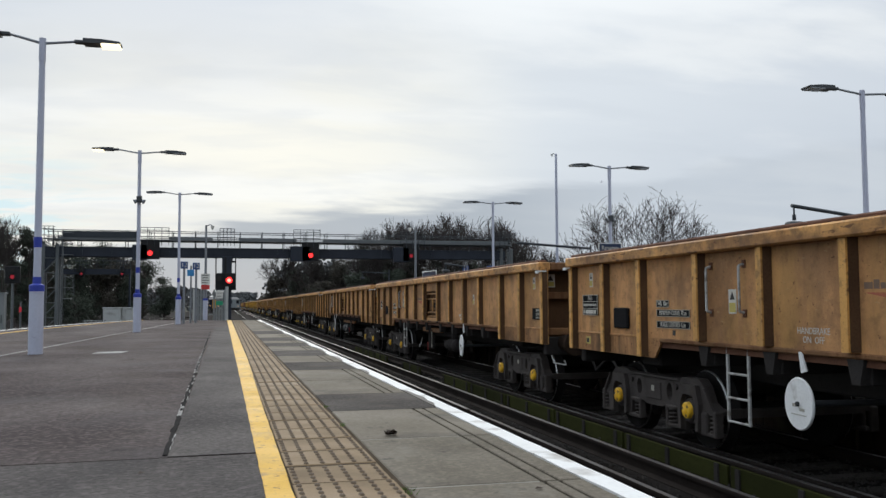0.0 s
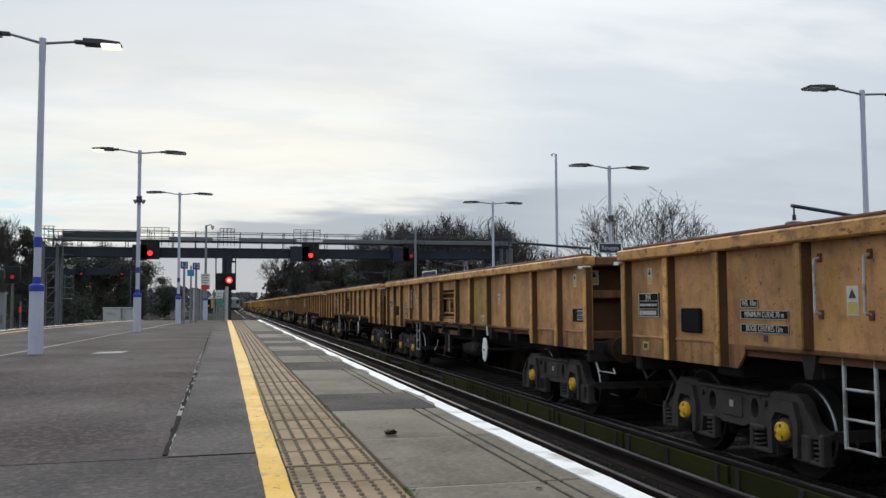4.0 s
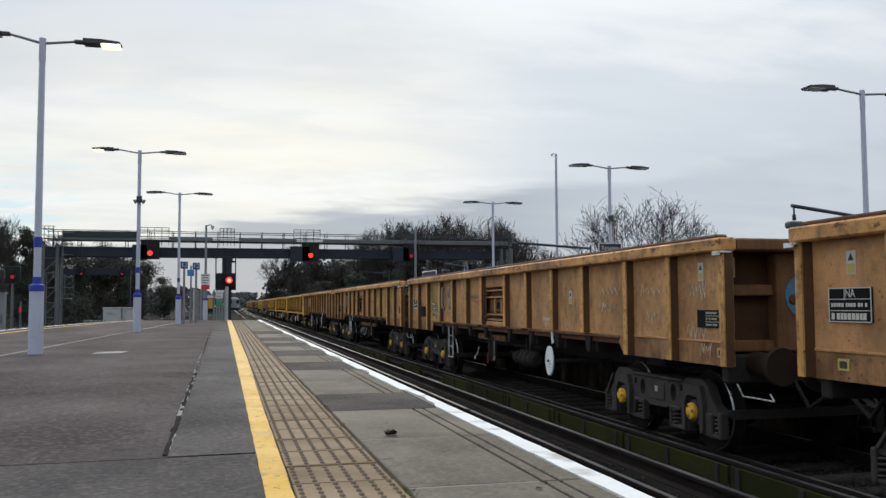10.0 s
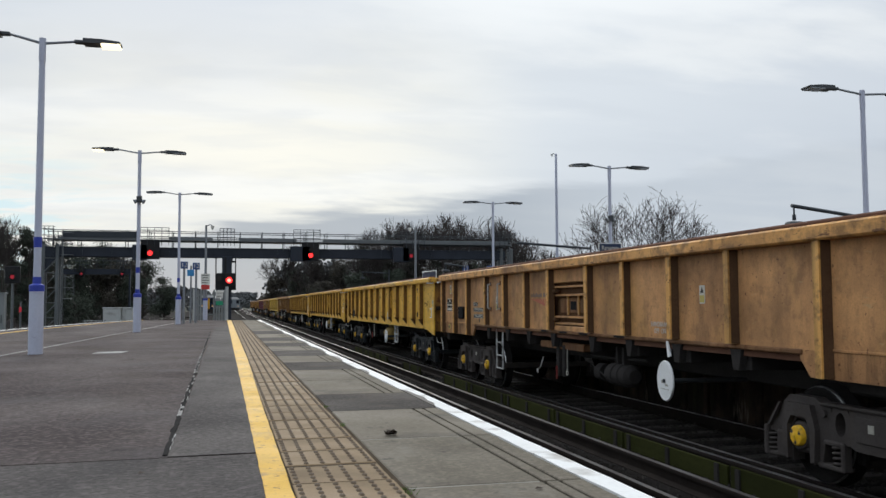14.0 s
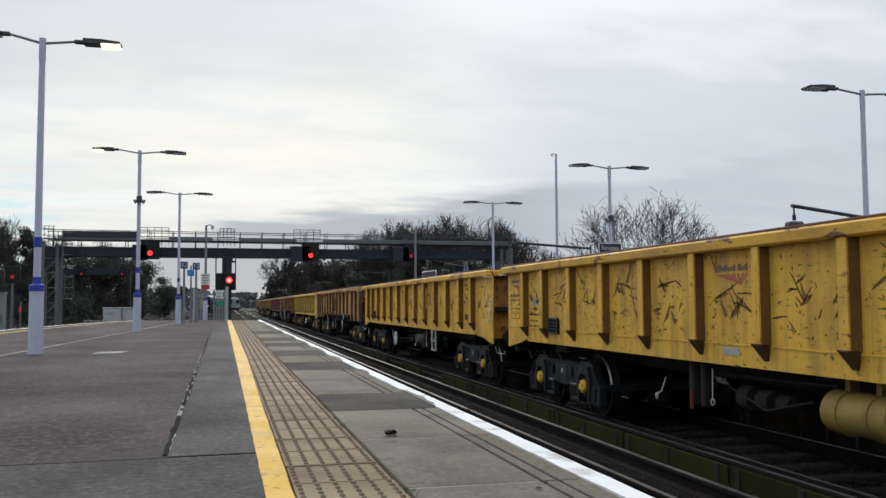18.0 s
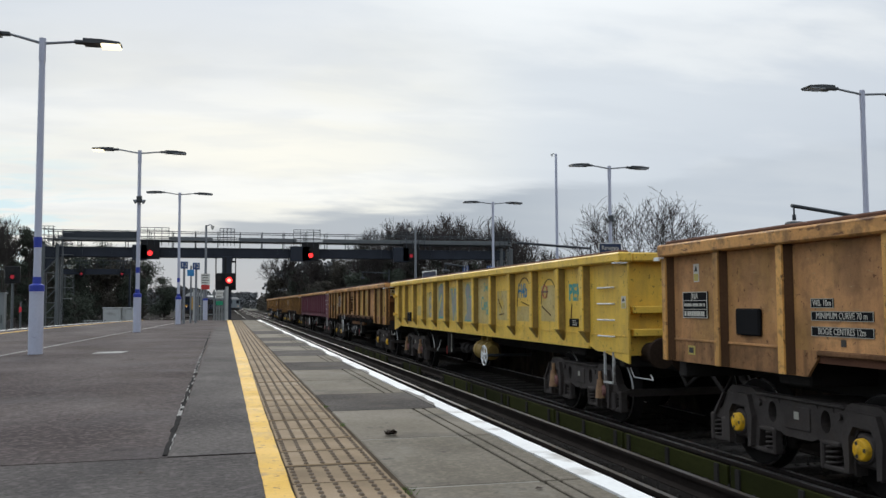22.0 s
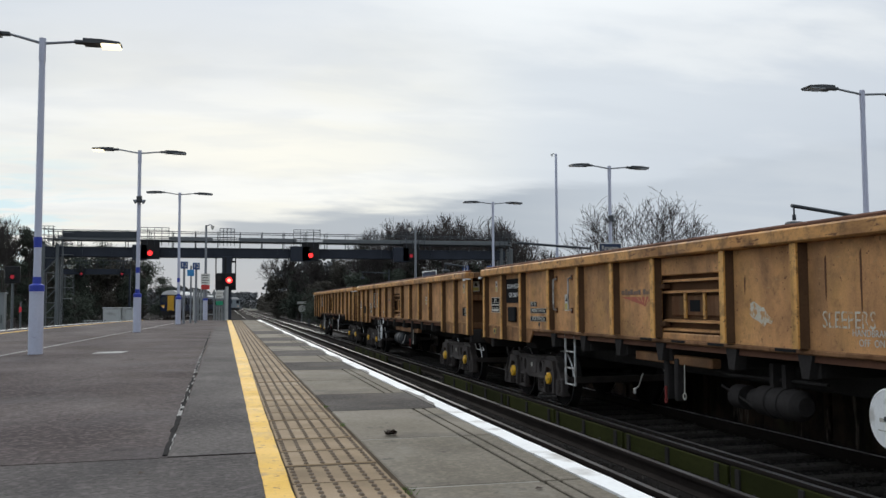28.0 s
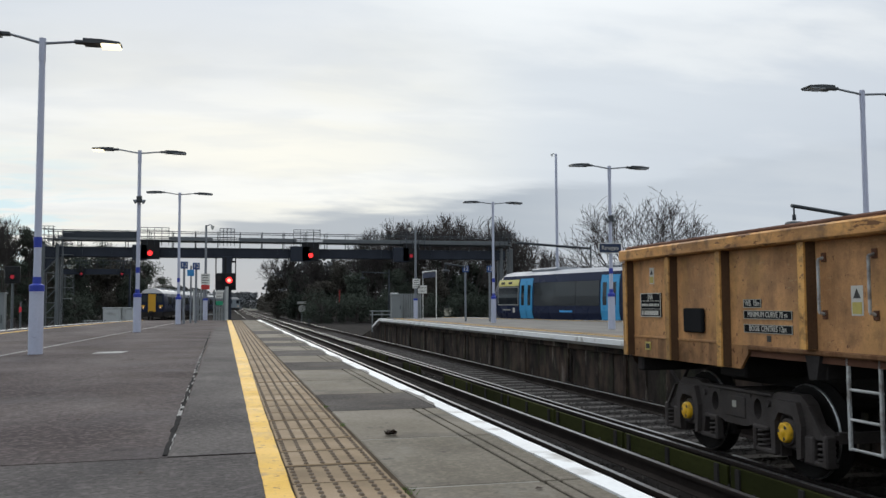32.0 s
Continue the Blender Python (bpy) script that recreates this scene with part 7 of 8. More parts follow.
for px, py in ((-1.05, 8.5), (-0.35, 4.05), (0.62, 9.3), (1.2, 3.3), (-2.2, 6.7), (-0.9, 6.0)):
    a = rnd.uniform(0, 6)
    g = Geo().add([(0.02 * math.cos(a), 0.02 * math.sin(a), 0.003), (-0.014 * math.sin(a), 0.014 * math.cos(a), 0.008), (-0.022 * math.cos(a), -0.02 * math.sin(a), 0.003), (0.014 * math.sin(a), -0.014 * math.cos(a), 0.004)], [(0, 1, 2, 3)])
    thing("fallen_leaf", "single dead leaf on the asphalt", "leaf", pose(px, py, 0.003), group="fallen leaves", geo=g, mats=["leaf_brown"])


# ---- trees and distance ----
M["bark"] = material("wet_grey_brown_bark", (0.066, 0.057, 0.051), (0.043, 0.037, 0.033), 0.9, grain=12, blot=2, amount=0.6, bump=0.3)
M["twig"] = plain("dark_bare_twigs", (0.054, 0.047, 0.044), 0.9, spec=0.05)
M["ivy"] = material("dark_evergreen_leaves", (0.076, 0.088, 0.068), (0.052, 0.060, 0.050), 0.95, spec=0.02, grain=3, blot=0.4, amount=0.7, bump=0)
M["brush"] = material("brown_winter_scrub", (0.088, 0.080, 0.067), (0.060, 0.055, 0.047), 0.95, spec=0.02, grain=3, blot=0.3, amount=0.7, bump=0)
# Distance haze is put into this woodland's base colour.
M["far_wood"] = material("haze_tinted_far_woodland", (0.098, 0.102, 0.104), (0.078, 0.083, 0.086), 1.0, grain=2, blot=0.1, amount=0.5, bump=0)


def stick(g, p, q, r0, r1, mi=0):
    d = (q - p)
    if d.length < 1e-4:
        return
    d.normalize()
    a = d.orthogonal().normalized()
    b = d.cross(a)
    v = []
    for c, r in ((p, r0), (q, r1)):
        for k in range(3):
            t = 2.0944 * k
            v.append(tuple(c + a * (r * math.cos(t)) + b * (r * math.sin(t))))
    g.add(v, [(0, 1, 4, 3), (1, 2, 5, 4), (2, 0, 3, 5)], mi)


def grow(limbs, twigs, p, d, length, r, depth, rnd, spread, up, env, fine=0.013, wob=0.09):
    """One limb as a bent chain, with side shoots; the finest ones go to the twigs."""
    n = 4 if depth > 1 else 3
    for i in range(n):
        d = (d + Vector((rnd.gauss(0, wob), rnd.gauss(0, wob), rnd.gauss(0, wob * 0.6) + up))).normalized()
        q = p + d * (length / n)
        if (q.x ** 2 + q.y ** 2) / env[0] ** 2 + (q.z - env[2]) ** 2 / env[1] ** 2 > rnd.uniform(0.72, 1.14):
            return
        r2 = max(r * 0.84, fine)
        stick(limbs if depth > 1 else twigs, p, q, r, r2)
        p, r = q, r2
        if depth > 0 and i > 0:
            for _ in range(1 if depth > 3 else 2):
                side = d.orthogonal().normalized()
                side.rotate(Matrix.Rotation(rnd.uniform(0, 6.283), 3, d))
                nd = (d * rnd.uniform(0.7, 1.0) + side * spread * rnd.uniform(0.5, 1.0)).normalized()
                grow(limbs, twigs, p, nd, length * rnd.uniform(0.52, 0.74), max(r * 0.60, fine * 1.1), depth - 1, rnd, spread, up, env, fine, wob)


def bare_tree(x, y, z, height, seed, spread=0.6, depth=4, trunk=0.28, limbs_n=4, label="leafless winter tree with a wide fan of fine twigs", fan=0.7, reach=0.36, low=0.22, up=0.03, wide=0.40, fine=0.014):
    """fan: how far the main limbs lean out; reach, wide: their length and the crown's half width by the tree's height."""
    rnd = random.Random(seed)
    root = thing("tree", label, "tree", pose(x, y, z), group="bare trees")
    limbs, twigs = Geo(), Geo()
    env = (height * wide, height * 0.60, height * 0.40)
    p = Vector((0, 0, 0))
    h = height * low
    for i in range(4):
        q = p + Vector((rnd.gauss(0, 0.06), rnd.gauss(0, 0.06), h / 4))
        limbs.cyl(tuple(p), tuple(q), trunk * (1 - 0.08 * i), trunk * (0.92 - 0.08 * i), 8, caps=False)
        p = q
    for k in range(limbs_n):
        a = 6.283 * k / limbs_n + rnd.uniform(-0.4, 0.4)
        lean = fan * rnd.uniform(0.35, 1.1)
        d = Vector((math.cos(a) * lean, math.sin(a) * lean, 1.0)).normalized()
        grow(limbs, twigs, p.copy(), d, height * reach * rnd.uniform(0.85, 1.15), trunk * 0.50, depth, rnd, spread, up, env, fine)
    part("trunk", limbs.mesh("trunk", ["bark"], False), None, root)
    part("crown", twigs.mesh("crown", ["twig"], False), None, root)
    return root


def leafy_tree(x, y, z, height, width, seed, mat="ivy", count=9000, name="tree", label="dark ivy-clad evergreen tree", leaf=0.11, group="evergreen trees", skirt=0.10, lobes_n=22):
    """Trunk, limbs and a ragged crown of many small leaves."""
    rnd = random.Random(seed)
    dice = np.random.RandomState(seed)
    root = thing(name, label, "tree" if name == "tree" else "bush", pose(x, y, z), group=group)
    limbs = Geo()
    limbs.cyl((0, 0, 0), (0, 0, height * 0.75), width * 0.05, width * 0.02, 7, caps=False)
    centres, sizes = [], []
    for k in range(lobes_n):
        a, t = rnd.uniform(0, 6.283), rnd.uniform(skirt, 0.95)
        rr = width * 0.5 * math.sqrt(max(0.05, 1 - (t - 0.4) ** 2 * 2.0)) * rnd.uniform(0.2, 0.85)
        c = Vector((rr * math.cos(a), rr * math.sin(a), height * t))
        centres.append(c)
        sizes.append(width * rnd.uniform(0.11, 0.25))
        stick(limbs, Vector((0, 0, height * t * 0.6)), c, width * 0.018, width * 0.006)
    which = np.arange(count) % lobes_n
    u = dice.normal(size=(count, 3))
    u *= (np.array(sizes)[which] * dice.rand(count) ** 0.45 / np.linalg.norm(u, axis=1))[:, None]
    p = np.array([tuple(c) for c in centres])[which] + u
    p = p[p[:, 2] > 0.1]
    n = len(p)
    d = dice.normal(size=(n, 3))
    d /= np.linalg.norm(d, axis=1)[:, None]
    e = np.cross(d, dice.normal(size=(n, 3)))
    e /= np.linalg.norm(e, axis=1)[:, None]
    a = d * (leaf * dice.uniform(0.5, 1.3, n))[:, None]
    b = e * (leaf * dice.uniform(0.25, 0.7, n))[:, None]
    verts = np.stack((p - a, p - b, p + a, p + b), 1).reshape(-1, 3)
    me = bpy.data.meshes.new("crown")
    me.from_pydata(verts.tolist(), [], np.arange(4 * n).reshape(-1, 4).tolist())
    me.materials.append(M[mat])
    part("trunk", limbs.mesh("trunk", ["bark"], False), None, root)
    part("crown", me, None, root)
    return root


# large bare trees behind platform 2
bare_tree(37.3, 75, -1.3, 13.2, 27, 0.66, 4, 0.28, 15, fan=1.7, reach=0.50, low=0.10, up=0.03, wide=0.60, fine=0.015)
bare_tree(25.5, 82, -1.3, 11.0, 22, 0.6, 4, 0.24, 8, fan=0.8, reach=0.38, low=0.18, wide=0.34, fine=0.017)
bare_tree(30.0, 88, -1.3, 10.2, 23, 0.6, 4, 0.22, 7, fan=0.9, reach=0.38, low=0.18)
for k, (x, y, h) in enumerate(((18.8, 110, 12.4), (21.0, 112, 13.4), (23.5, 110, 13.8), (26.5, 108, 13.6), (29.5, 112, 14.4), (32.5, 110, 13.6), (35.4, 112, 12.6), (8.5, 118, 10.0))):
    bare_tree(x, y, -1.3, h, 50 + k, 0.55, 4, 0.24, 5, label="tall leafless tree in the dark belt of wood", fan=0.65, reach=0.38, up=0.045, fine=0.019)
for k, (x, y, h) in enumerate(((16.6, 102, 9.6), (20.4, 103, 11.8), (24.8, 102, 11.4), (29.0, 103, 10.8), (34.8, 104, 9.6), (39.5, 104, 9.0), (10.4, 110, 8.0))):
    bare_tree(x, y, -1.3, h, 250 + k, 0.6, 3, 0.18, 10, label="leafless tree in the dark belt of wood", fan=0.6, reach=0.48, up=0.05, low=0.14, fine=0.019)
# the evergreen belt behind the gantry
rnd = random.Random(77)
belt = [(6.8, 122, 5.6), (9.2, 116, 6.8), (11.8, 112, 7.2), (14.5, 108, 8.0), (17.2, 106, 8.8), (19.8, 106, 8.4), (22.8, 108, 8.2), (26.0, 106, 8.0), (29.4, 106, 7.2), (33.0, 108, 6.8), (37.0, 110, 6.2), (42, 110, 6.0),
        (10.5, 100, 5.4), (14.0, 97, 5.6), (18.0, 96, 5.8), (22.0, 95, 5.6), (26.5, 96, 5.4), (31.5, 96, 5.0)]
for k, (x, y, h) in enumerate(belt):
    leafy_tree(x, y, -1.3, h, h * 0.72, 100 + k, mat="ivy" if k % 3 else "brush", count=11000, leaf=0.115, label="dark ivy-clad evergreen tree" if k % 3 else "dark brown winter thicket tree")
# trees on the left side
for k, (x, y, h, w) in enumerate(((-23.5, 100, 10.2, 5.5), (-19.8, 98, 10.4, 4.0), (-27.5, 96, 9.4, 6.0))):
    leafy_tree(x, y, -1.3, h, w, 140 + k, count=9000, leaf=0.115, label="dark ivy-covered tree beyond the far tracks")
bare_tree(-21.8, 96, -1.3, 11.4, 61, 0.5, 4, 0.2, 4)
bare_tree(-25.5, 92, -1.3, 10.4, 62, 0.5, 4, 0.2, 4)
for k, (x, y, h, w) in enumerate(((-20.0, 135, 10.8, 8), (-15.8, 138, 10.6, 7), (-12.4, 140, 8.6, 6), (-24, 132, 11.0, 8), (-9.6, 146, 6.4, 5), (-28, 120, 10.4, 8), (-17.5, 126, 10.0, 7), (-13.2, 130, 8.4, 6), (-21.5, 124, 10.2, 7), (-15.0, 121, 7.6, 6), (-18.5, 119, 8.2, 6), (-22.5, 120, 8.6, 6), (-12.6, 124, 6.4, 5), (-25.5, 120, 9.0, 6))):
    leafy_tree(x, y, -1.3, h, w, 160 + k, mat="brush" if k % 2 else "ivy", count=8000, leaf=0.125, label="brown winter thicket beyond the far tracks", group="thickets")
for k, (x, y, h) in enumerate(((-10.5, 150, 5.8), (-8.2, 165, 5.4), (-13.6, 142, 10.2), (-17.5, 136, 11.8), (-20.8, 130, 11.6), (-15.4, 128, 10.2), (-23.2, 128, 11.6))):
    bare_tree(x, y, -1.3, h, 170 + k, 0.55, 3, 0.14, 7, label="small bare tree in the thicket", reach=0.46, low=0.14)
bare_tree(7.2, 128, -1.3, 9.5, 181, 0.55, 4, 0.18, 4)
for k in range(4):
    leafy_tree(-26 + 3.4 * k, 92 + 3 * k, -1.3, 3.2, 4.5, 190 + k, mat="ivy", count=4000, leaf=0.10, name="bush", label="low dark evergreen bush by the tracks", group="bushes", skirt=0.05)
for k in range(8):
    leafy_tree(9.4 + 3.6 * k, 90 - 0.4 * k, -1.3, 3.0, 4.6, 210 + k, mat="ivy", count=4000, leaf=0.10, name="bush", label="low dark evergreen bush by the tracks", group="bushes", skirt=0.05)
# woods in the distance, closing the view down the line
rnd = random.Random(31)
g = Geo()
for k in range(16000):
    t = rnd.random()
    x = -150 + 330 * t
    y = 330 + rnd.uniform(-50, 90)
    top = 9.5 + 3.0 * math.sin(x * 0.05) + (5.0 if x > 18 else 0.0) + 2 * noise.noise((x * 0.07, 0, 0))
    if -7 < x < 16:
        y = 470 + rnd.uniform(0, 60)
        top = 8.5
    z = -1.3 + top * rnd.random() ** 0.7
    s = rnd.uniform(0.35, 0.95)
    g.add([(x - s, y, z), (x + s * 0.2, y + rnd.uniform(-1, 1), z - s * 0.8), (x + s, y, z + s * 0.1), (x - s * 0.1, y + rnd.uniform(-1, 1), z + s)], [(0, 1, 2, 3)])
tagged(new("far_woodland", g.mesh("far_woodland", ["far_wood"], False)), "distant woodland in a pale grey that paints in haze", "woodland", kind="stuff")
g = Geo()
for k in range(9000):
    y = 125 + 190 * rnd.random()
    x = 9.5 + rnd.uniform(0, 7) + (y - 125) * 0.004
    z = -1.3 + (4.2 + 2.0 * noise.noise((x * 0.2, y * 0.05, 3))) * rnd.random() ** 0.7
    s = rnd.uniform(0.14, 0.34)
    g.add([(x - s, y, z), (x, y + rnd.uniform(-1, 1) * s, z - s * 0.8), (x + s, y, z), (x, y + rnd.uniform(-1, 1) * s, z + s)], [(0, 1, 2, 3)])
tagged(new("lineside_scrub", g.mesh("lineside_scrub", ["brush"], False)), "dark lineside scrub beside the running line", "scrub", kind="stuff")


# ---- passenger trains ----
M["navy_body"] = material("glossy_navy_coach_paint", (0.016, 0.022, 0.050), (0.012, 0.016, 0.038), 0.3, grain=20, blot=0.8, amount=0.4, bump=0.01, spec=0.12)
M["coach_roof"] = material("dirty_white_coach_roof", (0.42, 0.42, 0.43), (0.30, 0.30, 0.31), 0.55, grain=15, blot=1.0, amount=0.6, bump=0.05)
M["pale_roof"] = material("pale_grey_coach_roof", (0.62, 0.61, 0.60), (0.48, 0.47, 0.46), 0.5, grain=15, blot=1.0, amount=0.5, bump=0.03)
M["cab_yellow"] = plain("yellow_cab_front", (0.62, 0.33, 0.03), 0.45)
M["door_blue"] = plain("bright_blue_coach_door", (0.05, 0.30, 0.55), 0.35)
M["cream"] = plain("pale_yellow_stripe", (0.70, 0.62, 0.22), 0.45)
M["glass"] = plain("dark_tinted_coach_glass", (0.012, 0.015, 0.019), 0.05, spec=0.40)
M["headlamp"] = glowing("coach_headlamp", (1.0, 0.62, 0.30), 0.7)
M["far_coach"] = plain("grey_blue_far_coach", (0.22, 0.25, 0.27), 0.4)
COACH_W = 1.38


def coach_profile():
    return [(-1.30, 0.95), (-COACH_W, 1.25), (-COACH_W, 2.05), (-1.33, 2.75), (-1.22, 3.10), (1.22, 3.10), (1.33, 2.75), (COACH_W, 2.05), (COACH_W, 1.25), (1.30, 0.95)]


def side_x(z):
    pts = [(-1.30, 0.95), (-COACH_W, 1.25), (-COACH_W, 2.05), (-1.33, 2.75), (-1.22, 3.10)]
    for (xa, za), (xb, zb) in zip(pts, pts[1:]):
        if za <= z <= zb:
            return xa + (xb - xa) * (z - za) / (zb - za)
    return -1.3


def side_panel_geo(y0, y1, z0, z1, out=0.012, s=1, steps=5):
    """A thin sheet lying on the curved coach side."""
    g = Geo()
    zs = [z0 + (z1 - z0) * k / steps for k in range(steps + 1)]
    inner = [(s * side_x(z), z) for z in zs]
    outer = [(s * (side_x(z) - out), z) for z in zs]
    return g.prism(inner + outer[::-1], "y", y0, y1)


def coach(root, y0, length, body="navy_body", cab=0, door="door_blue", side=(1,), roof_mat="coach_roof"):
    """One coach from y0 on; cab: 1 puts the driving cab at y0, facing -Y, -1 at the far end."""
    y1 = y0 + length
    part("body", Geo().prism(coach_profile(), "y", y0, y1), [body], root)
    roof = [(1.22, 3.10), (0.98, 3.42), (0.55, 3.62), (0.0, 3.70), (-0.55, 3.62), (-0.98, 3.42), (-1.22, 3.10)]
    part("roof", Geo().prism(roof, "y", y0 - 0.42 if cab == 1 else y0 + 0.03, y1 - 0.03), [roof_mat], root)
    g = Geo()
    for k in range(4):
        yc = y0 + length * (0.16 + 0.22 * k)
        g.box(-0.75, 0.75, yc - 0.9, yc + 0.9, 3.55, 3.74, 0, 0.05)
    part("roof_unit", g, ["pole_dark"], root)
    part("underframe", Geo().box(-1.2, 1.2, y0 + 0.4, y1 - 0.4, 0.45, 0.95), ["under"], root)
    for yc in (y0 + 3.0, y1 - 3.0):
        g = Geo().box(-1.1, 1.1, yc - 1.5, yc + 1.5, 0.35, 0.7, 0, 0.05)
        for d in (-1.15, 1.15):
            for x in (-0.75, 0.75):
                g.cyl((x - 0.06, yc + d, 0.42), (x + 0.06, yc + d, 0.42), 0.42, n=20)
        part("bogie", g, ["under"], root)
    for s in side:
        yd = [y0 + length * 0.30, y0 + length * 0.70]
        for d in yd:
            for q in (-0.66, 0.02):
                dd = part("door", side_panel_geo(d + q, d + q + 0.62, 1.08, 2.95, 0.025, s), [door], root, "bright blue sliding door leaf" if door == "door_blue" else "")
                part("door_window", side_panel_geo(d + q + 0.16, d + q + 0.46, 1.75, 2.65, 0.032, s), ["glass"], dd)
        spans = [(y0 + 2.6, yd[0] - 0.95), (yd[0] + 0.95, yd[1] - 0.95), (yd[1] + 0.95, y1 - 2.6 if cab == -1 else y1 - 1.0)]
        for a, b in spans:
            if b - a < 0.6:
                continue
            n = max(1, round((b - a) / 1.8))
            for k in range(n):
                w = (b - a) / n
                part("window", side_panel_geo(a + w * k + 0.03, a + w * (k + 1) - 0.03, 1.80, 2.72, 0.02, s), ["glass"], root)
    return root


def cab_front(root, y, e, body="navy_body", front="cab_yellow"):
    """A flat driving end with a gangway door; e: -1 when it faces -Y."""
    prof = [(-1.28, 0.95), (-1.36, 1.3), (-1.36, 2.1), (-1.26, 2.75), (-1.12, 3.05), (-0.85, 3.30), (-0.5, 3.46), (0, 3.52), (0.5, 3.46), (0.85, 3.30), (1.12, 3.05), (1.26, 2.75), (1.36, 2.1), (1.36, 1.3), (1.28, 0.95)]
    part("cab_shell", Geo().prism(prof, "y", y, y + e * 0.25), [body], root)
    f = y + e * 0.25
    part("gangway_door", Geo().box(-0.42, 0.42, f, f + e * 0.12, 0.95, 3.0, 0, 0.03), [front], root, "yellow gangway door" if front == "cab_yellow" else "")
    for s in (-1, 1):
        part("windscreen", Geo().box(s * 0.50, s * 1.18, f, f + e * 0.03, 2.05, 2.85, 0, 0.02), ["glass"], root)
        part("lamp_panel", Geo().box(s * 0.80, s * 1.22, f, f + e * 0.03, 1.52, 1.74, 0, 0.02), [front], root)
        part("headlamp", Geo().cyl((s * 0.95, f + e * 0.03, 1.45), (s * 0.95, f + e * 0.06, 1.45), 0.08, n=14), ["headlamp"], root, "lit headlamp")
    part("coupler", Geo().box(-0.2, 0.2, f, f + e * 0.6, 0.75, 1.05, 0, 0.03), ["under"], root)
    part("skirt", Geo().box(-1.2, 1.2, f - e * 0.1, f, 0.35, 0.95, 0, 0.03), ["under"], root)


# the arriving train on the left lines, its cab at its own origin and facing -Y
LEFT_TRAIN = thing("passenger_train", "navy passenger train with a yellow cab door and lit headlamps, arriving", "train", pose(-3.4, 226, RAIL_Z))
cab_front(LEFT_TRAIN, 0.25, -1)
for k in range(3):
    coach(LEFT_TRAIN, 0.25 + 20.2 * k, 20.0, door="navy_body", side=(1, -1), cab=1 if k == 0 else 0, roof_mat="pale_roof")
LEFT_TRAIN_ROWS = [(0, -3.0, 226, 0.5), (6, -3.0, 198, 0.0), (12, -3.3, 175, -0.8), (18, -4.05, 155, -2.5), (21, -4.85, 146, -4.0), (24, -5.72, 137, -5.2), (26, -6.46, 129.5, -5.6), (28, -7.2, 122, -5.8), (30, -7.85, 114.8, -5.8), (32, -8.45, 107.5, -5.8)]

# the train that waits far down the near line
far_train = thing("passenger_train", "grey-blue passenger train standing far down the line", "train", pose(1.85, 226, RAIL_Z))
cab_front(far_train, 0.25, -1, "far_coach", "far_coach")
coach(far_train, 0.25, 20.0, "far_coach", cab=1, roof_mat="pale_roof")

# the blue train that stands behind platform 2
AX = math.degrees(math.atan2(0.25, 1.0))
blue = thing("passenger_train", "glossy navy passenger train with bright blue doors standing at the platform", "train", pose(14.62, 46.6, RAIL_Z, 0, 0, 180 + AX))
# in its own space the front is at the origin and the coaches run to +Y, which points back along the platform
NOSE = [(-1.30, 0.95), (-1.36, 1.3), (-1.36, 2.1), (-1.28, 2.8), (-1.1, 3.1), (-0.6, 3.25), (0, 3.3), (0.6, 3.25), (1.1, 3.1), (1.28, 2.8), (1.36, 2.1), (1.36, 1.3), (1.30, 0.95)]
g = Geo()
loops = []
for y, wide, tall in ((1.45, 0.80, 0.55), (1.58, 0.90, 0.68), (1.85, 0.96, 0.84), (2.25, 0.99, 0.95), (2.7, 1.0, 1.0)):
    loops.append([(x * wide, y, 0.95 + (z - 0.95) * tall) for x, z in NOSE])
n = len(NOSE)
g.add([p for ring in loops for p in ring], [(k * n + i, k * n + (i + 1) % n, (k + 1) * n + (i + 1) % n, (k + 1) * n + i) for k in range(4) for i in range(n)] + [tuple(range(n))], 0, True)
part("nose", g, ["navy_body"], blue, "rounded sloping nose")
L = 23.0
part("body", Geo().prism(coach_profile(), "y", 2.65, L), ["navy_body"], blue)
part("roof", Geo().prism([(1.22, 3.10), (0.98, 3.24), (0.55, 3.34), (0.0, 3.38), (-0.55, 3.34), (-0.98, 3.24), (-1.22, 3.10)], "y", 2.6, L), ["coach_roof"], blue, "dirty pale grey roof")
part("underframe", Geo().box(-1.2, 1.2, 1.9, L, 0.3, 0.95), ["under"], blue)
for a, b in ((4.6, 6.8), (10.5, 13.0)):
    part("roof_unit", Geo().box(-0.8, 0.8, a, b, 3.24, 3.46, 0, 0.06), ["pole_dark"], blue)
part("stripe", side_panel_geo(2.35, 4.25, 2.60, 2.92, 0.012, -1), ["cream"], blue, "pale yellow stripe over the cab window")
for q in (2.6, 3.3):
    part("stripe_mark", side_panel_geo(q, q + 0.32, 2.70, 2.82, 0.02, -1), ["ink"], blue)
part("cab_window_frame", side_panel_geo(2.30, 4.25, 1.62, 2.56, 0.010, -1), ["silver"], blue)
part("cab_side_window", side_panel_geo(2.35, 4.20, 1.67, 2.52, 0.016, -1), ["glass"], blue)
part("emblem", side_panel_geo(3.75, 3.92, 1.25, 1.50, 0.012, -1), ["print"], blue)
part("emblem_strip", side_panel_geo(2.8, 3.5, 1.36, 1.42, 0.012, -1), ["silver"], blue)
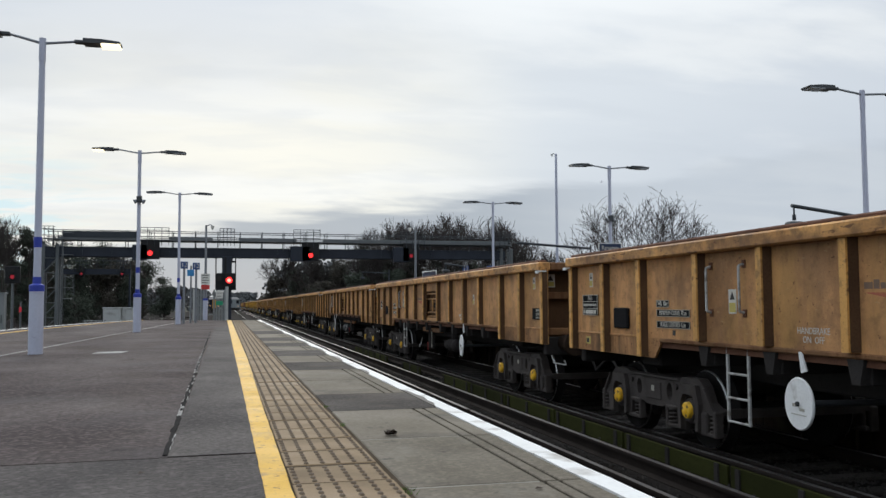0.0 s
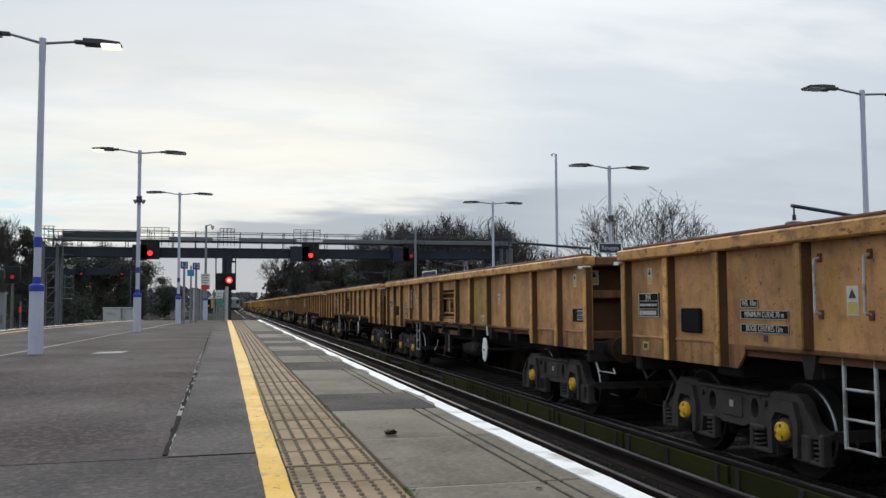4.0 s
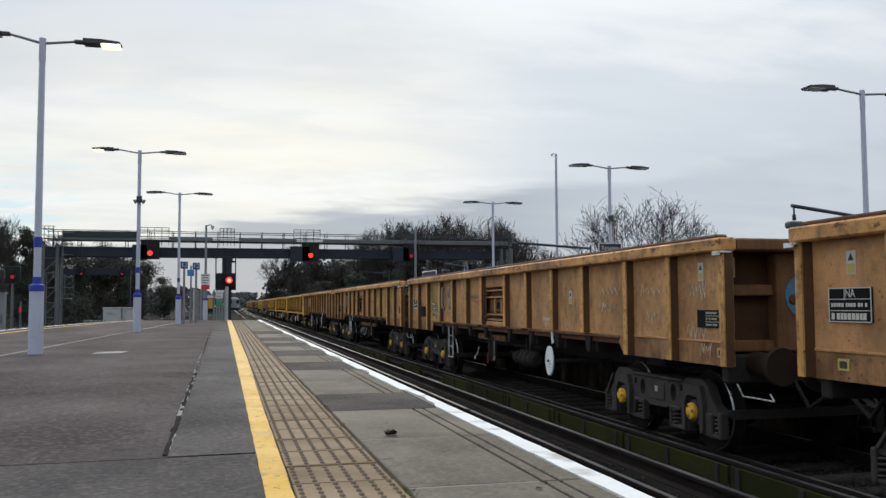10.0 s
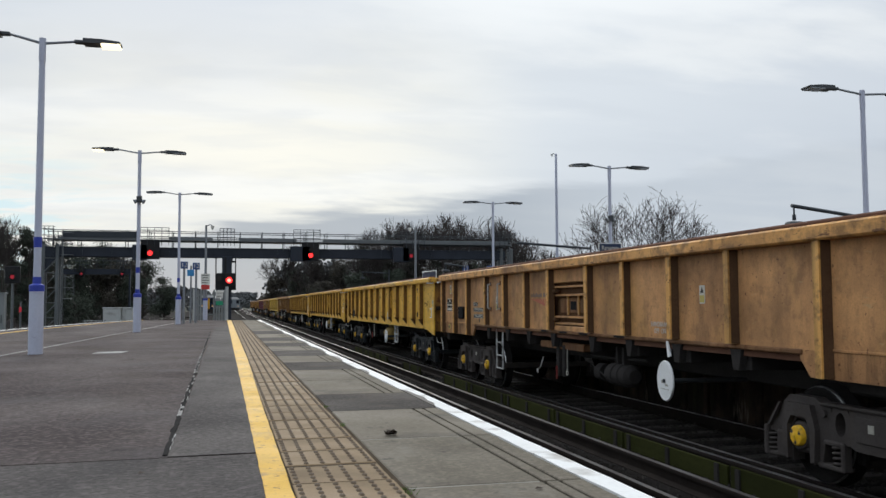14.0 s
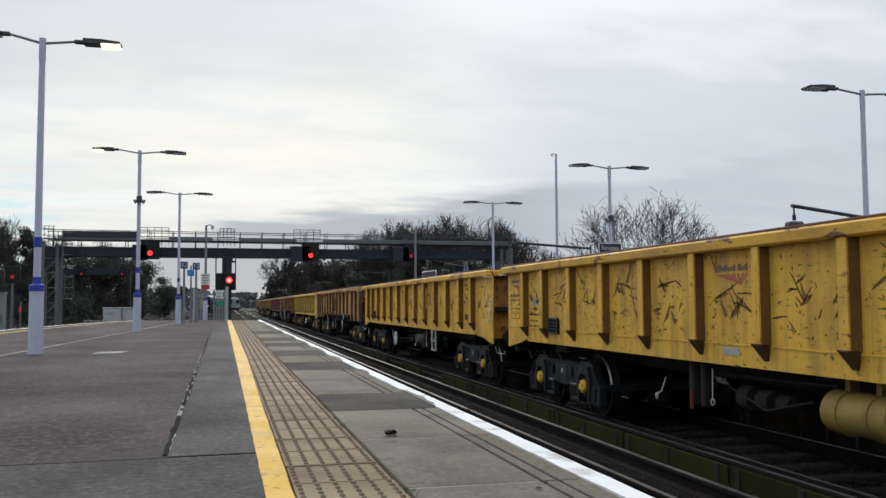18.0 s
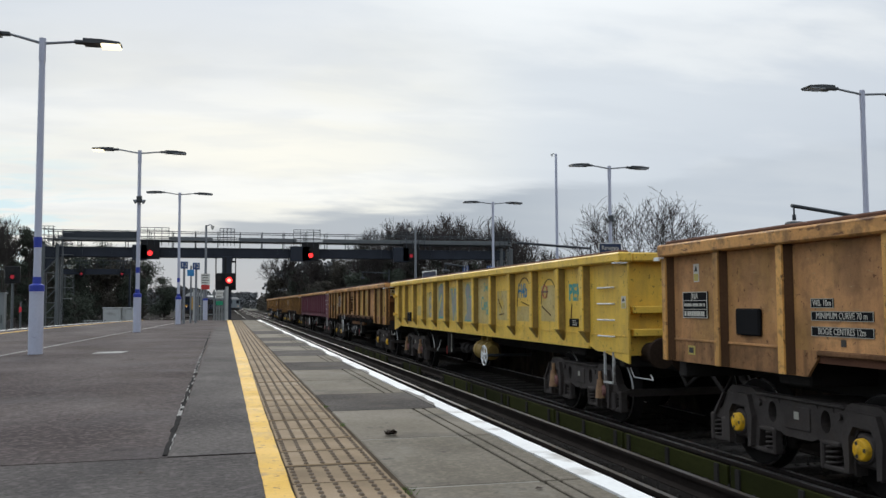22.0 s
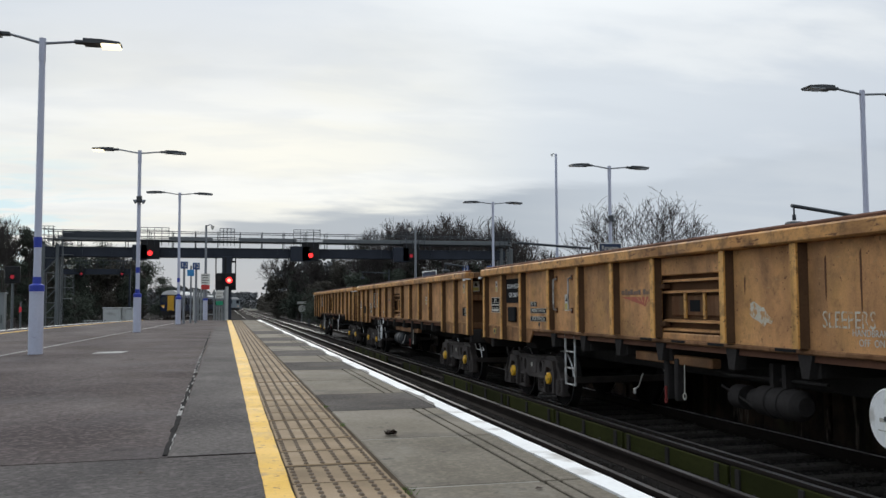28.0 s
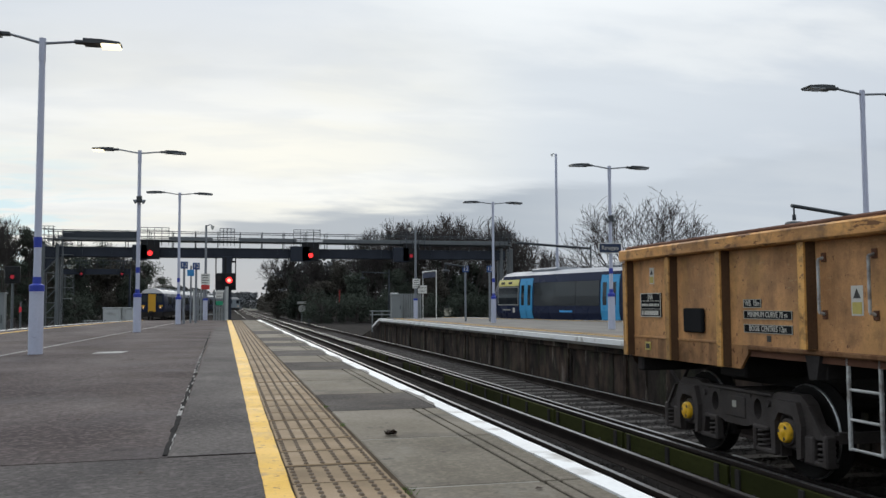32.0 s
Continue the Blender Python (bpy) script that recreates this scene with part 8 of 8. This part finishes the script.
for d in (4.40, 4.98, 10.92, 11.56):
    dd = part("door", side_panel_geo(d, d + (0.54 if d < 6 else 0.60), 0.98, 2.95, 0.03, -1), ["door_blue"], blue, "bright blue sliding door leaf")
    part("door_window", side_panel_geo(d + 0.15, d + 0.41, 1.62, 2.62, 0.036, -1), ["glass"], dd)
for k in range(3):
    a = 5.65 + k * 1.72
    part("window", side_panel_geo(a, a + 1.70, 1.60, 2.72, 0.014, -1), ["glass"], blue)
for k in range(5):
    a = 12.55 + k * 1.96
    part("window", side_panel_geo(a, a + 1.94, 1.60, 2.72, 0.014, -1), ["glass"], blue)
part("operator_mark", side_panel_geo(7.8, 8.8, 1.29, 1.38, 0.012, -1), ["sign_blue"], blue, "small pale blue mark")

# ---- gulls ----
M["gull_white"] = plain("grey_white_gull_feathers", (0.72, 0.72, 0.74), 0.8)
M["gull_dark"] = plain("dark_gull_wing_tips", (0.22, 0.22, 0.24), 0.8)


def gull(x, y, z, span):
    root = thing("gull", "grey-white gull in flight with dark wing tips", "bird", pose(x, y, z), group="gulls")
    s = span / 1.3
    g = Geo().cyl((0, -0.22 * s, 0), (0, 0.02 * s, 0.01), 0.02 * s, 0.065 * s, 8).cyl((0, 0.02 * s, 0.01), (0, 0.22 * s, 0.02), 0.065 * s, 0.03 * s, 8)
    g.add([(-0.06 * s, -0.20 * s, 0), (0.06 * s, -0.20 * s, 0), (0.09 * s, -0.36 * s, 0), (-0.09 * s, -0.36 * s, 0)], [(0, 1, 2, 3)])
    part("body", g, ["gull_white"], root)
    wings = []
    for e in (-1, 1):
        g = Geo()
        g.add([(0, 0.10 * s, 0.02), (0, -0.08 * s, 0.02), (e * 0.34 * s, -0.04 * s, 0.03), (e * 0.34 * s, 0.15 * s, 0.04), (e * 0.65 * s, -0.07 * s, 0.0), (e * 0.60 * s, 0.05 * s, 0.01)], [(0, 1, 2, 3)], 0)
        g.add([(e * 0.34 * s, -0.04 * s, 0.03), (e * 0.34 * s, 0.15 * s, 0.04), (e * 0.66 * s, -0.09 * s, 0.0), (e * 0.60 * s, 0.04 * s, 0.01)], [(0, 2, 3, 1)], 1)
        wings.append(part("wing", g, ["gull_white", "gull_dark"], root, "", (e * 0.04 * s, 0, 0.02)))
    return root, wings


gull_a, wings_a = gull(12.2, 44.6, 16.8, 1.25)
gull_b, wings_b = gull(57.0, 99.1, 13.2, 1.2)
PATH_A = [(0, 95, 52, 60, -10), (4, 52, 48, 38, -15), (6, 25, 45, 24, -20), (7.0, 11.8, 43.2, 16.3, -15), (7.2, 10.0, 43.4, 14.9, -5), (7.5, 7.4, 43.0, 13.8, 5), (7.8, 4.7, 42.8, 14.0, 45), (8.0, 2.4, 42.0, 14.1, 62), (8.2, 0.2, 39.5, 13.2, 75),
          (8.5, -1.7, 37.5, 12.2, 68), (8.7, -3.0, 39.5, 12.2, 60), (9.0, -3.8, 43.8, 12.5, 55), (9.2, -4.9, 46.0, 12.3, 45), (9.4, -6.9, 49.0, 12.7, 30), (9.6, -9.6, 52.0, 13.2, 15), (10.2, -18, 60, 16, 0), (12, -45, 80, 25, 0), (32, -330, 320, 90, 0)]
PATH_B = [(0, 47.0, 104.5, 16.4, 15), (0.8, 56.9, 99.1, 13.2, 20), (1.0, 59.6, 97.6, 12.4, 0), (1.2, 62.3, 96.1, 11.6, -15), (2.0, 73, 90, 9.5, 0), (3.0, 87, 82, 9.0, 0), (32, 480, -120, 60, 0)]


def flight(path):
    rows = []
    for i, (t, x, y, z, bank) in enumerate(path):
        a, b = path[max(0, i - 1)], path[min(len(path) - 1, i + 1)]
        head = math.degrees(math.atan2(-(b[1] - a[1]), b[2] - a[2]))
        rows.append((t, pose(x, y, z, 0, bank, head)))
    return rows


def beats(wing, e, t0, t1, rate, swing):
    at = wing.location.copy()
    rows = [(0.0, Matrix.Translation(at) @ Matrix.Rotation(radians(-8 * e), 4, "Y"))]
    n = int((t1 - t0) * rate * 4)
    for k in range(n + 1):
        t = t0 + k / (rate * 4)
        rows.append((t, Matrix.Translation(at) @ Matrix.Rotation(radians(-e * (6 + swing * math.sin(k * math.pi / 2))), 4, "Y")))
    rows.append((32.0, Matrix.Translation(at) @ Matrix.Rotation(radians(-8 * e), 4, "Y")))
    return rows


BIRDS = [(gull_a, flight(PATH_A)), (gull_b, flight(PATH_B))]
BIRDS += [(w, beats(w, e, 6.6, 7.8, 2.5, 30)) for w, e in zip(wings_a, (-1, 1))]
BIRDS += [(w, beats(w, e, 0.2, 2.4, 2.5, 32)) for w, e in zip(wings_b, (-1, 1))]

# ---- sleepers and stones, joined where nobody can count them ----
sleeper_mesh = Geo().box(-1.25, 1.25, -0.13, 0.13, -0.16, 0.0, 0, 0.02).mesh("sleeper", ["sleeper"])
for bed, x, y0, y1, z, dx, count in SLEEPERS:
    for k in range(count + (15 if y0 < 0 else 0)):
        y = (-8.9 if y0 < 0 else y0) + 0.66 * k
        if y > y1:
            break
        part("sleeper", sleeper_mesh, None, bed, "", (x + dx * (y - y0) / (y1 - y0), y, z - (0.045 if 0 < x < 4 else 0.0)))
rnd = random.Random(90)
g = Geo()
for k in range(26000):
    y = 2.5 + 44 * rnd.random() ** 1.7
    x = rnd.uniform(2.0, 7.85)
    s = rnd.uniform(0.018, 0.036)
    z = -1.150 + rnd.uniform(-0.01, 0.035) + 0.03 * noise.noise((x * 1.3, y * 0.6, 0))
    v = [(x + s * rnd.uniform(0.6, 1.2) * a, y + s * rnd.uniform(0.6, 1.2) * b, z + s * rnd.uniform(0.4, 0.9) * c) for a, b, c in ((1, 0, 0), (-0.5, 0.85, 0), (-0.5, -0.85, 0), (0, 0, 1))]
    g.add(v, [(0, 1, 3), (1, 2, 3), (2, 0, 3)])
tagged(new("ballast_stones", g.mesh("ballast_stones", ["stone"], False)), "loose oily ballast stones between the rails", "stones", kind="stuff")


# ---- what moves ----
def travelled(t):
    """Metres that the goods train has run by t seconds."""
    return SPEED[0] * t + SPEED[1] * t ** 2 + SPEED[2] * t ** 3 + SPEED[3] * t ** 4 + SPEED[4] * t ** 5


def motions():
    times = [0.5 * i for i in range(65)]
    steps = [i / 15 for i in range(481)]
    for n, w in enumerate(WAGONS):
        x, y, z = w.matrix_basis.translation
        walk(w, [(t, pose(x, y - travelled(t), z)) for t in times])
        for o in w.children_recursive:
            if o.name.split(".")[0] in ("wheelset", "axle_cap"):
                at = o.location.copy()
                walk(o, [(t, Matrix.Translation(at) @ Matrix.Rotation(travelled(t) / WHEEL_R, 4, "X")) for t in steps])
    walk(LEFT_TRAIN, [(t, pose(x, y, RAIL_Z, 0, 0, a)) for t, x, y, a in LEFT_TRAIN_ROWS])
    for b, rows in BIRDS:
        walk(b, rows)


motions()
